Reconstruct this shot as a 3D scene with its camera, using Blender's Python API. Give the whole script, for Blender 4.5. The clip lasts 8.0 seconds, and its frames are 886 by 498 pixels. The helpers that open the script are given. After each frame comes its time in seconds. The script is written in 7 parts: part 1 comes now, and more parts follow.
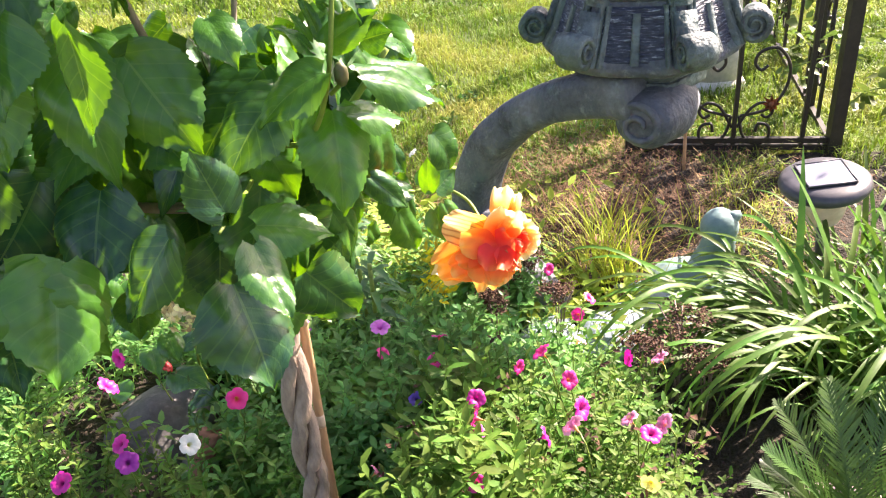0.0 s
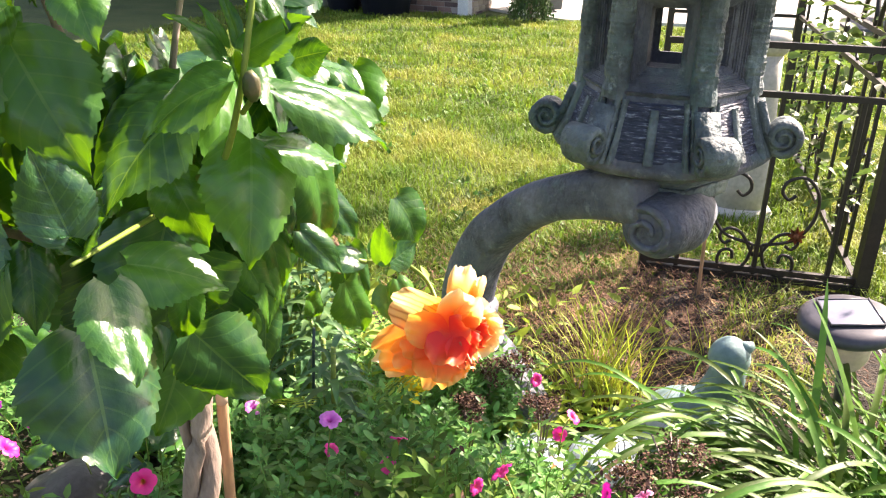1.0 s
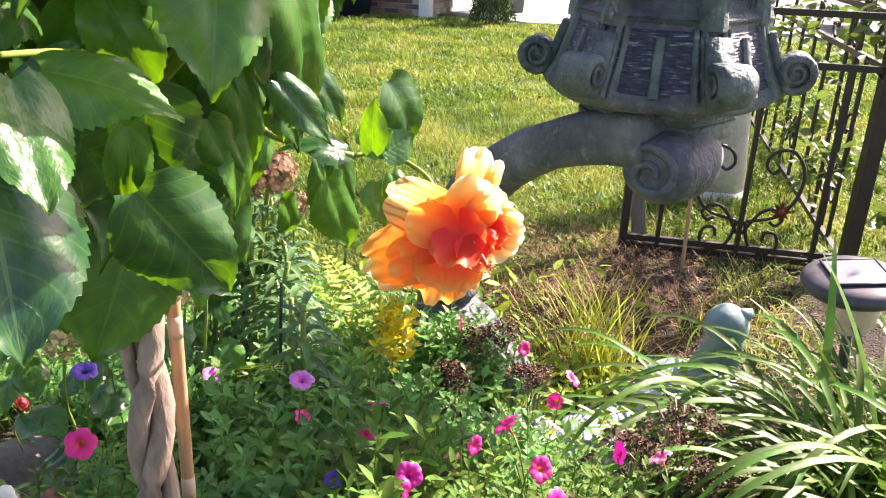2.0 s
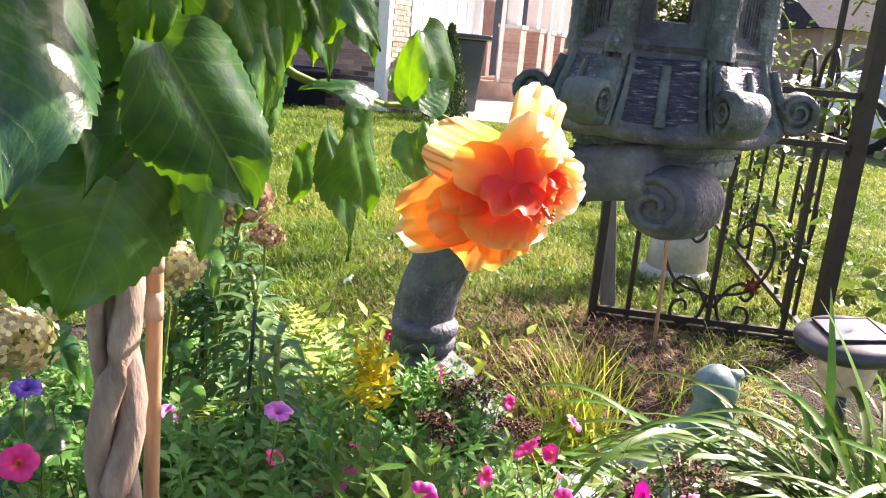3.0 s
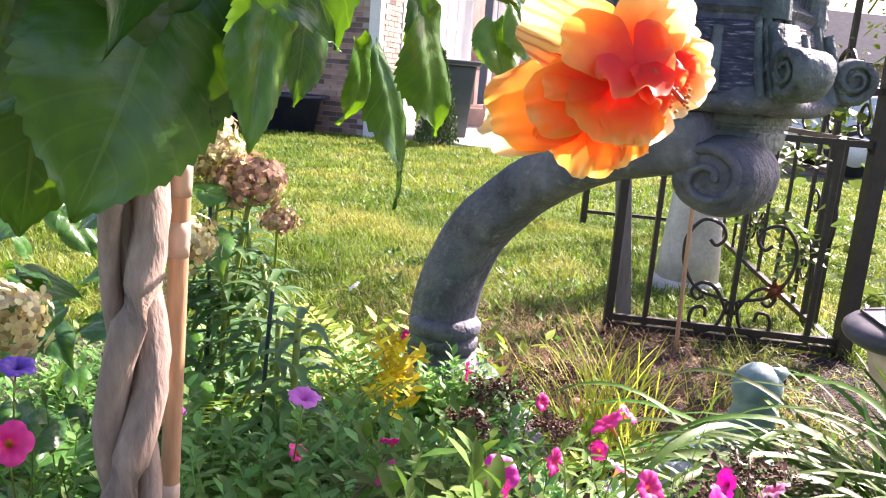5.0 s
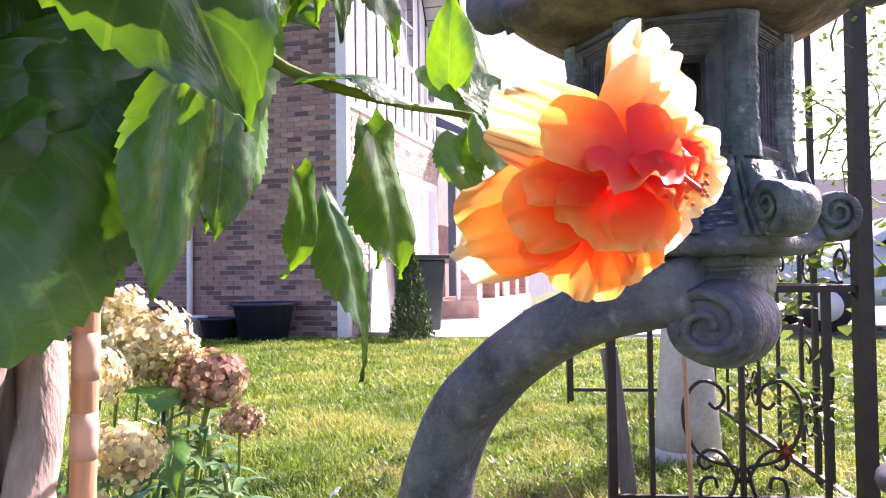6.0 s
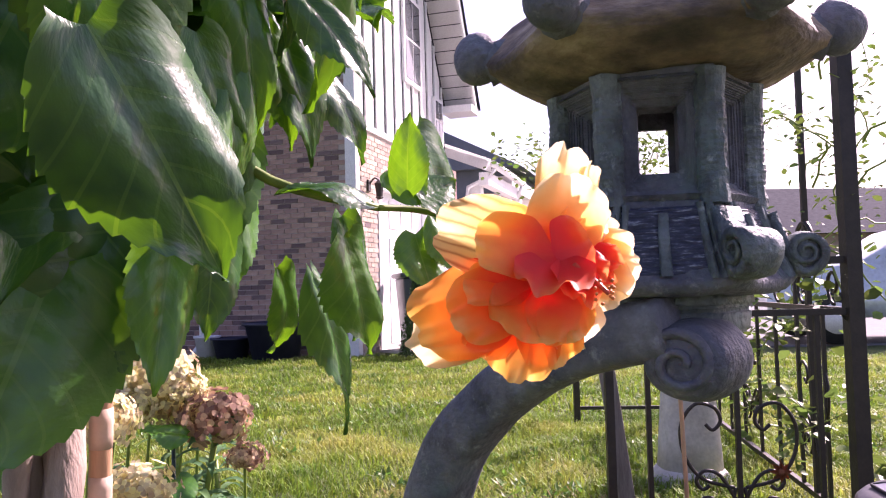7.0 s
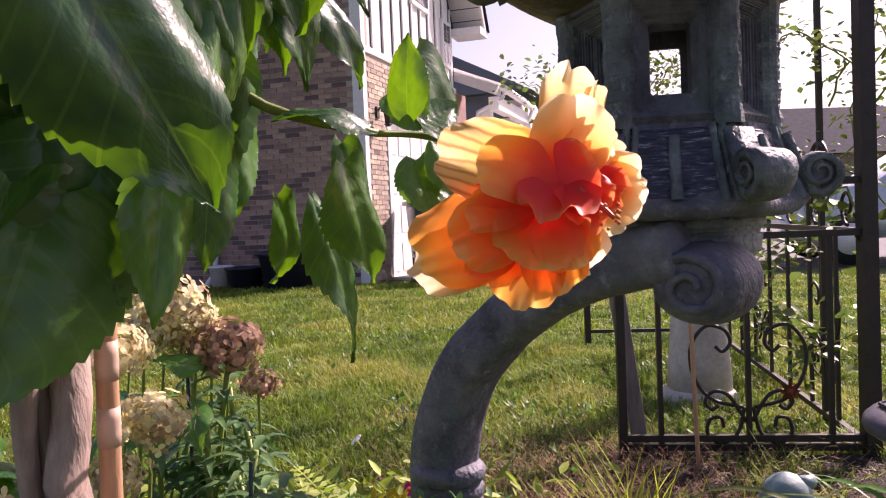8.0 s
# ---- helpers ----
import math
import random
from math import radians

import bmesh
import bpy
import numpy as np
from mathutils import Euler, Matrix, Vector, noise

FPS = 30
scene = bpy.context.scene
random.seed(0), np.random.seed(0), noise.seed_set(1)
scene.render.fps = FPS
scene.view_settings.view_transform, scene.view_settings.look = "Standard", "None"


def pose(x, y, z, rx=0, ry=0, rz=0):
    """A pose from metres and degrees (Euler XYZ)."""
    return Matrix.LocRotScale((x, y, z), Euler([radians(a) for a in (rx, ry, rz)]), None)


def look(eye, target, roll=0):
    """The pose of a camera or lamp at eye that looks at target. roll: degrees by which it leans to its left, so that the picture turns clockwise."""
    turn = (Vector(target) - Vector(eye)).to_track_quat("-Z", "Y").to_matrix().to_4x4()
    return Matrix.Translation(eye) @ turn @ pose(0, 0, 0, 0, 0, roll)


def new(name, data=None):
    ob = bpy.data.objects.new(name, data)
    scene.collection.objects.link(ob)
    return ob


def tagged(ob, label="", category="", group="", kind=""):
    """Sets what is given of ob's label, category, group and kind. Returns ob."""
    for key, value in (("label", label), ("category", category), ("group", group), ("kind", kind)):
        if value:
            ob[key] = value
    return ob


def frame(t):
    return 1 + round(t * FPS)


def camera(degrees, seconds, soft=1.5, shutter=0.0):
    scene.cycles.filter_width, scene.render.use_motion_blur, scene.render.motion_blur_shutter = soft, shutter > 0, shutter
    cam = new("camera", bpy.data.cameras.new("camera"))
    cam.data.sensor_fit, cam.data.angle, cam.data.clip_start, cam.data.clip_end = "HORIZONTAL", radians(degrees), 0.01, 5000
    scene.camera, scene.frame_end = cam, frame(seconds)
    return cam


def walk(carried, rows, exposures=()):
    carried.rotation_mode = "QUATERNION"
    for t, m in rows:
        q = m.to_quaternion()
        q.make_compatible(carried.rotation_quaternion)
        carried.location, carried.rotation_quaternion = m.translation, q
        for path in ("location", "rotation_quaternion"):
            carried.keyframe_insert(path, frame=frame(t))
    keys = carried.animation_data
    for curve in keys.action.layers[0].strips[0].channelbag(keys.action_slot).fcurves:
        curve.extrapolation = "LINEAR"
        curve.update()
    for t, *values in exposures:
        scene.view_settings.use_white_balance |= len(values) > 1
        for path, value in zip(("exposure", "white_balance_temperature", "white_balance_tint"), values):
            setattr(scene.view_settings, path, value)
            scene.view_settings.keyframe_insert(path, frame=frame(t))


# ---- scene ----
cam = camera(58.0, 8.0, 1.15)
PATH = [
    (0, (0.135, -0.047, 1.391), (-0.072, 1.67, 0.386), -5.6),
    (0.5, (0.176, 0.038, 1.36), (-0.085, 1.768, 0.392), -1.8),
    (1, (0.187, 0.079, 1.301), (-0.07, 1.905, 0.526), 1.0),
    (1.5, (0.176, 0.131, 1.232), (-0.034, 1.964, 0.46), 1.9),
    (1.7, (0.165, 0.146, 1.2), (-0.028, 1.973, 0.409), 1.6),
    (2.8, (0.07, 0.204, 1.034), (0.026, 2.139, 0.531), 4.8),
    (3, (0.067, 0.215, 1.016), (0.036, 2.152, 0.518), 5.0),
    (3.5, (0.044, 0.229, 0.99), (-0.019, 2.157, 0.462), 5.2),
    (4, (0.026, 0.254, 0.966), (-0.001, 2.178, 0.42), 5.7),
    (4.2, (0.024, 0.264, 0.95), (0.019, 2.187, 0.402), 6.2),
    (5.3, (0.006, 0.321, 0.903), (0.006, 2.302, 0.622), 4.1),
    (5.5, (0.013, 0.344, 0.893), (0.031, 2.337, 0.732), 3.8),
    (6, (0.012, 0.391, 0.878), (0.047, 2.39, 0.944), -0.7),
    (6.5, (0.042, 0.331, 0.897), (0.037, 2.328, 0.992), -1.2),
    (7, (0.042, 0.32, 0.916), (0.049, 2.318, 1.018), -1.5),
    (7.5, (0.046, 0.31, 0.915), (0.067, 2.31, 0.961), -1.7),
    (8, (0.047, 0.33, 0.916), (0.02, 2.328, 0.836), -2.4),
]
EXPOSURES = [(0, 2.16, 7100, 21), (1, 2.0, 7100, 21), (1.7, 1.94, 7050, 24), (2.8, 1.86, 6950, 26), (4.2, 1.86, 6950, 29), (5.3, 2.06, 6450, 36), (5.9, 2.08, 6350, 45), (6.4, 1.73, 6350, 49), (7, 1.48, 6400, 50), (7.5, 1.18, 6680, 50), (8, 0.9, 6780, 47)]
walk(cam, [(t, look(eye, target, roll)) for t, eye, target, roll in PATH], EXPOSURES)

# ---------------------------------------------------------------- light
SUN_AZ, SUN_EL = 47.0, 38.0          # degrees from +y towards +x, and above the horizon
world = bpy.data.worlds.new("sky")
scene.world = world
world.use_nodes = True
wn = world.node_tree
sky = wn.nodes.new("ShaderNodeTexSky")
sky.sky_type = "NISHITA"
sky.sun_disc = False
sky.sun_elevation = radians(SUN_EL)
sky.sun_rotation = radians(SUN_AZ)
sky.air_density, sky.dust_density, sky.ozone_density = 1.0, 2.5, 1.0
wn.nodes["Background"].inputs["Strength"].default_value = 0.085
wn.links.new(sky.outputs[0], wn.nodes["Background"].inputs["Color"])
sun = new("sun", bpy.data.lights.new("sun", "SUN"))
sun.data.energy, sun.data.angle, sun.data.color = 5.0, radians(0.5), (1.0, 0.93, 0.82)
to_sun = Vector((math.sin(radians(SUN_AZ)) * math.cos(radians(SUN_EL)), math.cos(radians(SUN_AZ)) * math.cos(radians(SUN_EL)), math.sin(radians(SUN_EL))))
sun.matrix_basis = look((0, 0, 0), -to_sun)
sun.location = to_sun * 30


# ---------------------------------------------------------------- materials
def mat(name, cols, scale=6.0, rough=0.7, bump=0.15, bscale=60.0, metal=0.0, trans=0.0, tcol=None, rand=0.0, spec=0.5, stretch=(1, 1, 1), dist=0.004, island=False):
    """A procedural surface: a ramp of colours over noise, finer grain, bump, and light let through for leaves."""
    m = bpy.data.materials.new(name)
    m.use_nodes = True
    nt = m.node_tree
    N, L = nt.nodes, nt.links
    b = N["Principled BSDF"]
    co = N.new("ShaderNodeTexCoord")
    mp = N.new("ShaderNodeMapping")
    mp.inputs["Scale"].default_value = stretch
    L.new(co.outputs["Object"], mp.inputs[0])
    n1 = N.new("ShaderNodeTexNoise")
    n1.inputs["Scale"].default_value, n1.inputs["Detail"].default_value, n1.inputs["Roughness"].default_value = scale, 6, 0.65
    L.new(mp.outputs[0], n1.inputs["Vector"])
    rp = N.new("ShaderNodeValToRGB")
    for i, c in enumerate(cols):
        p = 0.3 + 0.4 * i / max(1, len(cols) - 1)
        e = rp.color_ramp.elements[i] if i < 2 else rp.color_ramp.elements.new(p)
        e.position, e.color = p, (*c, 1)
    if len(cols) == 1:
        rp.color_ramp.elements[1].color = (*cols[0], 1)
    L.new(n1.outputs["Fac"], rp.inputs[0])
    out = rp.outputs[0]
    n2 = N.new("ShaderNodeTexNoise")
    n2.inputs["Scale"].default_value, n2.inputs["Detail"].default_value = bscale, 4
    L.new(mp.outputs[0], n2.inputs["Vector"])
    hs = N.new("ShaderNodeHueSaturation")
    mr = N.new("ShaderNodeMapRange")
    mr.inputs[3].default_value, mr.inputs[4].default_value = 0.72, 1.28
    L.new(n2.outputs["Fac"], mr.inputs[0])
    if rand > 0:
        src = N.new("ShaderNodeNewGeometry").outputs["Random Per Island"] if island else N.new("ShaderNodeObjectInfo").outputs["Random"]
        r2 = N.new("ShaderNodeMapRange")
        r2.inputs[3].default_value, r2.inputs[4].default_value = 1 - rand, 1 + rand
        L.new(src, r2.inputs[0])
        mu = N.new("ShaderNodeMath")
        mu.operation = "MULTIPLY"
        L.new(mr.outputs[0], mu.inputs[0])
        L.new(r2.outputs[0], mu.inputs[1])
        L.new(mu.outputs[0], hs.inputs["Value"])
        r3 = N.new("ShaderNodeMapRange")
        r3.inputs[3].default_value, r3.inputs[4].default_value = 0.5 - rand * 0.05, 0.5 + rand * 0.05
        L.new(src, r3.inputs[0])
        L.new(r3.outputs[0], hs.inputs["Hue"])
    else:
        L.new(mr.outputs[0], hs.inputs["Value"])
    L.new(out, hs.inputs["Color"])
    L.new(hs.outputs[0], b.inputs["Base Color"])
    b.inputs["Roughness"].default_value, b.inputs["Metallic"].default_value = rough, metal
    b.inputs["Specular IOR Level"].default_value = spec
    if bump > 0:
        bp = N.new("ShaderNodeBump")
        bp.inputs["Strength"].default_value, bp.inputs["Distance"].default_value = bump, dist
        L.new(n2.outputs["Fac"], bp.inputs["Height"])
        L.new(bp.outputs[0], b.inputs["Normal"])
    if trans > 0:
        tr = N.new("ShaderNodeBsdfTranslucent")
        if tcol:
            tr.inputs["Color"].default_value = (*tcol, 1)
        else:
            L.new(hs.outputs[0], tr.inputs["Color"])
        mx = N.new("ShaderNodeMixShader")
        mx.inputs[0].default_value = trans
        L.new(b.outputs[0], mx.inputs[1])
        L.new(tr.outputs[0], mx.inputs[2])
        L.new(mx.outputs[0], N["Material Output"].inputs[0])
    return m


def stone_mat(name, cols, lichen, green, crust=0.45, grain=95, depth=0.005):
    """Cast stone: blotched blue-grey ground, verdigris stains, pale lichen flecks that sit in the coarse grain."""
    m = mat(name, cols, 9, 0.62, 1.0, grain, dist=depth)
    N, L = m.node_tree.nodes, m.node_tree.links
    b = N["Principled BSDF"]
    co = N.new("ShaderNodeTexCoord")
    col = b.inputs["Base Color"].links[0].from_socket
    for scale, detail, lo, hi, amount, tint in ((7.0, 6, 0.54, 0.68, 0.50, green), (13.0, 8, 0.52, 0.66, 0.60, (0.035, 0.034, 0.042)), (38.0, 9, 0.58, 0.74, crust, lichen)):
        n = N.new("ShaderNodeTexNoise")
        n.inputs["Scale"].default_value, n.inputs["Detail"].default_value, n.inputs["Roughness"].default_value = scale, detail, 0.7
        L.new(co.outputs["Object"], n.inputs["Vector"])
        r = N.new("ShaderNodeMapRange")
        r.inputs[1].default_value, r.inputs[2].default_value, r.inputs[4].default_value = lo, hi, amount
        L.new(n.outputs["Fac"], r.inputs[0])
        x = N.new("ShaderNodeMix")
        x.data_type = "RGBA"
        L.new(r.outputs[0], x.inputs[0])
        L.new(col, x.inputs[6])
        x.inputs[7].default_value = (*tint, 1)
        col = x.outputs[2]
    L.new(col, b.inputs["Base Color"])
    return m


def petal_mat(name, stops, trans=0.45, veins=None, rough=0.55):
    """Petal: colour runs from the throat to the rim along the petal's own length; veins fan out from the throat."""
    m = bpy.data.materials.new(name)
    m.use_nodes = True
    N, L = m.node_tree.nodes, m.node_tree.links
    b = N["Principled BSDF"]
    uv = N.new("ShaderNodeUVMap")
    sp = N.new("ShaderNodeSeparateXYZ")
    L.new(uv.outputs[0], sp.inputs[0])
    no = N.new("ShaderNodeTexNoise")
    no.inputs["Scale"].default_value = 3.5
    L.new(uv.outputs[0], no.inputs["Vector"])
    ad = N.new("ShaderNodeMath")
    ad.operation = "MULTIPLY_ADD"
    ad.inputs[1].default_value = 0.35
    L.new(no.outputs["Fac"], ad.inputs[0])
    L.new(sp.outputs["Y"], ad.inputs[2])
    sb = N.new("ShaderNodeMath")
    sb.operation = "SUBTRACT"
    sb.inputs[1].default_value = 0.17
    L.new(ad.outputs[0], sb.inputs[0])
    rp = N.new("ShaderNodeValToRGB")
    for i, (p, c) in enumerate(stops):
        e = rp.color_ramp.elements[i] if i < 2 else rp.color_ramp.elements.new(p)
        e.position, e.color = p, (*c, 1)
    L.new(sb.outputs[0], rp.inputs[0])
    col = rp.outputs[0]
    wv = N.new("ShaderNodeTexWave")
    wv.inputs["Scale"].default_value, wv.inputs["Distortion"].default_value, wv.inputs["Detail"].default_value = 2.4, 3.5, 3
    L.new(uv.outputs[0], wv.inputs["Vector"])
    if veins:
        mx = N.new("ShaderNodeMix")
        mx.data_type = "RGBA"
        pw = N.new("ShaderNodeMath")
        pw.operation = "POWER"
        pw.inputs[1].default_value = 3.5
        L.new(wv.outputs["Fac"], pw.inputs[0])
        ml = N.new("ShaderNodeMath")
        ml.operation = "MULTIPLY"
        ml.inputs[1].default_value = 0.75
        L.new(pw.outputs[0], ml.inputs[0])
        L.new(ml.outputs[0], mx.inputs[0])
        L.new(col, mx.inputs[6])
        mx.inputs[7].default_value = (*veins, 1)
        col = mx.outputs[2]
    L.new(col, b.inputs["Base Color"])
    b.inputs["Roughness"].default_value = rough
    b.inputs["Specular IOR Level"].default_value = 0.9
    bp = N.new("ShaderNodeBump")
    bp.inputs["Strength"].default_value, bp.inputs["Distance"].default_value = 0.07, 0.001
    L.new(wv.outputs["Fac"], bp.inputs["Height"])
    L.new(bp.outputs[0], b.inputs["Normal"])
    tr = N.new("ShaderNodeBsdfTranslucent")
    L.new(col, tr.inputs["Color"])
    ms = N.new("ShaderNodeMixShader")
    ms.inputs[0].default_value = trans
    L.new(b.outputs[0], ms.inputs[1])
    L.new(tr.outputs[0], ms.inputs[2])
    L.new(ms.outputs[0], N["Material Output"].inputs[0])
    return m


def leaf_mat(name, dark, light, rib, rough=0.35, trans=0.3):
    """Broad leaf with a pale midrib and side veins drawn on its own length and breadth."""
    m = bpy.data.materials.new(name)
    m.use_nodes = True
    N, L = m.node_tree.nodes, m.node_tree.links
    b = N["Principled BSDF"]
    uv = N.new("ShaderNodeUVMap")
    sp = N.new("ShaderNodeSeparateXYZ")
    L.new(uv.outputs[0], sp.inputs[0])

    def node(op, a, c=None, v=None):
        n = N.new("ShaderNodeMath")
        n.operation = op
        for i, x in enumerate((a, c)):
            if x is None:
                continue
            if isinstance(x, (int, float)):
                n.inputs[i].default_value = x
            else:
                L.new(x, n.inputs[i])
        if v is not None:
            n.inputs[2].default_value = v
        return n.outputs[0]
    side = node("ABSOLUTE", node("SUBTRACT", sp.outputs["X"], 0.5))
    saw = node("FRACT", node("MULTIPLY", node("SUBTRACT", sp.outputs["Y"], node("MULTIPLY", side, 0.55)), 7.0))
    vein = node("LESS_THAN", node("ABSOLUTE", node("SUBTRACT", saw, 0.5)), 0.055)
    mid = node("LESS_THAN", side, 0.014)
    line = node("MAXIMUM", node("MULTIPLY", vein, 0.45), mid)
    no = N.new("ShaderNodeTexNoise")
    no.inputs["Scale"].default_value = 5
    L.new(uv.outputs[0], no.inputs["Vector"])
    info = N.new("ShaderNodeObjectInfo")
    f = node("ADD", node("MULTIPLY", no.outputs["Fac"], 0.6), node("MULTIPLY", info.outputs["Random"], 0.45))
    rp = N.new("ShaderNodeValToRGB")
    rp.color_ramp.elements[0].position, rp.color_ramp.elements[0].color = 0.2, (*dark, 1)
    rp.color_ramp.elements[1].position, rp.color_ramp.elements[1].color = 0.85, (*light, 1)
    L.new(f, rp.inputs[0])
    mx = N.new("ShaderNodeMix")
    mx.data_type = "RGBA"
    L.new(node("MULTIPLY", line, 0.36), mx.inputs[0])
    L.new(rp.outputs[0], mx.inputs[6])
    mx.inputs[7].default_value = (*rib, 1)
    L.new(mx.outputs[2], b.inputs["Base Color"])
    b.inputs["Roughness"].default_value = rough
    b.inputs["Specular IOR Level"].default_value = 0.52
    bp = N.new("ShaderNodeBump")
    bp.inputs["Strength"].default_value, bp.inputs["Distance"].default_value = 0.45, 0.0015
    n3 = N.new("ShaderNodeTexNoise")
    n3.inputs["Scale"].default_value = 22
    L.new(uv.outputs[0], n3.inputs["Vector"])
    hgt = node("SUBTRACT", node("MULTIPLY", n3.outputs["Fac"], 0.5), node("MULTIPLY", line, 0.8))
    L.new(hgt, bp.inputs["Height"])
    L.new(bp.outputs[0], b.inputs["Normal"])
    tr = N.new("ShaderNodeBsdfTranslucent")
    tint = N.new("ShaderNodeMix")
    tint.data_type = "RGBA"
    tint.blend_type = "MULTIPLY"
    tint.inputs[0].default_value = 1
    L.new(mx.outputs[2], tint.inputs[6])
    tint.inputs[7].default_value = (6.0, 4.6, 0.25, 1)
    L.new(tint.outputs[2], tr.inputs["Color"])
    ms = N.new("ShaderNodeMixShader")
    ms.inputs[0].default_value = trans
    L.new(b.outputs[0], ms.inputs[1])
    L.new(tr.outputs[0], ms.inputs[2])
    L.new(ms.outputs[0], N["Material Output"].inputs[0])
    return m


M_LAWN = mat("lawn_soil", [(0.04, 0.065, 0.012), (0.07, 0.105, 0.02), (0.11, 0.125, 0.035)], 1.6, 0.95, 0.6, 90, dist=0.02)
M_BLADE = mat("grass_blade", [(0.06, 0.14, 0.014), (0.18, 0.27, 0.026), (0.38, 0.38, 0.08)], 1.6, 0.6, 0, 9, trans=0.42, rand=0.35, island=True)
M_WEED = mat("lawn_weed_leaf", [(0.05, 0.13, 0.018), (0.11, 0.22, 0.028), (0.20, 0.30, 0.05)], 5, 0.5, 0, 30, trans=0.4, rand=0.4, island=True)
M_MULCH = mat("bed_soil", [(0.014, 0.010, 0.007), (0.04, 0.028, 0.019), (0.085, 0.06, 0.04)], 22, 0.95, 1.0, 110, dist=0.025)
M_STRAW = mat("dry_clippings", [(0.09, 0.042, 0.024), (0.19, 0.098, 0.052), (0.34, 0.20, 0.11)], 4, 0.9, 0, 20, rand=0.45, island=True)
M_STONE = stone_mat("weathered_cast_stone", [(0.040, 0.042, 0.056), (0.095, 0.102, 0.138), (0.150, 0.148, 0.172), (0.22, 0.235, 0.28)], (0.46, 0.50, 0.52), (0.12, 0.19, 0.18))
M_CRUST = stone_mat("crusted_cast_stone", [(0.040, 0.046, 0.052), (0.090, 0.112, 0.120), (0.150, 0.180, 0.188), (0.25, 0.285, 0.29)], (0.44, 0.52, 0.52), (0.13, 0.24, 0.24), 0.75, 60, 0.010)
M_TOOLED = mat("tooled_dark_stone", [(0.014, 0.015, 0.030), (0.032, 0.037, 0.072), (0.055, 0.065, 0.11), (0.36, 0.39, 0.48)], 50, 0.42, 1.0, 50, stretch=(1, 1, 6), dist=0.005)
M_STONE_ROOF = mat("stained_cast_stone", [(0.045, 0.034, 0.032), (0.115, 0.082, 0.064), (0.26, 0.185, 0.125), (0.46, 0.36, 0.26)], 7, 0.75, 0.8, 45, stretch=(1, 1, 2.5), dist=0.008)
M_IRON = mat("bronze_painted_iron", [(0.016, 0.012, 0.010), (0.035, 0.025, 0.02)], 25, 0.5, 0.2, 120, spec=0.5)
M_RUST = mat("rusty_iron", [(0.16, 0.05, 0.02), (0.30, 0.10, 0.04)], 60, 0.8, 0.4, 150)
M_CONC = mat("pale_concrete", [(0.42, 0.38, 0.33), (0.55, 0.51, 0.46), (0.66, 0.62, 0.57)], 5, 0.85, 0.3, 70)
M_DRIVE = mat("concrete_drive", [(0.50, 0.48, 0.45), (0.62, 0.60, 0.57)], 2, 0.9, 0.2, 60)
M_ROAD = mat("asphalt", [(0.10, 0.10, 0.105), (0.16, 0.16, 0.165)], 2, 0.9, 0.3, 120)
M_GREYWOOD = mat("grey_weathered_wood", [(0.16, 0.145, 0.13), (0.30, 0.28, 0.25)], 12, 0.85, 0.4, 80, stretch=(6, 6, 0.6))
M_BAMBOO = mat("bamboo_cane", [(0.42, 0.22, 0.12), (0.55, 0.33, 0.19)], 10, 0.5, 0.15, 60, stretch=(5, 5, 0.7))
M_TAPE = mat("pale_node_band", [(0.50, 0.34, 0.25), (0.62, 0.47, 0.37)], 20, 0.6, 0.1, 60)
M_BARK = mat("smooth_bark", [(0.16, 0.115, 0.090), (0.29, 0.215, 0.175), (0.42, 0.33, 0.27)], 14, 0.75, 0.5, 70, stretch=(3, 3, 0.8))
M_TWIG = mat("green_twig", [(0.13, 0.20, 0.03), (0.24, 0.32, 0.05)], 20, 0.5, 0.1, 80)
M_HLEAF = leaf_mat("hibiscus_leaf", (0.012, 0.054, 0.030), (0.068, 0.198, 0.022), (0.12, 0.25, 0.07), 0.25, 0.18)
M_BUD = mat("hibiscus_bud", [(0.08, 0.12, 0.03), (0.15, 0.085, 0.06)], 60, 0.5, 0.2, 90)
M_HPETAL = petal_mat("hibiscus_petal", [(0.0, (0.80, 0.030, 0.015)), (0.30, (0.87, 0.10, 0.025)), (0.60, (0.92, 0.28, 0.035)), (0.88, (0.94, 0.44, 0.075)), (1.0, (0.95, 0.62, 0.18))], 0.50)
M_HPETAL_Y = petal_mat("hibiscus_petal_yellow", [(0.0, (0.84, 0.10, 0.02)), (0.22, (0.90, 0.30, 0.04)), (0.50, (0.93, 0.60, 0.12)), (0.92, (0.94, 0.70, 0.34))], 0.62, veins=(0.45, 0.16, 0.03))
M_HPETAL_P = petal_mat("hibiscus_petal_pale_rim", [(0.0, (0.84, 0.10, 0.03)), (0.30, (0.90, 0.28, 0.05)), (0.52, (0.93, 0.52, 0.14)), (0.78, (0.95, 0.70, 0.34)), (1.0, (0.95, 0.84, 0.58))], 0.60)
M_HPETAL_R = petal_mat("hibiscus_petal_inner", [(0.0, (0.78, 0.012, 0.012)), (0.5, (0.86, 0.04, 0.025)), (0.8, (0.88, 0.11, 0.035)), (1.0, (0.92, 0.30, 0.10))], 0.42)
M_STAMEN = mat("stamen_red", [(0.55, 0.05, 0.03), (0.7, 0.12, 0.05)], 50, 0.5, 0, 50)
M_ANTHER = mat("anther_maroon", [(0.62, 0.14, 0.03), (0.80, 0.30, 0.08)], 50, 0.6, 0, 50)
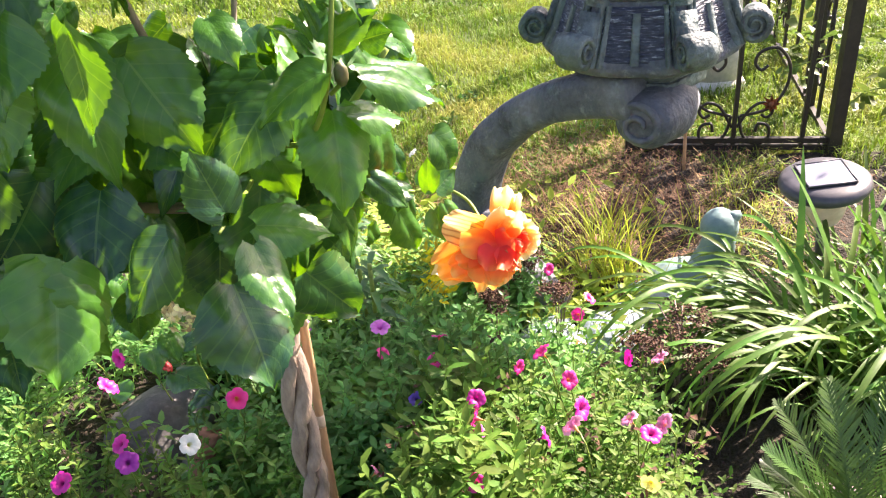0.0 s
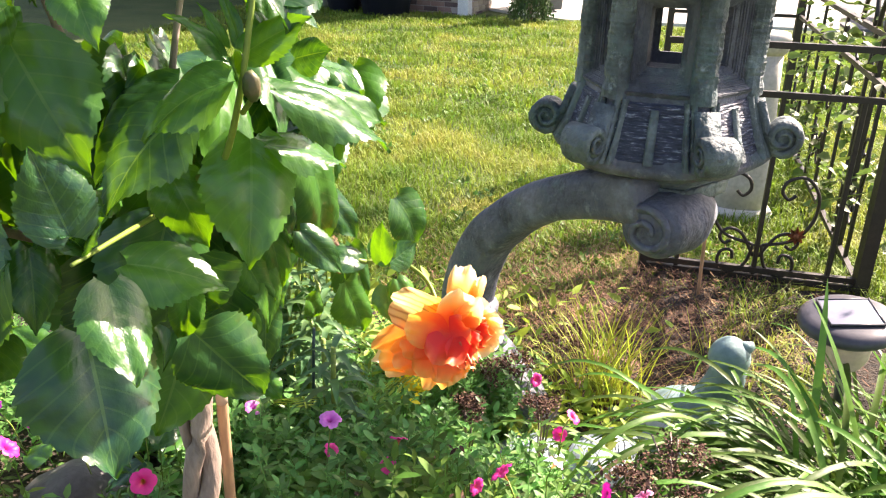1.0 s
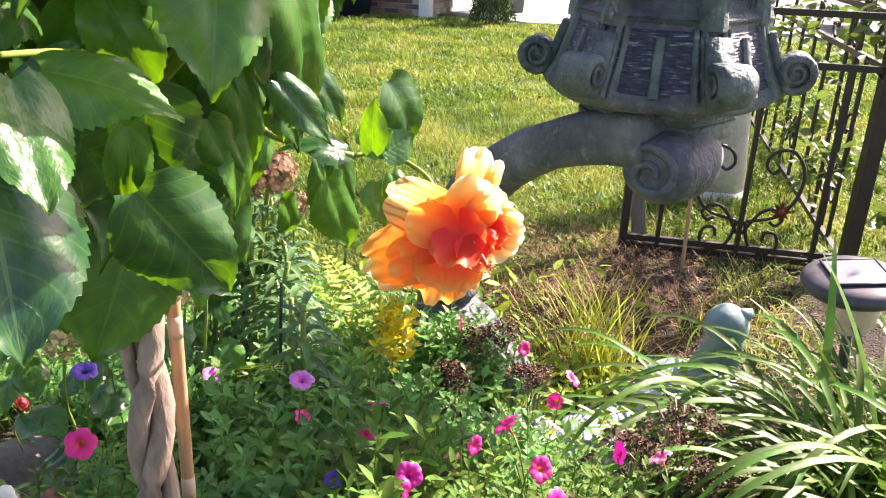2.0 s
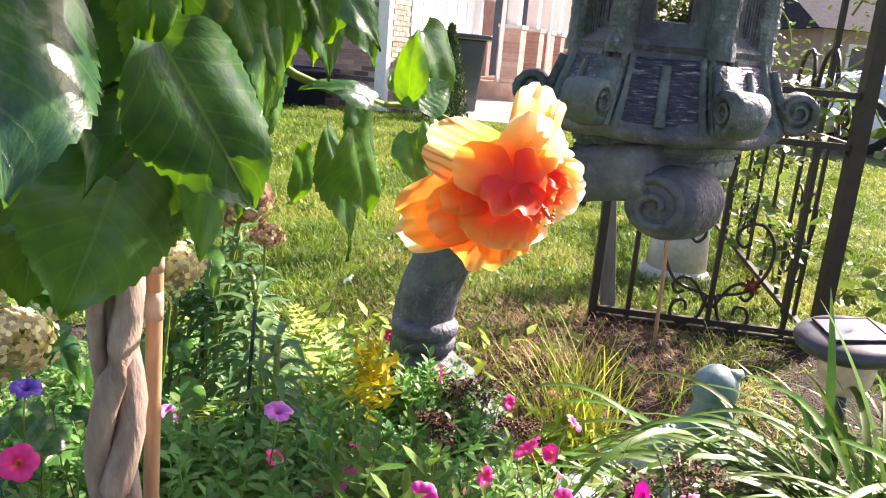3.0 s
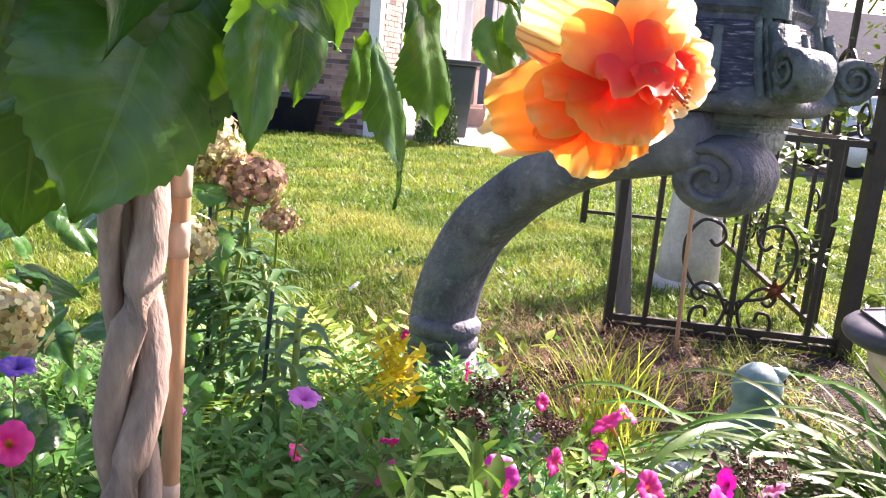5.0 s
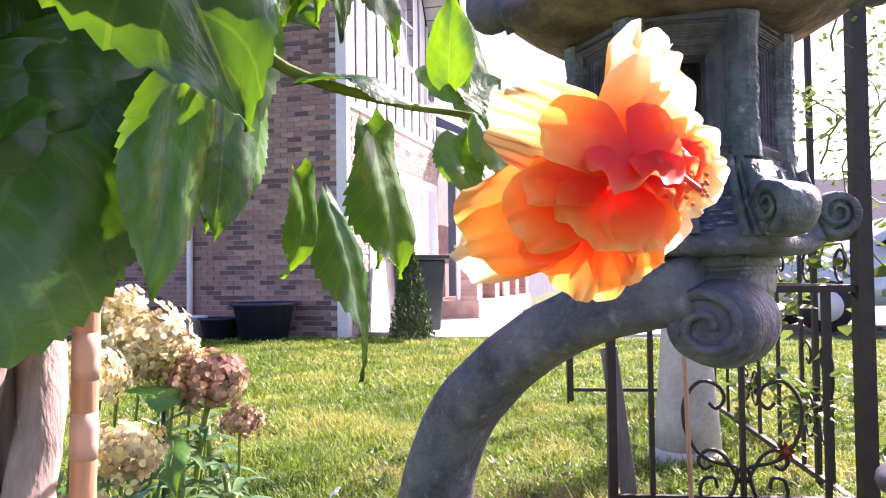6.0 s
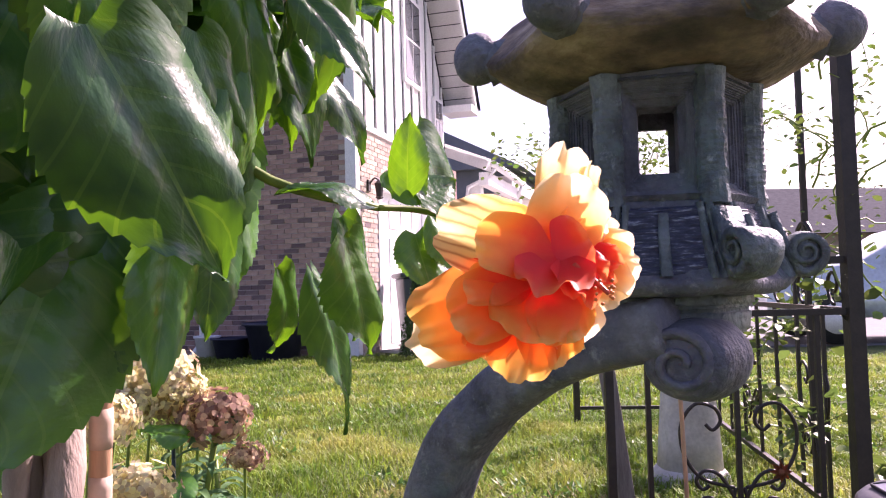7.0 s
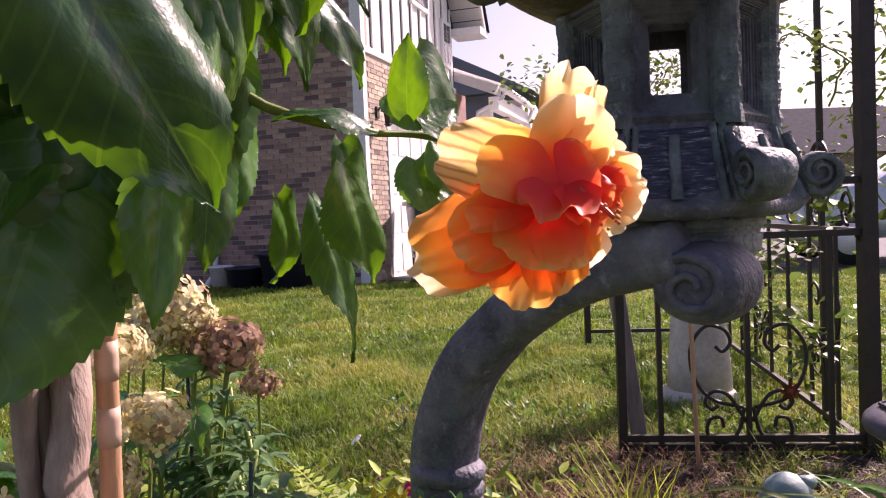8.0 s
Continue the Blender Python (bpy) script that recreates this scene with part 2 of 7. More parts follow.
M_PLEAF = mat("petunia_leaf", [(0.066, 0.21, 0.058), (0.18, 0.385, 0.10), (0.34, 0.54, 0.13)], 7, 0.46, 0, 30, spec=0.55, trans=0.50, rand=0.35, island=True)
M_PLEAF_PALE = mat("pale_green_leaf", [(0.035, 0.10, 0.014), (0.10, 0.20, 0.024), (0.22, 0.33, 0.060)], 9, 0.62, 0, 30, spec=0.35, trans=0.40, rand=0.45, island=True)
M_STRAP = mat("strap_leaf", [(0.05, 0.13, 0.018), (0.10, 0.21, 0.028), (0.19, 0.30, 0.045)], 6, 0.46, 0.1, 60, spec=0.38, trans=0.32, rand=0.4)
M_TUFT = mat("tuft_grass", [(0.30, 0.40, 0.03), (0.50, 0.52, 0.06)], 6, 0.6, 0, 60, trans=0.42, rand=0.4)
M_SAGO = mat("sago_leaflet", [(0.022, 0.060, 0.018), (0.10, 0.19, 0.03)], 9, 0.38, 0, 60, spec=0.5, trans=0.4, rand=0.25)
M_YELLOW = mat("yellowed_leaf", [(0.60, 0.46, 0.010), (0.86, 0.70, 0.02)], 9, 0.6, 0, 40, trans=0.35, rand=0.3, island=True)
M_LIME = mat("lime_leaf", [(0.22, 0.34, 0.03), (0.38, 0.46, 0.05)], 9, 0.6, 0, 40, trans=0.35, rand=0.3, island=True)
M_DRYHEAD = mat("dried_brown_bloom", [(0.05, 0.022, 0.014), (0.13, 0.06, 0.035)], 30, 0.9, 0, 90, rand=0.4, island=True)
M_HYDR = mat("faded_hydrangea", [(0.50, 0.30, 0.18), (0.70, 0.60, 0.30), (0.78, 0.72, 0.44), (0.62, 0.43, 0.27)], 14, 0.8, 0, 60, trans=0.35, rand=0.5, island=True)
M_HYDR_RUST = mat("rusty_hydrangea", [(0.26, 0.13, 0.09), (0.46, 0.29, 0.19), (0.62, 0.47, 0.30)], 14, 0.8, 0, 60, trans=0.3, rand=0.5, island=True)
M_DARKLEAF = mat("dark_lily_leaf", [(0.06, 0.16, 0.075), (0.11, 0.24, 0.095), (0.19, 0.33, 0.09)], 9, 0.5, 0, 40, trans=0.4, rand=0.3, island=True)
M_VINE = mat("vine_leaf", [(0.08, 0.15, 0.025), (0.17, 0.24, 0.05)], 9, 0.5, 0, 40, trans=0.4, rand=0.35, island=True)
M_CONIFER = mat("conifer_green", [(0.03, 0.07, 0.02), (0.07, 0.12, 0.03)], 6, 0.8, 0, 40, trans=0.1, rand=0.4, island=True)
M_TREE = mat("far_tree_leaf", [(0.05, 0.09, 0.02), (0.12, 0.15, 0.05)], 1, 0.8, 0, 9, trans=0.2, rand=0.4, island=True)
M_BIRD = mat("glazed_verdigris_figure", [(0.15, 0.24, 0.24), (0.22, 0.33, 0.33), (0.32, 0.42, 0.41)], 14, 0.5, 0.3, 60)
M_BLUESTONE = mat("blue_grey_slate", [(0.20, 0.25, 0.32), (0.32, 0.38, 0.47), (0.45, 0.50, 0.57)], 12, 0.45, 0.4, 60, dist=0.004)
M_ROCK = mat("grey_rock", [(0.07, 0.065, 0.065), (0.13, 0.12, 0.12), (0.20, 0.19, 0.185)], 9, 0.85, 0.6, 60, dist=0.008)
M_TERRA = mat("terracotta", [(0.30, 0.12, 0.08), (0.42, 0.19, 0.13)], 14, 0.8, 0.2, 70)
M_POT = mat("pinkish_stone_pot", [(0.15, 0.115, 0.115), (0.25, 0.20, 0.20)], 16, 0.8, 0.3, 70)
M_PLASTIC = mat("dark_plastic", [(0.05, 0.045, 0.06), (0.09, 0.085, 0.10)], 12, 0.4, 0.05, 90)
M_NAVY = mat("navy_plastic", [(0.012, 0.014, 0.035), (0.03, 0.032, 0.06)], 10, 0.5, 0.05, 90)
M_WHITEP = mat("white_plastic", [(0.62, 0.62, 0.63), (0.74, 0.74, 0.75)], 10, 0.5, 0.05, 60)
M_PV = mat("solar_cell", [(0.20, 0.20, 0.26), (0.30, 0.30, 0.37)], 8, 0.3, 0.02, 60, spec=0.9)
M_PVLINE = mat("solar_frame_line", [(0.05, 0.05, 0.06)], 8, 0.4, 0, 60)
M_GLASSRIB = mat("clear_ribbed_plastic", [(0.55, 0.48, 0.40), (0.75, 0.68, 0.58)], 20, 0.2, 0.1, 60, trans=0.4)
M_BIN = mat("green_black_bin", [(0.018, 0.028, 0.028), (0.04, 0.055, 0.055)], 5, 0.45, 0.05, 60)
M_TRIM = mat("white_trim_paint", [(0.72, 0.71, 0.70), (0.80, 0.79, 0.78)], 4, 0.5, 0.05, 60)
M_SIDING = mat("white_siding", [(0.70, 0.69, 0.68), (0.80, 0.79, 0.78)], 2, 0.6, 0.06, 60)
M_BATTEN_SHADE = mat("siding_shadow_line", [(0.05, 0.05, 0.055)], 8, 0.8, 0, 60)
M_MORTAR = mat("brick_mortar", [(0.36, 0.30, 0.27), (0.46, 0.40, 0.36)], 14, 0.9, 0.3, 80)
M_BRICK = mat("brick", [(0.30, 0.17, 0.135), (0.36, 0.23, 0.19), (0.43, 0.30, 0.25)], 5, 0.85, 0.3, 60, rand=0.22)
# lighter copy of the brick for the front, sunlight put into its colour
M_BRICK_LIT = mat("sunlit_brick", [(0.30, 0.225, 0.165), (0.40, 0.32, 0.245), (0.50, 0.42, 0.33)], 5, 0.85, 0.5, 60, rand=0.3, island=True)
M_BRICK_DK = mat("brick_dark", [(0.11, 0.075, 0.075), (0.20, 0.13, 0.12)], 5, 0.85, 0.3, 60, rand=0.25)
M_ROOF = mat("grey_shingle", [(0.030, 0.033, 0.042), (0.065, 0.070, 0.085)], 6, 0.95, 0.4, 40, spec=0.08)
M_SLATE = mat("slate_blue_siding", [(0.09, 0.11, 0.14), (0.13, 0.15, 0.19)], 3, 0.8, 0.1, 40)
M_TAN = mat("tan_house_wall", [(0.30, 0.22, 0.18), (0.42, 0.33, 0.27)], 3, 0.85, 0.2, 40)
M_PANE = mat("window_pane", [(0.04, 0.05, 0.06), (0.09, 0.10, 0.11)], 1, 0.06, 0, 20, spec=0.8)
M_CAR = mat("silver_car_paint", [(0.55, 0.60, 0.66), (0.62, 0.67, 0.72)], 1, 0.25, 0, 20, metal=0.25)
M_TYRE = mat("tyre_rubber", [(0.015, 0.015, 0.015), (0.03, 0.03, 0.03)], 10, 0.8, 0.1, 60)
M_STAKEGREEN = mat("green_black_stake", [(0.012, 0.03, 0.03), (0.02, 0.05, 0.05)], 20, 0.5, 0.1, 60)
M_TAG = mat("white_plant_tag", [(0.75, 0.75, 0.76)], 5, 0.5, 0, 60)


def petunia_mat(name, throat, mid, rim):
    return petal_mat(name, [(0.0, throat), (0.10, throat), (0.26, mid), (0.9, rim)], 0.3)


M_PET = {
    "magenta": petunia_mat("petunia_magenta", (0.12, 0.0, 0.06), (0.66, 0.004, 0.30), (0.76, 0.012, 0.38)),
    "pink": petunia_mat("petunia_hot_pink", (0.55, 0.22, 0.02), (0.82, 0.012, 0.22), (0.88, 0.03, 0.33)),
    "blush": petunia_mat("petunia_blush", (0.75, 0.4, 0.1), (0.80, 0.12, 0.36), (0.85, 0.34, 0.58)),
    "violet": petunia_mat("petunia_violet", (0.10, 0.0, 0.10), (0.35, 0.01, 0.35), (0.45, 0.02, 0.45)),
    "blue": petunia_mat("petunia_blue_violet", (0.05, 0.01, 0.12), (0.10, 0.03, 0.42), (0.16, 0.06, 0.55)),
    "white": petunia_mat("petunia_white", (0.6, 0.6, 0.2), (0.85, 0.85, 0.85), (0.88, 0.88, 0.88)),
    "red": petunia_mat("petunia_red", (0.3, 0.0, 0.0), (0.70, 0.02, 0.03), (0.75, 0.04, 0.05)),
    "lilac": petunia_mat("petunia_lilac_pink", (0.4, 0.05, 0.3), (0.70, 0.10, 0.60), (0.80, 0.22, 0.72)),
    "yellow": petunia_mat("petunia_yellow", (0.7, 0.6, 0.05), (0.85, 0.75, 0.12), (0.88, 0.8, 0.25)),
}


# ---------------------------------------------------------------- mesh tools
def part(name, bm, material, parent=None, label="", smooth=True):
    me = bpy.data.meshes.new(name)
    bm.normal_update()
    bm.to_mesh(me)
    bm.free()
    for p in me.polygons:
        p.use_smooth = smooth
    me.materials.append(material)
    ob = new(name, me)
    ob.parent = parent
    if label:
        ob["label"] = label
    return ob


def pydata(name, verts, faces, material, parent=None, label="", smooth=False, uvs=None):
    me = bpy.data.meshes.new(name)
    me.from_pydata([tuple(v) for v in verts], [], faces)
    if uvs is not None:
        lay = me.uv_layers.new(name="UVMap")
        vi = np.zeros(len(me.loops), dtype=np.int32)
        me.loops.foreach_get("vertex_index", vi)
        lay.data.foreach_set("uv", np.asarray(uvs, dtype=np.float32)[vi].ravel())
    for p in me.polygons:
        p.use_smooth = smooth
    me.materials.append(material)
    ob = new(name, me)
    ob.parent = parent
    if label:
        ob["label"] = label
    return ob


def thing(name, at, label, category, group="", kind=""):
    e = new(name)
    e.empty_display_size = 0.05
    e.location = at
    return tagged(e, label, category, group, kind)


def box(bm, c, s, bevel=0.0, m=None):
    t = bmesh.ops.create_cube(bm, size=1)
    vs = t["verts"]
    bmesh.ops.scale(bm, vec=s, verts=vs)
    if bevel > 0:
        r = bmesh.ops.bevel(bm, geom=[e for e in bm.edges if e.verts[0] in vs and e.verts[1] in vs], offset=bevel, segments=2, affect="EDGES", profile=0.6)
        vs = list({v for f in r["faces"] for v in f.verts} | {v for v in vs if v.is_valid})
    if m is not None:
        bmesh.ops.transform(bm, matrix=m, verts=vs)
    bmesh.ops.translate(bm, vec=c, verts=vs)
    return vs


def lathe(bm, profile, n=24, at=(0, 0, 0)):
    """profile: (radius, z) pairs; turned about z."""
    rings = []
    for r, z in profile:
        rings.append([bm.verts.new((at[0] + r * math.cos(2 * math.pi * i / n), at[1] + r * math.sin(2 * math.pi * i / n), at[2] + z)) for i in range(n)])
    for a, b in zip(rings, rings[1:]):
        for i in range(n):
            bm.faces.new((a[i], a[(i + 1) % n], b[(i + 1) % n], b[i]))
    bm.faces.new(list(reversed(rings[0])))
    bm.faces.new(rings[-1])


def tube(bm, pts, rad, n=8, cap=True):
    """A tube along points; rad a number or a function of 0..1."""
    pts = [Vector(p) for p in pts]
    rings = []
    up = Vector((0.12, 0.2, 1)).normalized()
    for i, p in enumerate(pts):
        d = (pts[min(i + 1, len(pts) - 1)] - pts[max(i - 1, 0)]).normalized()
        a = d.cross(up)
        if a.length < 0.15:
            a = d.cross(Vector((1, 0.3, 0)))
        a.normalize()
        b = a.cross(d)
        r = rad(i / (len(pts) - 1)) if callable(rad) else rad
        rings.append([bm.verts.new(p + (a * math.cos(2 * math.pi * k / n) + b * math.sin(2 * math.pi * k / n)) * r) for k in range(n)])
    for a, b in zip(rings, rings[1:]):
        for k in range(n):
            bm.faces.new((a[k], a[(k + 1) % n], b[(k + 1) % n], b[k]))
    if cap:
        bm.faces.new(list(reversed(rings[0])))
        bm.faces.new(rings[-1])


def sweep(bm, pts, frames, sect):
    """A closed section (list of (a, b)) swept along points with frames (A, B)."""
    rings = []
    for i, (p, (A, B)) in enumerate(zip(pts, frames)):
        s = sect(i / (len(pts) - 1))
        rings.append([bm.verts.new(Vector(p) + A * a + B * b) for a, b in s])
    n = len(rings[0])
    for a, b in zip(rings, rings[1:]):
        for k in range(n):
            bm.faces.new((a[k], a[(k + 1) % n], b[(k + 1) % n], b[k]))
    bm.faces.new(list(reversed(rings[0])))
    bm.faces.new(rings[-1])
    bmesh.ops.recalc_face_normals(bm, faces=bm.faces[:])


def bez_spline(p, n=6):
    """Points along a smooth curve through p."""
    p = [Vector(q) for q in p]
    out = []
    for i in range(len(p) - 1):
        a, b, c, d = p[max(0, i - 1)], p[i], p[i + 1], p[min(len(p) - 1, i + 2)]
        for j in range(n):
            t = j / n
            out.append(0.5 * ((2 * b) + (c - a) * t + (2 * a - 5 * b + 4 * c - d) * t * t + (3 * b - a - 3 * c + d) * t ** 3))
    out.append(p[-1])
    return out


def rough_up(bm, amp, scale, seed=0.0):
    for v in bm.verts:
        d = noise.noise(v.co * scale + Vector((seed, seed * 1.7, -seed)))
        v.co += v.normal * d * amp


def frame_from(y, z):
    """A turn whose y axis runs along y and whose z axis leans to z."""
    y = Vector(y).normalized()
    x = y.cross(Vector(z))
    if x.length < 1e-4:
        x = y.cross(Vector((1, 0.2, 0.1)))
    x.normalize()
    return Matrix((x, y, x.cross(y))).transposed()


# ---------------------------------------------------------------- ground
def gz(x, y):
    s = min(1, max(0, (y - 1.8) / 7.5))
    return 0.21 - 0.14 * s * s * (3 - 2 * s)


def gbump(x, y):
    return gz(x, y) + 0.012 * noise.noise((x * 1.3, y * 1.3, 0.3)) + 0.006 * noise.noise((x * 5, y * 5, 1.3))


def build_ground():
    xs = [-2500, -600, -150, -50, -22] + [-12 + 0.5 * i for i in range(49)] + [22, 50, 150, 600, 2500]
    ys = [-2500, -500, -100, -25, -8] + [-3 + 0.35 * i for i in range(52)] + [18, 22, 30, 45, 80, 200, 700, 2500]
    bm = bmesh.new()
    g = [[bm.verts.new((x, y, gbump(x, y))) for x in xs] for y in ys]
    for a, b in zip(g, g[1:]):
        for i in range(len(xs) - 1):
            bm.faces.new((a[i], a[i + 1], b[i + 1], b[i]))
    return tagged(part("ground", bm, M_LAWN), "sunlit mown lawn, green and yellowish, behind the bed", "lawn", kind="structure")


build_ground()


def in_bed(x, y):
    """The planted bed: a wavy edge about two and a half metres ahead."""
    edge = 2.15 + 0.35 * (x > 0.1) * min(1, (x - 0.1) / 0.3) * (1 if x < 1.6 else 0) + 0.12 * noise.noise((x * 2.2, 0, 4.0))
    return y < edge


def build_bed():
    bm = bmesh.new()
    n, m = 70, 60
    rows = []
    for j in range(m + 1):
        row = []
        for i in range(n + 1):
            x = -2.2 + 4.2 * i / n
            edge = 2.15 + 0.35 * min(1, max(0, (x - 0.1) / 0.3)) * (1 if x < 1.6 else 0) + 0.12 * noise.noise((x * 2.2, 0, 4.0))
            y0 = -0.5 + 1.7 * abs((x + 0.1) / 2.1) ** 4
            y = y0 + (edge - y0) * j / m
            z = gbump(x, y) + 0.018 + 0.03 * noise.noise((x * 9, y * 9, 2.0)) * (1 if j < m - 1 else 0.2) + 0.02 * noise.noise((x * 23, y * 23, 5.0))
            row.append(bm.verts.new((x, y, max(z, gz(x, y) + 0.006))))
        rows.append(row)
    for a, b in zip(rows, rows[1:]):
        for i in range(n):
            bm.faces.new((a[i], a[i + 1], b[i + 1], b[i]))
    return tagged(part("flower_bed", bm, M_MULCH), "dark brown soil of the planted bed", "soil", kind="structure")


build_bed()
rng = np.random.default_rng(7)


def blades(name, material, xy, length, width, lean, label, category, z0=None, parent=None):
    """Grass: one bent blade of two quads' worth per place."""
    n = len(xy)
    z = np.array([gz(x, y) for x, y in xy]) if z0 is None else z0
    ang = rng.uniform(0, 2 * math.pi, n)
    ln = length * rng.uniform(0.55, 1.35, n) * np.array([0.95 + 0.7 * noise.noise((x * 3.1, y * 3.1, 9.0)) for x, y in xy])
    w = width * rng.uniform(0.6, 1.3, n)
    le = lean * rng.uniform(0.2, 1.6, n)
    dx, dy = np.cos(ang), np.sin(ang)
    b = np.stack([xy[:, 0], xy[:, 1], z], 1)
    side = np.stack([-dy * w, dx * w, np.zeros(n)], 1)
    mid = b + np.stack([dx * le * ln * 0.35, dy * le * ln * 0.35, ln * 0.6], 1)
    tip = b + np.stack([dx * le * ln, dy * le * ln, ln * (1.0 - 0.25 * le)], 1)
    v = np.stack([b - side, b + side, mid + side * 0.8, mid - side * 0.8, tip], 1).reshape(-1, 3)
    f = []
    for i in range(n):
        k = 5 * i
        f.append((k, k + 1, k + 2, k + 3))
        f.append((k + 3, k + 2, k + 4))
    ob = pydata(name, v, f, material, parent)
    return tagged(ob, label, category, kind="stuff")


def lawn_places(n, x0, x1, y0, y1, patch):
    out = []
    while len(out) < n:
        x, y = rng.uniform(x0, x1), rng.uniform(y0, y1)
        if in_bed(x, y):
            continue
        hu, hv = (x + 1.06) * 0.292 + (y - 10.78) * 0.956, (x + 1.06) * -0.956 + (y - 10.78) * 0.292
        if (hu > 0.15 and hv < -1.2) or (hu > -0.1 and hv > -1.2):
            continue
        d = noise.noise((x * 1.7, y * 1.7, 7.0)) + 0.5 * noise.noise((x * 6, y * 6, 3.0))
        if d < -0.2 and rng.uniform() < 0.45 * patch:
            continue
        out.append((x, y))
    return np.array(out)


blades("lawn_grass", M_BLADE, lawn_places(95000, -1.9, 3.4, 2.0, 5.0, 1.0), 0.055, 0.0026, 0.8, "short sunlit lawn grass, green with straw tones", "grass")
blades("lawn_grass", M_BLADE, lawn_places(95000, -4.2, 8.0, 5.0, 11.6, 1.0), 0.06, 0.0055, 0.9, "mown lawn grass running towards the house", "grass")


def lawn_weeds():
    """Clover and plantain rosettes that break up the turf in irregular patches."""
    v, f = [], []
    made = 0
    while made < 620:
        x, y = rng.uniform(-1.8, 3.0), 2.15 + 5.0 * rng.uniform(0, 1) ** 1.6
        if in_bed(x, y) or noise.noise((x * 1.1, y * 1.1, 21.0)) + 0.4 * noise.noise((x * 4, y * 4, 2.0)) < 0.02:
            continue
        made += 1
        z = gz(x, y) + 0.012
        for k in range(rng.integers(7, 15)):
            a, l, e = rng.uniform(0, 6.28), rng.uniform(0.016, 0.042), rng.uniform(0.1, 1.0)
            w = l * rng.uniform(0.16, 0.34)
            p = np.array([x + rng.normal(0, 0.022), y + rng.normal(0, 0.022), z + rng.uniform(0, 0.028)])
            d = np.array([math.cos(a) * math.cos(e), math.sin(a) * math.cos(e), math.sin(e)])
            sd = np.array([-math.sin(a), math.cos(a), 0.0])
            up3 = np.array([0, 0, 1.0])
            i = len(v)
            v += [p, p + d * l * 0.45 + sd * w, p + d * l, p + d * l * 0.45 - sd * w, p + d * l * 0.5 - up3 * w * 0.3]
            f += [(i, i + 1, i + 4), (i + 1, i + 2, i + 4), (i + 2, i + 3, i + 4), (i + 3, i, i + 4)]
    tagged(pydata("lawn_weeds", v, f, M_WEED), "low broad-leaved weeds and clover growing through the lawn", "weeds", kind="stuff")


lawn_weeds()


def build_straw():
    n = 11000
    v, f = [], []
    c = 0
    while c < n:
        x, y = rng.normal(0.33, 0.30), rng.normal(2.25, 0.30)
        if not (-0.35 < x < 1.25 and 1.55 < y < 3.1):
            continue
        a, l, w = rng.uniform(0, 2 * math.pi), rng.uniform(0.012, 0.045), rng.uniform(0.0005, 0.0014)
        z = gz(x, y) + 0.018 + rng.uniform(0, 0.022) + 0.02 * max(0.0, noise.noise((x * 9, y * 9, 4.0)))
        d = np.array([math.cos(a) * l, math.sin(a) * l, l * rng.uniform(-0.3, 0.9)])
        s = np.array([-math.sin(a) * w, math.cos(a) * w, 0])
        p = np.array([x, y, z])
        k = len(v)
        v += [p - s, p + s, p + d + s, p + d - s]
        f.append((k, k + 1, k + 2, k + 3))
        c += 1
    tagged(pydata("dry_clippings", v, f, M_STRAW), "brown dried grass clippings round the lantern foot", "mulch", kind="stuff")


build_straw()
edge = [(x, y) for x, y in zip(rng.uniform(-0.1, 1.7, 9000), rng.uniform(1.72, 2.62, 9000)) if noise.noise((x * 3.3, y * 3.3, 2.0)) + 0.45 * (y - 2.1) + 0.35 * abs(x - 0.45) > 0.12 and in_bed(x, y)]
blades("edge_grass", M_BLADE, np.array(edge), 0.05, 0.0022, 0.9, "thin yellow-green grass creeping into the bed", "grass")

# ---------------------------------------------------------------- stone lantern
LC = Vector((0.374, 1.535, 0.0))       # the lamp's axis
HT = radians(-12)                    # turn of the hexagon
LEG = Vector((0.02, 1.72, 0.0))       # the foot of the arched leg
lantern = tagged(new("stone_lantern"), "weathered blue-grey cast stone garden lantern on one arched leg", "stone lantern")
lantern.location = (LEG.x, LEG.y, gz(LEG.x, LEG.y))


def lpart(name, bm, material=M_STONE, label="", smooth=True, parent=None):
    ob = part(name, bm, material, None, label, smooth)
    ob.parent = parent or lantern
    ob.matrix_parent_inverse = (parent.matrix_parent_inverse.copy() if parent else Matrix.Translation(-lantern.location))
    return ob


def hexring(bm, r, z, n=6, turn=0.0):
    return [bm.verts.new((LC.x + r * math.cos(HT + turn + 2 * math.pi * i / n), LC.y + r * math.sin(HT + turn + 2 * math.pi * i / n), z)) for i in range(n)]


ARM = Vector((0.36, 1.40, 0)) - Vector((LEG.x, LEG.y, 0))
ARM_D = ARM.normalized()
ARM_N = Vector((ARM_D.y, -ARM_D.x, 0))     # across the arm, towards the viewer's side
if ARM_N.y > 0:
    ARM_N = -ARM_N


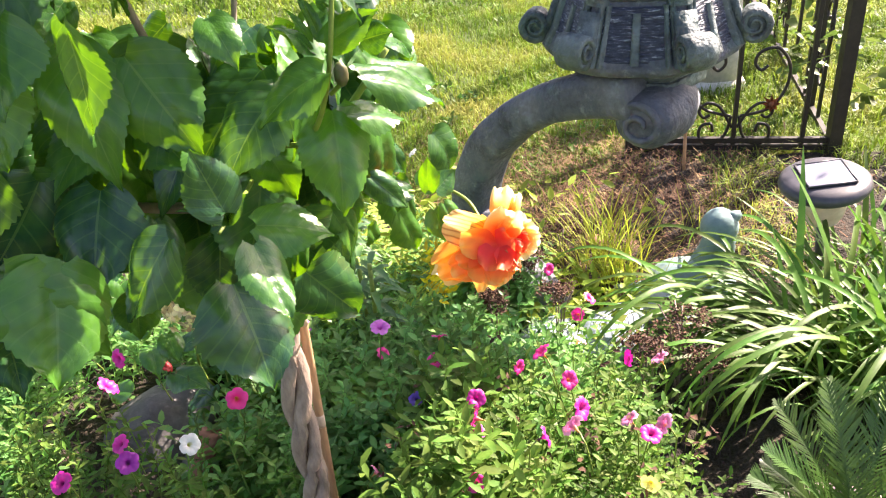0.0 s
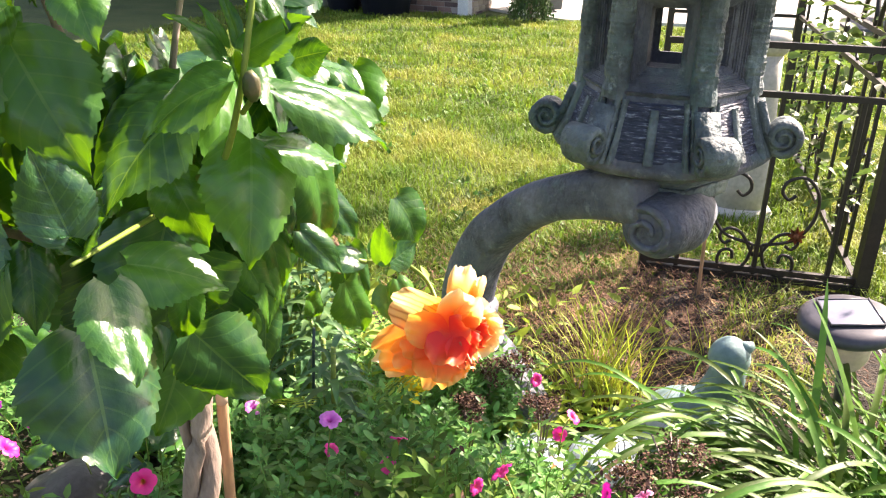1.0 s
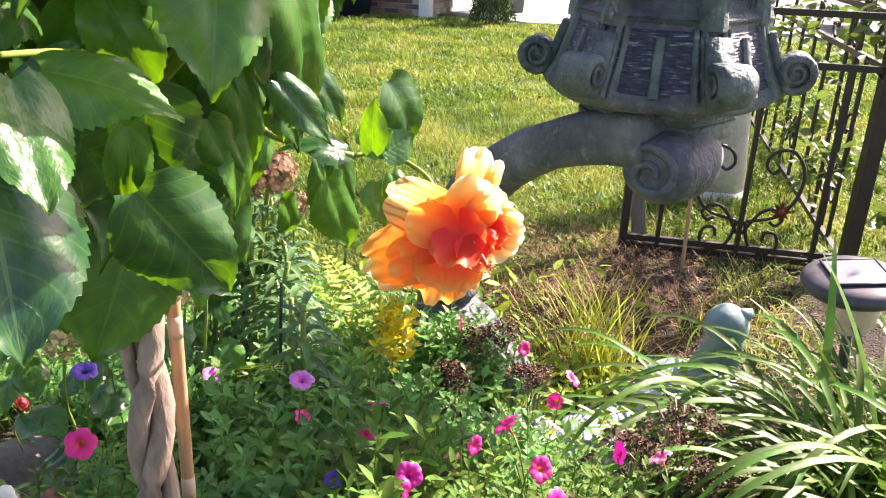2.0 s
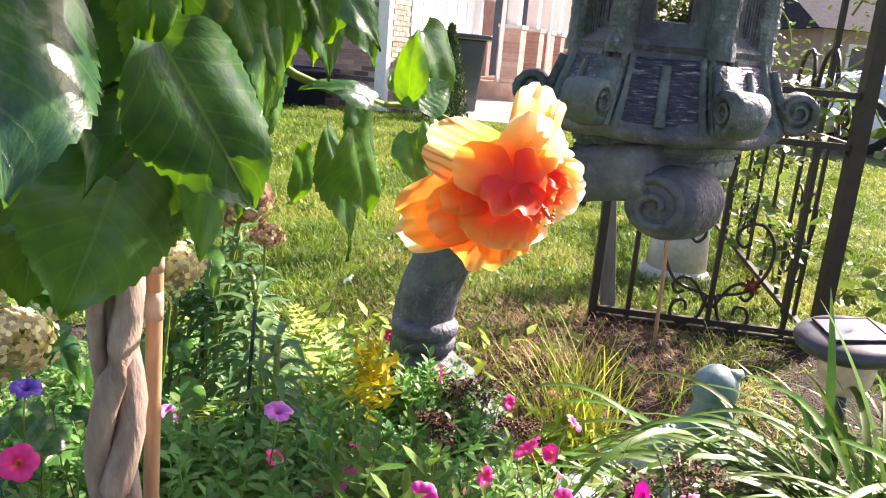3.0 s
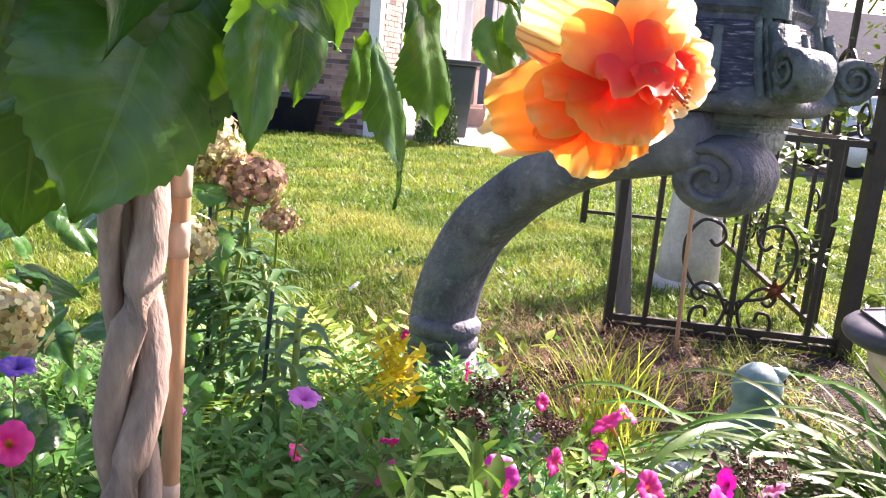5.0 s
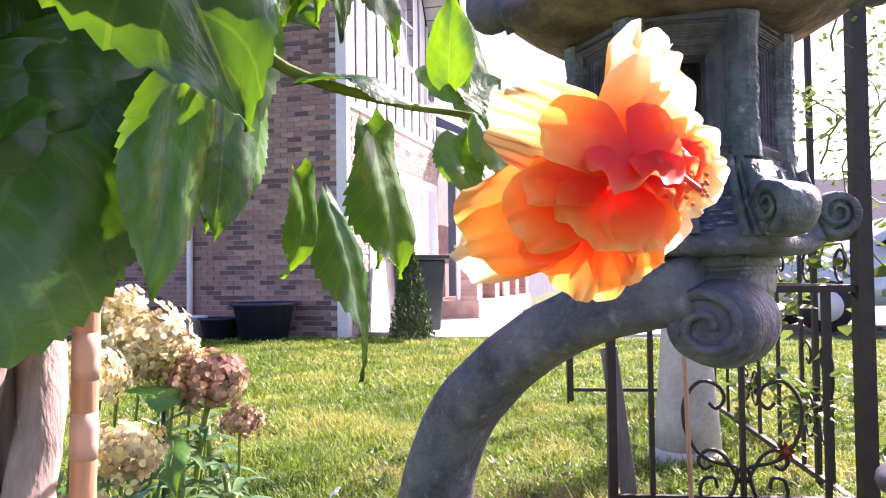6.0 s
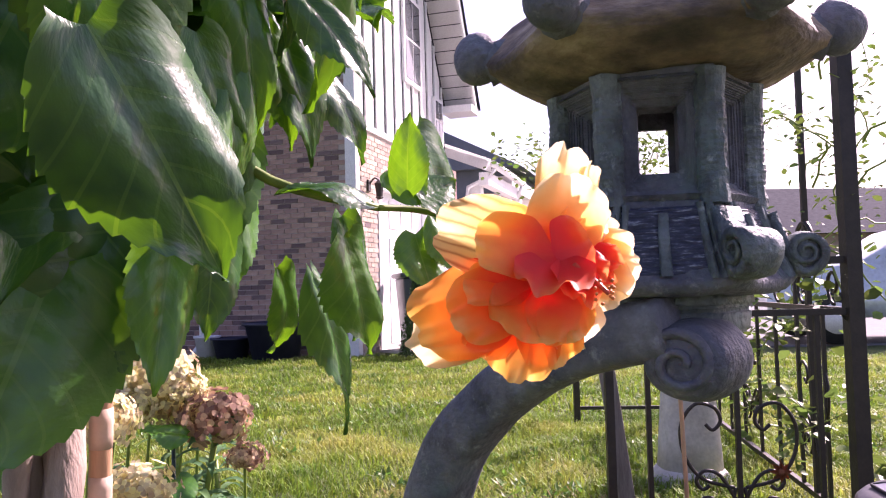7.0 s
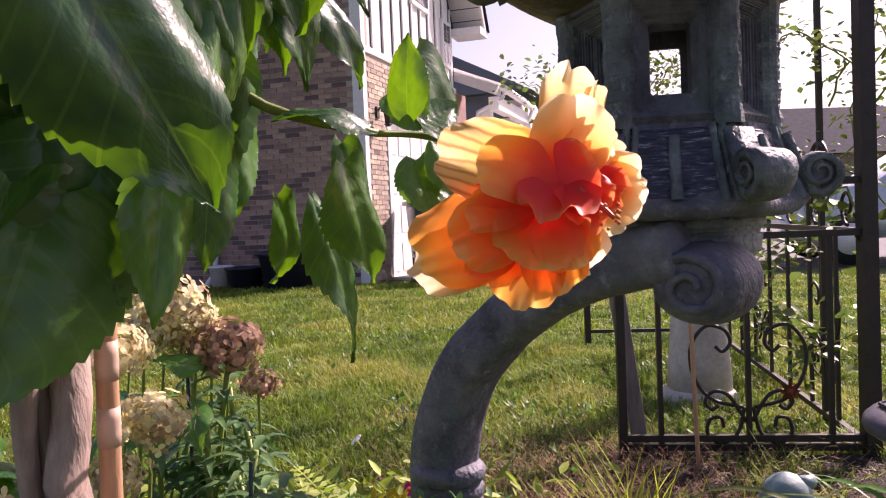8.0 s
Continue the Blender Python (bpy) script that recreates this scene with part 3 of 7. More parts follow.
def build_leg():
    bm = bmesh.new()
    # centre line of the leg in the upright plane of the arm: (out from the foot, height)
    line = bez_spline([LEG + ARM_D * h + Vector((0, 0, z)) for h, z in ((-0.004, 0.20), (-0.004, 0.34), (-0.008, 0.46), (0.004, 0.54), (0.028, 0.600), (0.068, 0.664), (0.126, 0.722), (0.205, 0.778), (0.285, 0.816), (0.370, 0.842), (0.462, 0.856))], 5)
    frames = []
    for k, p in enumerate(line):
        t = (line[min(k + 1, len(line) - 1)] - line[max(k - 1, 0)]).normalized()
        frames.append((ARM_N.cross(t).normalized(), ARM_N))

    def sect(s):
        a = b = 0.0435 + 0.0125 * max(0.0, 1 - s / 0.62) ** 0.8 + 0.004 * max(0.0, s - 0.75)
        k = []
        for i in range(20):
            th = 2 * math.pi * i / 20
            c, d = math.cos(th), math.sin(th)
            k.append((a * math.copysign(abs(c) ** 0.55, c), b * math.copysign(abs(d) ** 0.55, d)))
        return k
    for i in range(1, len(frames)):
        if frames[i][0].dot(frames[i - 1][0]) < 0:
            frames[i] = (-frames[i][0], frames[i][1])
    sweep(bm, line, frames, sect)
    rough_up(bm, 0.003, 14)
    lpart("leg", bm, M_STONE, "arched leg with worn edges")
    bm = bmesh.new()
    for z, r in ((0.470, 0.066), (0.440, 0.063)):
        lathe(bm, [(r * 0.86, -0.018), (r, -0.010), (r * 1.02, 0.006), (r * 0.86, 0.018)], 24, at=(LEG.x, LEG.y, z))
    rough_up(bm, 0.004, 20, 3)
    lpart("collar", bm, M_STONE, "knobbed collar round the leg")
    # the foot spreads forward over the soil like a root
    for turn, reach in ((0.0, 1.0), (2.2, 0.45), (-1.9, 0.42)):
        bm = bmesh.new()
        d = Matrix.Rotation(turn, 3, "Z") @ Vector((0.24, -0.17, 0)).normalized()
        side = Vector((-d.y, d.x, 0))
        pts = bez_spline([Vector((LEG.x, LEG.y, 0.46)) + d * (h * reach) + Vector((0, 0, z)) for h, z in ((-0.01, -0.05), (0.05, -0.085), (0.12, -0.125), (0.20, -0.175), (0.28, -0.225))], 5)
        fr = []
        for k, p in enumerate(pts):
            t = (pts[min(k + 1, len(pts) - 1)] - pts[max(k - 1, 0)]).normalized()
            fr.append((side.cross(t).normalized(), side))

        def sect(q):
            a, b = 0.050 * (1 - 0.70 * q), 0.056 + 0.016 * math.sin(math.pi * q) - 0.02 * q
            return [(a * math.copysign(abs(math.cos(w)) ** 0.7, math.cos(w)), b * math.copysign(abs(math.sin(w)) ** 0.7, math.sin(w))) for w in [2 * math.pi * e / 18 for e in range(18)]]
        sweep(bm, pts, fr, sect)
        bm.normal_update()
        rough_up(bm, 0.010, 16, 5 + turn)
        lpart("foot", bm, M_STONE, "root-like spreading foot")


build_leg()


def build_scroll():
    c = Vector((0.400, 1.440, 0.812))
    half = 0.084
    ax = Vector((-0.52, -0.854, 0)).normalized()
    m = Matrix((Vector((-ax.y, ax.x, 0)), Vector((0, 0, 1)), ax)).transposed()
    bm = bmesh.new()
    rings = []
    prof = [(0.034, -half - 0.003), (0.045, -half + 0.004), (0.053, -half * 0.6), (0.054, -half * 0.52), (0.061, -half * 0.2), (0.062, half * 0.1), (0.056, half * 0.45), (0.055, half * 0.52), (0.051, half * 0.85), (0.046, half - 0.003), (0.036, half + 0.003)]
    for r, w in prof:
        rings.append([bm.verts.new(c + m @ Vector((r * 1.12 * math.cos(2 * math.pi * i / 32), r * math.sin(2 * math.pi * i / 32), w))) for i in range(32)])
    for a, b in zip(rings, rings[1:]):
        for i in range(32):
            bm.faces.new((a[i], a[(i + 1) % 32], b[(i + 1) % 32], b[i]))
    bm.faces.new(list(reversed(rings[0])))
    bm.faces.new(rings[-1])
    bmesh.ops.recalc_face_normals(bm, faces=bm.faces[:])
    rough_up(bm, 0.003, 22, 2)
    lpart("scroll", bm, M_STONE, "rolled scroll end of the arm")
    for s in (-1, 1):
        bm = bmesh.new()
        pts = []
        for i in range(53):
            a = 2 * math.pi * 1.4 * i / 52
            r = 0.044 * (1 - 0.80 * i / 52)
            th = math.pi * 0.75 - a
            pts.append(c + m @ Vector((r * 1.1 * math.cos(th) - 0.006, r * math.sin(th) - 0.002, (half + 0.002 + 0.004 * i / 52) * s)))
        tube(bm, pts, lambda t: 0.0082 - 0.0025 * t, 8)
        lpart("volute_ridge", bm, M_STONE, "spiral ridge of the scroll")
    bm = bmesh.new()
    for r0, r1, z0, z1 in ((0.130, 0.134, 0.842, 0.880), (0.140, 0.134, 0.880, 0.905)):
        a, b = hexring(bm, r0, z0, 6, 0), hexring(bm, r1, z1, 6, 0)
        for i in range(6):
            bm.faces.new((a[i], a[(i + 1) % 6], b[(i + 1) % 6], b[i]))
        bm.faces.new(list(reversed(a)))
        bm.faces.new(b)
    bmesh.ops.bevel(bm, geom=bm.edges[:], offset=0.006, segments=2, affect="EDGES")
    bmesh.ops.subdivide_edges(bm, edges=bm.edges[:], cuts=2, use_grid_fill=True)
    rough_up(bm, 0.003, 30, 8)
    lpart("neck", bm, M_CRUST, "pitted neck block under the platform")


build_scroll()


def build_platform():
    """Flared hexagonal base with ribbed, sloping sides and a curl at each corner."""
    bm = bmesh.new()
    prof = [(0.120, 0.897), (0.184, 0.899), (0.196, 0.906), (0.198, 0.918), (0.192, 0.924), (0.182, 0.940), (0.166, 0.978), (0.154, 1.010), (0.151, 1.020), (0.151, 1.032), (0.138, 1.034)]
    per = 12
    rings = []
    for r, z in prof:
        ring = []
        for s in range(6):
            a0, a1 = HT + math.pi / 3 * s, HT + math.pi / 3 * (s + 1)
            p0, p1 = Vector((math.cos(a0), math.sin(a0), 0)), Vector((math.cos(a1), math.sin(a1), 0))
            for k in range(per):
                t = k / per
                q = p0.lerp(p1, t)
                lift = 0.024 * abs(2 * t - 1) ** 3 * max(0, (r - 0.165) / 0.05)
                ring.append(bm.verts.new((LC.x + q.x * r, LC.y + q.y * r, z + lift)))
        rings.append(ring)
    n = len(rings[0])
    for a, b in zip(rings, rings[1:]):
        for i in range(n):
            bm.faces.new((a[i], a[(i + 1) % n], b[(i + 1) % n], b[i]))
    bm.faces.new(list(reversed(rings[0])))
    bm.faces.new(rings[-1])
    bm.normal_update()
    rough_up(bm, 0.0025, 25, 1)
    lpart("platform", bm, M_STONE, "flared hexagonal platform")
    for s in range(6):
        a0, a1 = HT + math.pi / 3 * s, HT + math.pi / 3 * (s + 1)
        p0, p1 = Vector((math.cos(a0), math.sin(a0), 0)), Vector((math.cos(a1), math.sin(a1), 0))
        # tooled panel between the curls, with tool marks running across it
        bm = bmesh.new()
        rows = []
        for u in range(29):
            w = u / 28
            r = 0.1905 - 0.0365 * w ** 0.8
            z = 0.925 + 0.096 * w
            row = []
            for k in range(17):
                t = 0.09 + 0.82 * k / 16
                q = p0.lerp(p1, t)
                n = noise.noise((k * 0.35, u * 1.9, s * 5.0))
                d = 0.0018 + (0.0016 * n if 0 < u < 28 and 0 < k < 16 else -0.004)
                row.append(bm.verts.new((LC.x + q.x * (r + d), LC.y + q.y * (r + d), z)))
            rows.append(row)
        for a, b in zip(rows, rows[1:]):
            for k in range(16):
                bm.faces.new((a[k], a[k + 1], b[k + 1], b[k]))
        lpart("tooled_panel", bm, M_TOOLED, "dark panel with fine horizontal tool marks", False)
        # flat strip down the middle of the panel
        bm = bmesh.new()
        strip = []
        for r, z in ((0.1935, 0.926), (0.1885, 0.936), (0.178, 0.958), (0.1675, 0.985), (0.1585, 1.012)):
            ring = []
            for t, e in ((0.455, -0.001), (0.46, 0.0045), (0.475, 0.0062), (0.525, 0.0062), (0.54, 0.0045), (0.545, -0.001)):
                q = p0.lerp(p1, t)
                ring.append(bm.verts.new((LC.x + q.x * (r + e), LC.y + q.y * (r + e), z)))
            strip.append(ring)
        for a, b in zip(strip, strip[1:]):
            for k in range(5):
                bm.faces.new((a[k], a[k + 1], b[k + 1], b[k]))
        bm.normal_update()
        rough_up(bm, 0.0012, 60, s)
        lpart("rib", bm, M_CRUST, "", True)
        # two raised flutes run down beside each corner into the curl
        for t0, t1 in ((0.085, 0.150), (0.160, 0.215), (0.785, 0.840), (0.850, 0.915)):
            bm = bmesh.new()
            rows = []
            for r, z in ((0.1945, 0.922), (0.1890, 0.936), (0.1780, 0.958), (0.1670, 0.985), (0.1580, 1.012), (0.1545, 1.026)):
                rows.append([bm.verts.new((LC.x + p0.lerp(p1, t).x * (r + e), LC.y + p0.lerp(p1, t).y * (r + e), z + 0.012 * max(0, 0.2 - min(t, 1 - t)) * 10 * max(0, 0.96 - z))) for t, e in ((t0, -0.002), (t0 + 0.008, 0.0065), ((t0 + t1) / 2, 0.0095), (t1 - 0.008, 0.0065), (t1, -0.002))])
            for a, b in zip(rows, rows[1:]):
                for k in range(4):
                    bm.faces.new((a[k], a[k + 1], b[k + 1], b[k]))
            bm.normal_update()
            rough_up(bm, 0.0014, 50, s + t0)
            lpart("flute", bm, M_CRUST, "", True)
        out = Vector((math.cos(a0), math.sin(a0), 0))
        side = Vector((-out.y, out.x, 0))
        bm = bmesh.new()
        base = Vector((LC.x, LC.y, 0)) + out * 0.205 + Vector((0, 0, 0.950))
        pts = []
        for i in range(22):
            a = math.pi * 2.7 * i / 21
            r = 0.031 * (1 - 0.66 * i / 21)
            pts.append(base + out * (r * math.sin(a) - 0.0) + Vector((0, 0, -r * math.cos(a) + 0.008)))
        path = [Vector((LC.x, LC.y, 0)) + out * 0.160 + Vector((0, 0, 1.015)), Vector((LC.x, LC.y, 0)) + out * 0.178 + Vector((0, 0, 0.962)), Vector((LC.x, LC.y, 0)) + out * 0.194 + Vector((0, 0, 0.930))] + pts
        frames = []
        for i, p in enumerate(path):
            d = (path[min(i + 1, len(path) - 1)] - path[max(0, i - 1)]).normalized()
            frames.append((side.cross(d), side))

        def sect(t, w=0.026):
            ww = w * (0.75 + 0.35 * math.sin(math.pi * min(1, t * 1.2)))
            k = 0.0075 - 0.002 * t
            return [(-k, -ww), (-0.003, -ww * 1.05), (k * 0.7, -ww), (k, -ww * 0.4), (k, ww * 0.4), (k * 0.7, ww), (-0.003, ww * 1.05), (-k, ww)]
        sweep(bm, path, frames, sect)
        tube(bm, [base + side * -0.022 + Vector((0, 0, 0.008)), base + Vector((0, 0, 0.008)), base + side * 0.022 + Vector((0, 0, 0.008))], 0.0245, 18)
        bm.normal_update()
        rough_up(bm, 0.0025, 30, s + 4)
        lpart("corner_curl", bm, M_CRUST, "curled corner of the platform")
        for e in (-1, 1):
            bm = bmesh.new()
            eye = base + Vector((0, 0, 0.008)) + side * (0.0235 * e)
            tube(bm, [eye + (out * math.cos(w) + Vector((0, 0, 1)) * math.sin(w)) * (0.025 * (1 - 0.78 * w / 9.4)) + side * (0.004 * e * w / 9.4) for w in [9.4 * q / 30 for q in range(31)]], lambda t: 0.0046 - 0.002 * t, 7)
            lpart("volute_ridge", bm, M_CRUST)


build_platform()


def build_firebox():
    """Hexagonal lamp chamber: six walls with stepped window openings right through, six corner posts."""
    z0, z1, R, ap = 1.028, 1.205, 0.150, 0.150 * math.cos(math.pi / 6)
    for s in range(6):
        mid = HT + math.pi / 3 * (s + 0.5)
        o, t = Vector((math.cos(mid), math.sin(mid), 0)), Vector((-math.sin(mid), math.cos(mid), 0))
        bm = bmesh.new()
        W = R / 2
        steps = [(0.058, 0.010, 0.170, 0.0), (0.052, 0.016, 0.164, -0.010), (0.046, 0.022, 0.158, -0.018), (0.038, 0.032, 0.150, -0.028), (0.028, 0.044, 0.140, -0.042)]
        loops = []

        def loop(hw, lo, hi, off):
            return [bm.verts.new(Vector((LC.x, LC.y, 0)) + o * (ap + off) + t * a + Vector((0, 0, z))) for a, z in ((-hw, z0 + lo), (hw, z0 + lo), (hw, z0 + hi), (-hw, z0 + hi))]
        loops.append(loop(W, 0.0, z1 - z0, 0.0))
        for hw, lo, hi, off in steps:
            loops.append(loop(hw, lo, hi, off + 0.008))
            loops.append(loop(hw, lo, hi, off))
        loops.append(loop(0.025, 0.048, 0.136, -0.068))
        loops.append(loop(W * 0.50, 0.0, z1 - z0, -0.068))
        for a, b in zip(loops, loops[1:]):
            for i in range(4):
                bm.faces.new((a[i], a[(i + 1) % 4], b[(i + 1) % 4], b[i]))
        for i in range(4):
            bm.faces.new((loops[-1][i], loops[-1][(i + 1) % 4], loops[0][(i + 1) % 4], loops[0][i]))
        bmesh.ops.recalc_face_normals(bm, faces=bm.faces[:])
        bmesh.ops.bevel(bm, geom=bm.edges[:], offset=0.0022, segments=2, affect="EDGES")
        lpart("window_wall", bm, M_STONE, "lamp chamber wall with a stepped open window", False)
        a = HT + math.pi / 3 * s
        c = Vector((LC.x + (R - 0.012) * math.cos(a), LC.y + (R - 0.012) * math.sin(a), 0))
        bm = bmesh.new()
        lathe(bm, [(0.0235, z0 - 0.004), (0.0235, z0 + 0.010), (0.0210, z0 + 0.022)] + [(0.0205 + 0.0008 * (q % 2), z0 + 0.022 + 0.0042 * q) for q in range(1, 31)] + [(0.0215, z1 - 0.018), (0.0235, z1 + 0.004)], 12, at=(c.x, c.y, 0))
        bm.normal_update()
        rough_up(bm, 0.0028, 70, s)
        lpart("corner_post", bm, M_CRUST, "crusted corner post", False)
    for r, z in ((0.14, 1.028), (0.15, 1.205)):
        bm = bmesh.new()
        a, b = hexring(bm, r, z), hexring(bm, r, z + 0.012)
        for i in range(6):
            bm.faces.new((a[i], a[(i + 1) % 6], b[(i + 1) % 6], b[i]))
        bm.faces.new(list(reversed(a)))
        bm.faces.new(b)
        lpart("chamber_plate", bm, M_STONE, "", False)


build_firebox()


def build_lantern_roof():
    bm = bmesh.new()
    prof = [(0.13, 1.208), (0.175, 1.212), (0.225, 1.226), (0.260, 1.243), (0.270, 1.256), (0.262, 1.268), (0.21, 1.320), (0.125, 1.385), (0.06, 1.43), (0.03, 1.44)]
    per = 10
    rings = []
    for r, z in prof:
        ring = []
        for s in range(6):
            a0, a1 = HT + math.pi / 3 * s, HT + math.pi / 3 * (s + 1)
            p0, p1 = Vector((math.cos(a0), math.sin(a0), 0)), Vector((math.cos(a1), math.sin(a1), 0))
            for k in range(per):
                t = k / per
                q = p0.lerp(p1, t)
                lift = 0.030 * abs(2 * t - 1) ** 3 * max(0, (r - 0.15) / 0.15)
                ring.append(bm.verts.new((LC.x + q.x * r, LC.y + q.y * r, z + lift)))
        rings.append(ring)
    n = len(rings[0])
    for a, b in zip(rings, rings[1:]):
        for i in range(n):
            bm.faces.new((a[i], a[(i + 1) % n], b[(i + 1) % n], b[i]))
    bm.faces.new(list(reversed(rings[0])))
    bm.faces.new(rings[-1])
    bm.normal_update()
    rough_up(bm, 0.009, 9, 9)
    lpart("roof", bm, M_STONE_ROOF, "flared hexagonal roof with brown stains underneath")
    for s in range(6):
        a = HT + math.pi / 3 * s
        out = Vector((math.cos(a), math.sin(a), 0))
        side = Vector((-out.y, out.x, 0))
        base = Vector((LC.x, LC.y, 0)) + out * 0.268 + Vector((0, 0, 1.286))
        bm = bmesh.new()
        m = Matrix((out, Vector((0, 0, 1)), side)).transposed().to_4x4()
        bmesh.ops.create_uvsphere(bm, u_segments=18, v_segments=12, radius=0.042, matrix=Matrix.Translation(base) @ m @ Matrix.Diagonal((1, 1, 0.9, 1)))
        tube(bm, [base - out * 0.11 + Vector((0, 0, 0.025)), base - out * 0.06 + Vector((0, 0, 0.002)), base - out * 0.012 + Vector((0, 0, -0.012))], lambda t: 0.022 + 0.014 * t, 10)
        bm.normal_update()
        rough_up(bm, 0.004, 22, s)
        lpart("roof_curl", bm, M_STONE, "rolled curl at a roof corner")
    bm = bmesh.new()
    lathe(bm, [(0.035, 1.435), (0.05, 1.455), (0.055, 1.48), (0.04, 1.515), (0.015, 1.545), (0.004, 1.555)], 18, at=(LC.x, LC.y, 0))
    lpart("finial", bm, M_STONE, "bud-shaped finial")


build_lantern_roof()

# ---------------------------------------------------------------- iron arbour
PA, PB = Vector((0.50, 2.555, 0)), Vector((1.15, 2.475, 0))
AX = (PB - PA).normalized()
AY = Vector((-AX.y, AX.x, 0))
DEPTH = 2.2
arbour = tagged(new("garden_arbour"), "dark bronze iron garden arbour with scrollwork panels, wrapped in vine", "arbour")
arbour.location = (PA.x, PA.y, gz(PA.x, PA.y))


def apart(name, bm, material=M_IRON, label="", smooth=False, parent=None):
    ob = part(name, bm, material, None, label, smooth)
    ob.parent = parent or arbour
    ob.matrix_parent_inverse = Matrix.Translation(-arbour.location) if parent is None else Matrix.Identity(4)
    return ob


def bar(p, q, r=0.008, square=True):
    bm = bmesh.new()
    p, q = Vector(p), Vector(q)
    d = q - p
    m = d.to_track_quat("Z", "Y").to_matrix().to_4x4()
    bmesh.ops.create_cone(bm, cap_ends=True, segments=4 if square else 10, radius1=r * (1.414 if square else 1), radius2=r * (1.414 if square else 1), depth=d.length)
    if square:
        bmesh.ops.rotate(bm, cent=(0, 0, 0), matrix=Matrix.Rotation(math.pi / 4, 3, "Z"), verts=bm.verts[:])
    bmesh.ops.transform(bm, matrix=Matrix.Translation((p + q) / 2) @ m, verts=bm.verts[:])
    return bm


def up(p, z):
    return Vector((p[0], p[1], z))


PC, PD = PB + AY * DEPTH, PA + AY * DEPTH
for p, r, top in ((PA, 0.0115, 0.86), (PB, 0.0205, 2.35), (PC, 0.018, 2.35), (PD, 0.016, 0.86)):
    apart("post", bar(up(p, gz(p.x, p.y) - 0.02), up(p, top), r), label="square iron post")
mids = [PB + AY * d for d in (0.36,)]
for p in mids:
    apart("post", bar(up(p, gz(p.x, p.y) - 0.02), up(p, 2.3), 0.008), label="thin iron post")
for p, q, zs in ((PA, PB, (0.25, 0.275, 0.83)), (PB, PC, (0.25, 0.83, 0.97)), (PC, PD, (0.25, 0.83))):
    for z in zs:
        apart("rail", bar(up(p, z), up(q, z), 0.009), label="flat iron rail")
apart("rail", bar(up(PA.lerp(PB, 0.0), 0.97), up(PB, 0.97), 0.009), label="flat iron rail")


def curl(c, ax, r, a0, turns, rad=0.0055):
    """A spiral rod in the upright plane of ax about c, from radius r inward."""
    pts = []
    n = int(20 * abs(turns)) + 6
    for i in range(n + 1):
        t = i / n
        a = a0 + 2 * math.pi * turns * t
        rr = r * (1 - 0.72 * t)
        pts.append(Vector(c) + Vector(ax) * (rr * math.cos(a)) + Vector((0, 0, rr * math.sin(a))))
    bm = bmesh.new()
    tube(bm, pts, rad, 6)
    return bm


def motif(c, ax, k=1.0):
    """Flower-like scroll motif: four curls and two big C-scrolls on a stem, with a rosette."""
    ax = Vector(ax)
    up1 = Vector((0, 0, 1))
    for sx in (-1, 1):
        big = [c + ax * sx * x * k + up1 * z * k for x, z in ((0.015, 0.0), (0.10, 0.025), (0.145, 0.09), (0.15, 0.17), (0.11, 0.225), (0.06, 0.215), (0.045, 0.18), (0.065, 0.155), (0.085, 0.17))]
        bm = bmesh.new()
        tube(bm, bez_spline(big), 0.0055 * k, 6)
        apart("scroll", bm, label="bent iron scroll", smooth=True)
        low = [c + ax * sx * x * k + up1 * z * k for x, z in ((0.012, 0.0), (0.03, -0.07), (0.075, -0.10), (0.11, -0.075), (0.105, -0.035), (0.075, -0.028), (0.068, -0.055))]
        bm = bmesh.new()
        tube(bm, bez_spline(low), 0.0055 * k, 6)
        apart("scroll", bm, label="bent iron scroll", smooth=True)
        mid = [c + ax * sx * x * k + up1 * z * k for x, z in ((0.008, -0.04), (0.05, 0.03), (0.09, 0.045), (0.115, 0.02), (0.10, -0.005), (0.08, 0.005))]
        bm = bmesh.new()
        tube(bm, bez_spline(mid), 0.0055 * k, 6)
        apart("scroll", bm, label="bent iron scroll", smooth=True)


# front panel: two bars, a stem with the scroll motif and a rusty rosette
for f in (0.16, 0.52, 0.85):
    q = PA.lerp(PB, f)
    apart("bar", bar(up(q, 0.26), up(q, 0.83), 0.0065), label="slim iron bar")
motif(up(PA.lerp(PB, 0.52), 0.36), AX, 1.0)


def rosette(c, ax):
    bm = bmesh.new()
    for k in range(8):
        a = 2 * math.pi * k / 8
        d = Vector(ax) * math.cos(a) + Vector((0, 0, math.sin(a)))
        s = Vector(ax) * -math.sin(a) + Vector((0, 0, math.cos(a)))
        o = AY * -0.012
        vs = [bm.verts.new(q) for q in (c + o, c + d * 0.014 + s * 0.007 + o * 1.4, c + d * 0.032 + o * 0.6, c + d * 0.014 - s * 0.007 + o * 1.4)]
        bm.faces.new(vs)
    bmesh.ops.solidify(bm, geom=bm.faces[:], thickness=0.003)
    bmesh.ops.create_uvsphere(bm, u_segments=8, v_segments=6, radius=0.009, matrix=Matrix.Translation(c - AY * 0.014))
    apart("rosette", bm, M_RUST, "rusty cast leaf rosette")


rosette(up(PA.lerp(PB, 0.68), 0.405), AX)
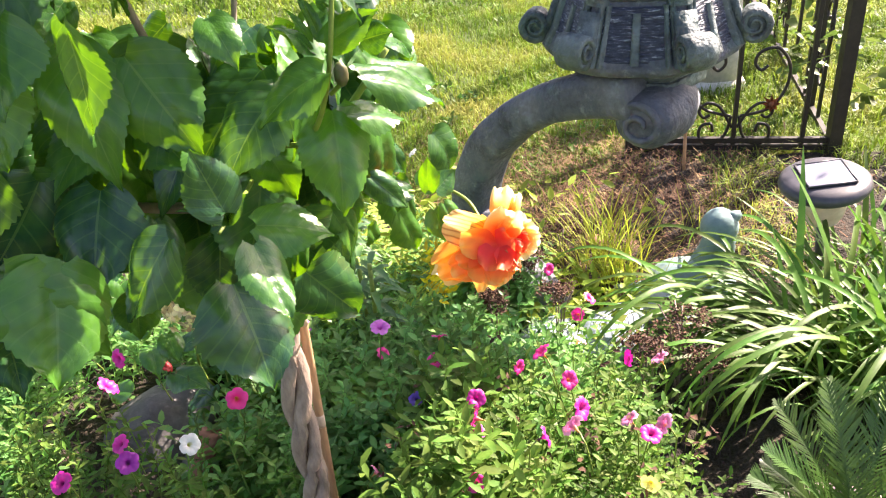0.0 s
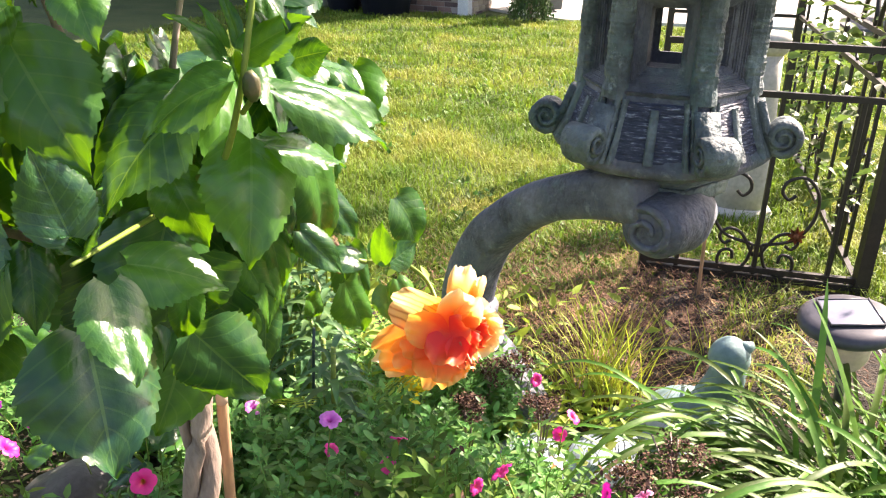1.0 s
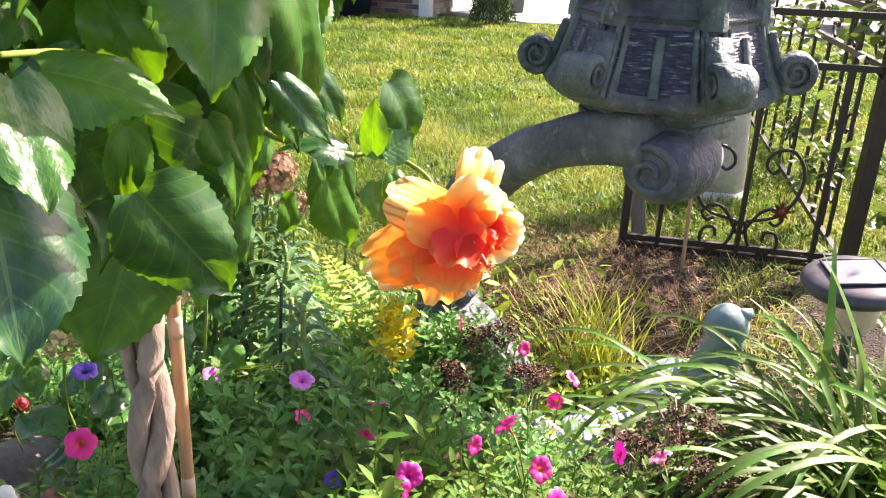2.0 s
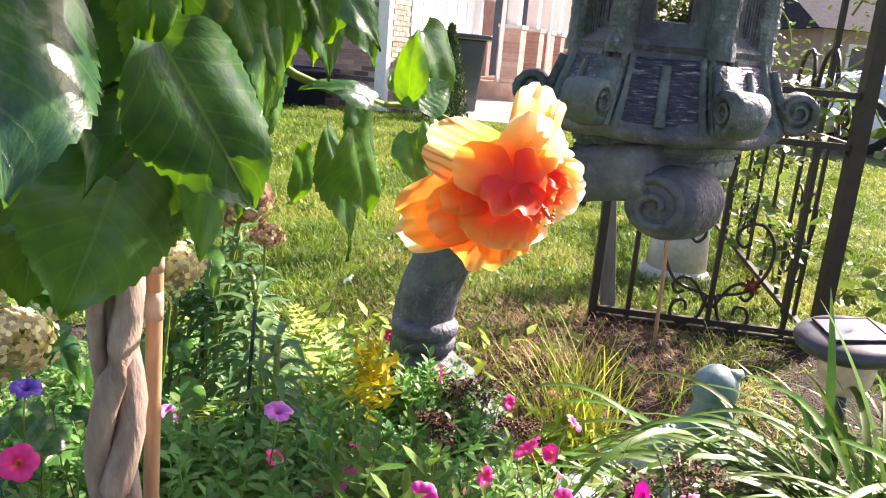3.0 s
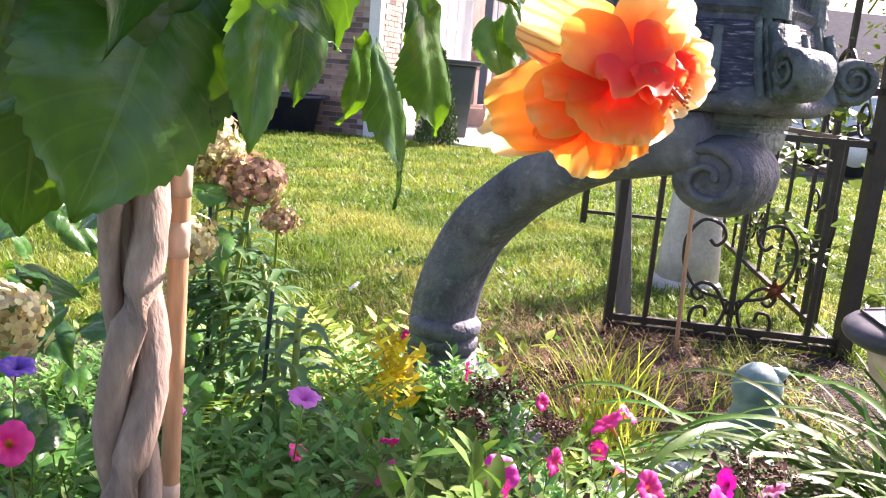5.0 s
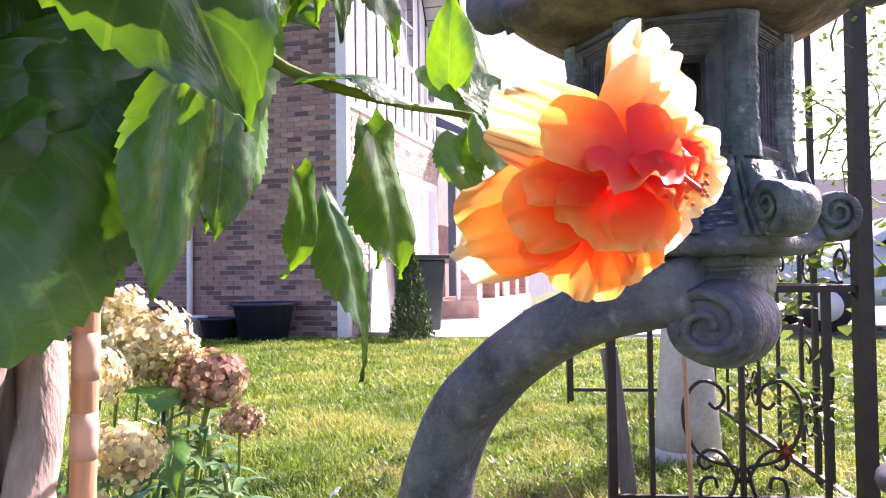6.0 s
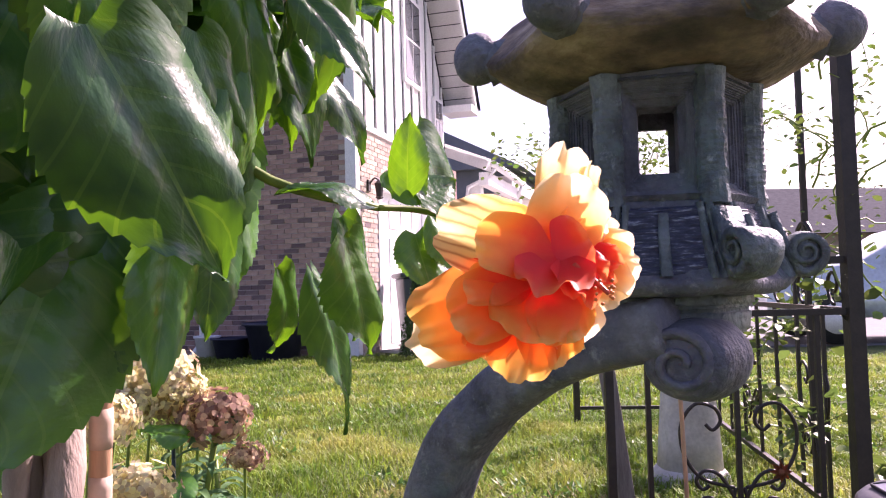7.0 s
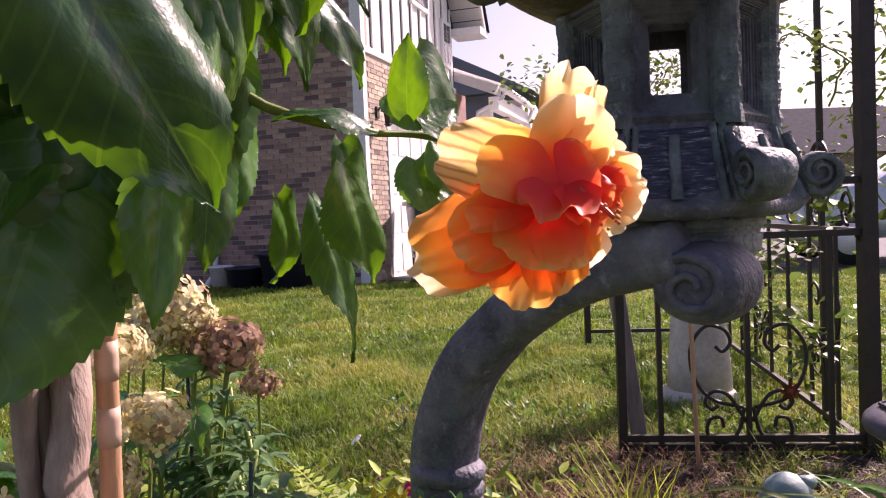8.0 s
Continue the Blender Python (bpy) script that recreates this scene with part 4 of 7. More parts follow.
# side panel that runs back from the tall post
for i in range(1, 9):
    q = PB + AY * (DEPTH * i / 9)
    apart("bar", bar(up(q, 0.26), up(q, 0.83 if i % 2 else 0.97), 0.0055), label="slim iron bar")
for d in (0.36, 1.10, 1.82):
    motif(up(PB + AY * d, 0.45), AY, 0.9)
for d in (0.14, 0.41, 0.68, 0.95):
    apart("scroll", curl(up(PB + AY * d, 0.90), AY, 0.055, -math.pi / 2, 1.1), label="bent iron scroll", smooth=True)
for f in (0.25, 0.75):
    q = PB + AY * (0.25 + 0.5 * f)
    bm = bmesh.new()
    tube(bm, [up(q + AY * 0.10 * math.cos(a), 0.97 + 0.13 * math.sin(a)) for a in [math.pi * k / 12 for k in range(13)]], 0.008, 6)
    apart("hoop", bm, label="round-topped iron hoop", smooth=True)
bm = bmesh.new()
tube(bm, [up(PB.lerp(PC, k / 16), 2.35 + 0.0) for k in range(17)], 0.012, 6)
apart("rail", bm, label="top rail")

# vine on the arbour
vine = tagged(new("climbing_vine"), "leafy light green climbing vine on the iron arbour", "vine")
vine.location = up(PB + AY * 0.4, gz(PB.x, PB.y))


def leafcloud(name, centres, size, material, parent=None, label="", wid=0.45, droop=0.3, kind=""):
    """Small pointed leaves, one per centre: two triangles each side of a fold."""
    v, f = [], []
    for c in centres:
        a, e = rng.uniform(0, 2 * math.pi), rng.uniform(-0.5, 0.9) - droop
        l = size * rng.uniform(0.6, 1.4)
        d = np.array([math.cos(a) * math.cos(e), math.sin(a) * math.cos(e), math.sin(e)])
        s = np.cross(d, [0, 0, 1])
        s = s / (np.linalg.norm(s) + 1e-6)
        t = rng.uniform(-0.9, 0.9)
        n = np.cross(s, d)
        s = s * math.cos(t) + n * math.sin(t)
        n = np.cross(s, d)
        k = len(v)
        c = np.asarray(c, float)
        w = wid * l * 0.5
        v += [c, c + d * l * 0.28 + s * w * 0.9 + n * w * 0.3, c + d * l * 0.62 + s * w * 0.75 + n * w * 0.25, c + d * l, c + d * l * 0.62 - s * w * 0.75 + n * w * 0.25, c + d * l * 0.28 - s * w * 0.9 + n * w * 0.3, c + d * l * 0.45]
        f += [(k, k + 1, k + 6), (k + 1, k + 2, k + 6), (k + 2, k + 3, k + 6), (k + 3, k + 4, k + 6), (k + 4, k + 5, k + 6), (k + 5, k, k + 6)]
    ob = pydata(name, v, f, material, parent, label, True)
    if kind:
        ob["kind"] = kind
    return ob


def vine_parts():
    bm = bmesh.new()
    places = []
    starts = [(0.1, 0.3), (0.5, 0.3), (1.0, 0.3), (1.5, 0.3), (0.3, 0.9), (0.8, 1.0), (1.3, 1.1), (0.15, 1.5), (0.6, 1.7), (1.1, 1.6), (0.9, 0.6), (1.7, 0.6)]
    starts += [(0.05, 1.0), (0.2, 1.05), (0.0, 1.15), (0.3, 1.2), (0.1, 1.3), (0.45, 1.25), (0.02, 0.85), (0.6, 0.95)]
    for i, (d, z) in enumerate(starts):
        p = up(PB + AY * d + AX * rng.uniform(-0.03, 0.1), z)
        pts = [p.copy()]
        h = Vector((rng.uniform(-0.1, 0.3), rng.uniform(-0.3, 0.3), 1)).normalized()
        for k in range(16):
            h = (h + Vector(rng.normal(0, 0.33, 3)) + Vector((0.02, 0, 0.02))).normalized()
            p = p + h * 0.045
            pts.append(p.copy())
            for _ in range(5 if z < 0.8 else 2):
                places.append(p + Vector(rng.normal(0, 0.03, 3)))
        tube(bm, pts, lambda t: 0.004 - 0.0025 * t, 5)
    for a, b in (((0.95, 4.2, 1.2), (0.80, 3.4, 1.52)), ((1.0, 4.2, 1.25), (0.92, 3.4, 1.45)), ((0.8, 4.3, 1.2), (0.42, 3.4, 1.45)), ((0.7, 4.3, 1.2), (0.30, 3.4, 1.40)), ((0.9, 4.2, 1.2), (0.85, 3.4, 1.40))):
        a, b = Vector(a), Vector(b)
        pts = [a.lerp(b, k / 12) + Vector((0, 0, 0.12 * math.sin(math.pi * k / 12))) + Vector(rng.normal(0, 0.012, 3)) for k in range(13)]
        tube(bm, pts, lambda t: 0.005 - 0.003 * t, 5)
        for p in pts[4:]:
            for _ in range(7):
                places.append(p + Vector(rng.normal(0, 0.05, 3)))
    st = part("stem", bm, M_TWIG, vine)
    st.matrix_parent_inverse = Matrix.Translation(-vine.location)
    for k in range(130):
        places.append(up(PB + AY * rng.uniform(0, 1.9) + AX * rng.normal(0.02, 0.07), rng.normal(0.90, 0.14)))
    low = [p for p in places if p[2] < 1.0]
    high = [p for p in places if p[2] >= 1.0]
    high += [p + Vector(rng.normal(0, 0.03, 3)) for p in high]
    for name, group, size, wid in (("foliage", low, 0.045, 0.78), ("upper_foliage", high, 0.026, 0.62)):
        lf = leafcloud(name, group, size, M_VINE, vine, "", wid, kind="stuff")
        lf.matrix_parent_inverse = Matrix.Translation(-vine.location)


vine_parts()


def own(parent, ob):
    """Puts a mesh made in world places under its thing."""
    ob.parent = parent
    ob.matrix_parent_inverse = Matrix.Translation(-parent.location)
    return ob


def spot(name, x, y, label, category, group="", z=None):
    return thing(name, (x, y, gz(x, y) if z is None else z), label, category, group)


# ---------------------------------------------------------------- pedestal, boards, stakes
def build_pedestal():
    t = spot("stone_pedestal", 0.93, 3.26, "pale concrete pedestal standing on the lawn by the arbour", "pedestal")
    for name, prof in (("plinth", [(0.128, 0.0), (0.135, 0.008), (0.134, 0.030), (0.120, 0.050), (0.108, 0.060)]), ("shaft", [(0.112, 0.055), (0.105, 0.16), (0.090, 0.34), (0.080, 0.50), (0.074, 0.645)]), ("capital", [(0.074, 0.64), (0.088, 0.66), (0.092, 0.70), (0.084, 0.72)])):
        pedestal_part(t, name, prof)


def pedestal_part(t, name, prof):
    bm = bmesh.new()
    rings = []
    for r, z in prof:
        rings.append([bm.verts.new((r * math.copysign(abs(math.cos(a)) ** 0.7, math.cos(a)), r * math.copysign(abs(math.sin(a)) ** 0.7, math.sin(a)), z)) for a in [2 * math.pi * i / 24 + 0.3 for i in range(24)]])
    for a, b in zip(rings, rings[1:]):
        for i in range(24):
            bm.faces.new((a[i], a[(i + 1) % 24], b[(i + 1) % 24], b[i]))
    bm.faces.new(list(reversed(rings[0])))
    bm.faces.new(rings[-1])
    bm.normal_update()
    rough_up(bm, 0.004, 12)
    part(name, bm, M_CONC, t)


build_pedestal()


def stick(name, p, q, r, material, label, category, sides=6):
    bm = bmesh.new()
    p, q = Vector(p), Vector(q)
    t = thing(name, p, label, category)
    pts = [p.lerp(q, i / 8) + Vector((noise.noise((i * 0.7, p.x * 9, 0)), noise.noise((i * 0.7, p.y * 9, 5)), 0)) * 0.003 for i in range(9)]
    tube(bm, pts, r, sides)
    ob = part("shaft", bm, material, t)
    ob.matrix_parent_inverse = Matrix.Translation(-p)
    return t


def build_board():
    t = spot("wooden_stake", 0.535, 2.60, "grey weathered flat wooden stake beside the arbour post", "stake")
    bm = bmesh.new()
    box(bm, (0, 0, 0.22), (0.045, 0.016, 0.50), 0.003, Matrix.Rotation(radians(-7), 4, "Y"))
    bmesh.ops.subdivide_edges(bm, edges=bm.edges[:], cuts=1)
    rough_up(bm, 0.002, 20)
    part("board", bm, M_GREYWOOD, t)


build_board()
stick("cane_stake", (0.655, 2.37, 0.19), (0.635, 2.38, 0.98), 0.006, M_BAMBOO, "thin tan cane stake in the bed", "stake")


# ---------------------------------------------------------------- solar path light
def build_solar(x, y, z, tilt):
    t = spot("solar_path_light", x, y, "round grey solar path light leaning in the strap leaves", "solar light")
    rot = Matrix.Translation((0, 0, z - t.location.z)) @ Euler((radians(tilt[0]), radians(tilt[1]), 0)).to_matrix().to_4x4()

    def add(name, bm, material, label="", parent=None):
        bmesh.ops.transform(bm, matrix=rot, verts=bm.verts[:])
        return part(name, bm, material, parent or t, label)
    bm = bmesh.new()
    lathe(bm, [(0.060, -0.026), (0.084, -0.023), (0.094, -0.015), (0.097, -0.007), (0.095, 0.001), (0.087, 0.008), (0.072, 0.012), (0.02, 0.0135)], 40)
    add("cap", bm, M_PLASTIC, "grey-violet plastic cap")
    bm = bmesh.new()
    box(bm, (0.0, 0.0, 0.0150), (0.098, 0.098, 0.004), 0.001)
    add("solar_panel", bm, M_PV, "pale square solar cell")
    bm = bmesh.new()
    for sx, sy, w, d in ((0.05, 0, 0.003, 0.104), (-0.05, 0, 0.003, 0.104), (0, 0.05, 0.104, 0.003), (0, -0.05, 0.104, 0.003)):
        box(bm, (sx, sy, 0.0160), (w, d, 0.005))
    add("panel_frame", bm, M_PVLINE, "black line round the cell")
    bm = bmesh.new()
    n = 36
    rings = []
    for r, zz in ((0.046, -0.030), (0.050, -0.05), (0.044, -0.085), (0.034, -0.105)):
        rings.append([bm.verts.new(((r + 0.0018 * (i % 2)) * math.cos(2 * math.pi * i / n), (r + 0.0018 * (i % 2)) * math.sin(2 * math.pi * i / n), zz)) for i in range(n)])
    for a, b in zip(rings, rings[1:]):
        for i in range(n):
            bm.faces.new((a[i], b[i], b[(i + 1) % n], a[(i + 1) % n]))
    bm.faces.new(rings[-1])
    add("lens", bm, M_GLASSRIB, "ribbed clear lens")
    bm = bmesh.new()
    tube(bm, [(0, 0, -0.10), (0, 0, -0.2), (0, 0, -(z - t.location.z) / math.cos(radians(tilt[0])) - 0.02)], 0.010, 10)
    add("stake", bm, M_PLASTIC)


build_solar(0.80, 1.615, 0.560, (4, -6))


# ---------------------------------------------------------------- figure of a bird
def build_bird():
    x, y = 0.60, 1.70
    bm = bmesh.new()
    # neck and head
    pts = [Vector(p) for p in ((-0.02, 0.0, 0.06), (0.0, 0.0, 0.11), (0.01, 0.0, 0.155), (0.005, 0, 0.19))]
    tube(bm, bez_spline(pts, 4), lambda t: 0.058 - 0.014 * t, 18)
    bmesh.ops.create_uvsphere(bm, u_segments=20, v_segments=14, radius=0.054, matrix=Matrix.Translation((0.006, 0, 0.192)) @ Matrix.Diagonal((1.05, 0.95, 0.92, 1)))
    bmesh.ops.create_cone(bm, cap_ends=True, segments=12, radius1=0.026, radius2=0.008, depth=0.04, matrix=Matrix.Translation((0.045, -0.005, 0.222)) @ Matrix.Rotation(radians(62), 4, "Y"))
    # body low behind the leaves, with a tail to the left
    bmesh.ops.create_uvsphere(bm, u_segments=22, v_segments=14, radius=0.11, matrix=Matrix.Translation((-0.07, -0.02, 0.035)) @ Matrix.Diagonal((1.25, 0.9, 0.58, 1)))
    bmesh.ops.create_cone(bm, cap_ends=True, segments=14, radius1=0.06, radius2=0.012, depth=0.17, matrix=Matrix.Translation((-0.22, -0.05, 0.035)) @ Matrix.Rotation(radians(-82), 4, "Y") @ Matrix.Diagonal((0.5, 1, 1, 1)))
    bm.normal_update()
    rough_up(bm, 0.003, 18)
    bmesh.ops.scale(bm, vec=(0.82, 0.85, 0.95), verts=bm.verts)
    ob = part("bird_figure", bm, M_BIRD)
    ob.location = (x, y, gz(x, y) + 0.01)
    tagged(ob, "blue-green garden bird figure half hidden in strap leaves", "figurine")


build_bird()


def rock(x, y, s, seed, material=M_ROCK, label="grey rounded rock in the bed"):
    bm = bmesh.new()
    bmesh.ops.create_icosphere(bm, subdivisions=3, radius=1, matrix=Matrix.Diagonal((*s, 1)))
    bm.normal_update()
    for v in bm.verts:
        v.co += v.normal * (0.25 * min(s) * noise.noise(v.co * (1.1 / min(s)) + Vector((seed, 0, 0))) + 0.05 * min(s) * noise.noise(v.co * 5 / min(s)))
    ob = part("rock", bm, material)
    ob.location = (x, y, gz(x, y) + s[2] * 0.35)
    ob.rotation_euler = (0, 0, seed)
    return tagged(ob, label, "rock", "rocks in the bed")


rock(-0.66, 1.18, (0.12, 0.10, 0.09), 1.0)
rock(-0.50, 1.06, (0.09, 0.07, 0.06), 2.3)
rock(0.185, 1.46, (0.085, 0.10, 0.06), 3.1, M_BLUESTONE, "blue-grey rock at the lantern foot")
rock(0.33, 1.50, (0.12, 0.07, 0.06), 4.2, M_BLUESTONE, "blue-grey rock at the lantern foot")
rock(0.46, 1.62, (0.10, 0.06, 0.05), 5.2, M_BLUESTONE, "blue-grey rock at the lantern foot")
rock(0.33, 1.93, (0.05, 0.035, 0.035), 6.0, M_TERRA, "small reddish rock on the dry clippings")


def build_pot(x, y, r, h, material, label, z=None):
    t = spot("flower_pot", x, y, label, "plant pot", z=z)
    bm = bmesh.new()
    lathe(bm, [(r * 0.7, 0), (r * 0.95, h * 0.9), (r * 1.05, h * 0.9), (r * 1.06, h), (r * 0.95, h), (r * 0.9, h * 0.88), (r * 0.1, h * 0.86)], 28)
    part("pot_wall", bm, material, t)
    bm = bmesh.new()
    lathe(bm, [(r * 0.9, h * 0.86), (r * 0.5, h * 0.89), (r * 0.05, h * 0.9)], 16)
    bm.normal_update()
    rough_up(bm, 0.01, 30)
    part("potting_soil", bm, M_MULCH, t)


build_pot(0.575, 0.735, 0.125, 0.205, M_POT, "pinkish grey stone pot holding the sago palm")
stick("terracotta_spike", (-0.52, 0.93, 0.20), (-0.44, 0.99, 0.42), 0.022, M_TERRA, "terracotta watering spike stuck in the soil", "spike", 12)

# ---------------------------------------------------------------- hibiscus
TR = Vector((-0.182, 0.762, 0.0))
hib = tagged(new("hibiscus_shrub"), "braided-trunk hibiscus with glossy toothed leaves and an orange double bloom", "shrub")
hib.location = (TR.x, TR.y, gz(TR.x, TR.y))
for k in range(3):
    bm = bmesh.new()
    pts = []
    for i in range(37):
        z = 0.20 + 0.80 * i / 36
        a = 2 * math.pi * (k / 3 + z * 3.7 + 0.05 * math.sin(z * 11 + k))
        r = 0.0122 * (1 + 0.22 * math.sin(z * 17 + 2.1 * k))
        pts.append(Vector((TR.x + r * math.cos(a), TR.y + r * math.sin(a), z)))
    tube(bm, pts, lambda t: ((0.0116, 0.0108, 0.0086)[k] + 0.0014 * math.sin(9 * t + k * 2)) * (1 - 0.12 * t), 12)
    bm.normal_update()
    rough_up(bm, 0.0018, 40, k)
    own(hib, part("braided_stem", bm, M_BARK, label="smooth grey-brown braided stem"))


def branch(pts, r0, r1, material=M_BARK):
    bm = bmesh.new()
    tube(bm, bez_spline(pts, 5), lambda t: r0 + (r1 - r0) * t, 8)
    return own(hib, part("branch", bm, material))


CROWN = Vector((TR.x, TR.y, 0.985))
NODE = Vector((0.004, 0.815, 0.968))
FC = Vector((0.104, 0.752, 0.932))
branch([CROWN, (-0.15, 0.72, 1.05), (-0.125, 0.62, 1.075), (-0.115, 0.51, 1.088)], 0.0038, 0.0015, M_TWIG)
branch([CROWN, (-0.13, 0.70, 1.08), (-0.06, 0.62, 1.12), (-0.022, 0.585, 1.19), (-0.005, 0.60, 1.30)], 0.0038, 0.0018, M_TWIG)
branch([CROWN, (-0.22, 0.74, 1.10), (-0.24, 0.72, 1.22), (-0.26, 0.68, 1.36)], 0.006, 0.003)
branch([CROWN, (-0.13, 0.78, 1.03), (-0.06, 0.80, 0.985), NODE], 0.005, 0.0024, M_TWIG)
branch([NODE, (0.03, 0.83, 0.967), (0.065, 0.815, 0.955), (0.085, 0.785, 0.938), FC], 0.0022, 0.0021, M_TWIG)
branch([CROWN, (-0.28, 0.70, 1.02), (-0.36, 0.66, 1.06)], 0.008, 0.004)
branch([CROWN, (-0.10, 0.72, 1.06), (-0.05, 0.74, 1.10), (0.0, 0.76, 1.16)], 0.006, 0.003, M_TWIG)


def leaf_mesh(name, seed, slim=1.0, curl_amt=0.25):
    """A unit leaf: base at the origin, tip at y = 1; heart-shaped, saw-toothed, quilted between its veins, folded along the midrib."""
    n, m, per = 56, 5, 4
    v, f, uv = [], [], []
    rr = random.Random(seed)
    tw, ph, wave = rr.uniform(-0.16, 0.16), rr.uniform(0, 6), rr.uniform(0.02, 0.045)
    for i in range(n + 1):
        s = i / n
        w = slim * s ** 0.5 * (1 - s) ** 1.08 * (1 - 0.22 * max(0.0, s - 0.72) / 0.28) if 0 < s < 1 else 0.0
        for j in range(-m, m + 1):
            q = j / m
            ww, fwd = w, 0.0
            if abs(j) == m and 0.10 < s < 0.985:
                saw = (i % per) / (per - 1)          # each tooth swells and then drops back
                ww = w * (0.975 + 0.055 * saw) + 0.002 * saw
                fwd = 0.012 * saw
            back = -0.16 * (1 - s / 0.2) * abs(q) * 0.6 if s < 0.2 else 0.0
            x = ww * q
            y = s + fwd + back * (0.4 + 0.6 * abs(q))
            if i == 0:
                x = 0.20 * slim * q * 0.6
            z = 0.50 * abs(x) - 1.85 * x * x - curl_amt * s * s * 0.6 + 0.10 * math.sin(math.pi * s) * curl_amt + wave * math.sin(8 * s + ph + 2.4 * q) * abs(q) + tw * x * s
            z += 0.026 * math.cos(2 * math.pi * 7 * (s - 0.275 * abs(q))) * abs(q) * (1 - abs(q))
            v.append((x, y, z))
            uv.append((0.5 + 0.5 * q, s))
    k = 2 * m + 1
    for i in range(n):
        for j in range(2 * m):
            a = i * k + j
            f.append((a, a + 1, a + k + 1, a + k))
    me = bpy.data.meshes.new(name)
    me.from_pydata(v, [], f)
    lay = me.uv_layers.new(name="UVMap")
    for lp in me.loops:
        lay.data[lp.index].uv = uv[lp.vertex_index]
    for p in me.polygons:
        p.use_smooth = True
    return me


LEAVES = []
for q in range(6):
    me = leaf_mesh("leaf", 11 + q, (1.0, 0.9, 1.1, 0.85, 1.0, 0.95)[q], (0.2, 0.45, 0.1, 0.6, 0.3, -0.1)[q])
    me.materials.append(M_HLEAF)
    LEAVES.append(me)


def leaf(base, tip, face=(0, -0.7, 0.6), wid=0.72, kind=0):
    """One hibiscus leaf from its base to its tip, its upper side leaning to face."""
    base, tip = Vector(base), Vector(tip)
    d = tip - base
    ob = new("leaf", LEAVES[kind % 6])
    r = frame_from(d, face).to_4x4()
    m = Matrix.Translation(base) @ r @ Matrix.Diagonal((d.length * wid / 0.72, d.length, d.length, 1))
    ob.parent = hib
    ob.matrix_basis = Matrix.Translation(-hib.location) @ m
    return ob


# leaves of the front twigs
leaf((-0.034, 0.625, 1.146), (-0.024, 0.585, 1.059), (0.55, -0.55, 0.60), 0.74, 0)
leaf((-0.093, 0.537, 1.079), (-0.030, 0.560, 1.062), (0.36, -0.40, 0.84), 0.80, 4)
leaf((-0.084, 0.498, 1.082), (-0.055, 0.462, 1.031), (0.55, -0.15, 0.70), 0.74, 5)
leaf((-0.114, 0.510, 1.038), (-0.082, 0.472, 0.952), (0.65, -0.40, 0.50), 0.86, 2)
leaf((-0.020, 0.560, 1.201), (-0.080, 0.540, 1.174), (0.34, -0.36, 0.86), 0.80, 1)
leaf((0.007, 0.575, 1.192), (0.079, 0.640, 1.149), (0.30, -0.45, 0.75), 0.44, 4)
leaf((0.010, 0.600, 1.192), (0.063, 0.660, 1.156), (0.45, -0.30, 0.80), 0.50, 2)
leaf((-0.076, 0.610, 1.169), (-0.129, 0.560, 1.113), (0.05, -0.65, 0.70), 0.78, 1)
leaf((-0.095, 0.485, 1.119), (-0.112, 0.485, 1.174), (0.60, -0.75, 0.20), 0.82, 5)
leaf((-0.013, 0.691, 1.121), (0.002, 0.720, 1.010), (0.72, -0.45, 0.45), 0.58, 1)
leaf((-0.030, 0.660, 1.125), (-0.004, 0.690, 1.030), (0.75, -0.45, 0.45), 0.42, 3)
leaf((-0.079, 0.500, 1.264), (-0.058, 0.480, 1.236), (0.30, -0.70, 0.55), 0.85, 1)
leaf((-0.154, 0.500, 1.090), (-0.206, 0.480, 1.021), (0.00, -0.60, 0.75), 0.66, 0)
leaf((-0.209, 0.620, 1.208), (-0.153, 0.600, 1.118), (0.10, -0.75, 0.55), 0.80, 0)
leaf((-0.110, 0.679, 1.170), (-0.180, 0.612, 1.095), (0, -0.39, 0.95), 0.85, 0)
leaf((-0.243, 0.747, 1.184), (-0.234, 0.665, 1.085), (0, -0.41, 0.85), 0.85, 2)
leaf((-0.255, 0.615, 1.218), (-0.217, 0.550, 1.122), (0.1, -0.44, 0.80), 0.7, 3)
leaf((-0.255, 0.594, 1.092), (-0.262, 0.530, 1.010), (0, -0.44, 0.80), 0.85, 0)
leaf((-0.035, 0.780, 1.053), (0.009, 0.800, 1.002), (0.3, -0.60, 0.70), 0.62, 1)
leaf((0.026, 0.860, 1.024), (0.059, 0.880, 0.960), (0.3, -0.60, 0.70), 0.85, 3)
leaf((-0.016, 0.800, 0.950), (-0.001, 0.830, 0.876), (0.7, -0.60, 0.30), 0.55, 2)
# leaves round the bud
leaf((-0.035, 0.590, 1.211), (-0.047, 0.560, 1.245), (-0.2, -0.6, 0.7), 0.5, 1)
leaf((-0.037, 0.600, 1.216), (-0.044, 0.590, 1.244), (0.5, -0.6, 0.3), 0.42, 3)
leaf((-0.025, 0.605, 1.211), (0.021, 0.600, 1.239), (0.2, -0.7, 0.6), 0.6, 0)
leaf((-0.002, 0.640, 1.203), (0.028, 0.630, 1.212), (-0.3, -0.8, 0.4), 0.8, 2)
leaf((0.010, 0.650, 1.198), (0.042, 0.700, 1.178), (0.4, -0.2, 0.9), 0.6, 1)
leaf((-0.020, 0.620, 1.143), (0.030, 0.680, 1.122), (0.4, -0.3, 0.85), 0.55, 4)
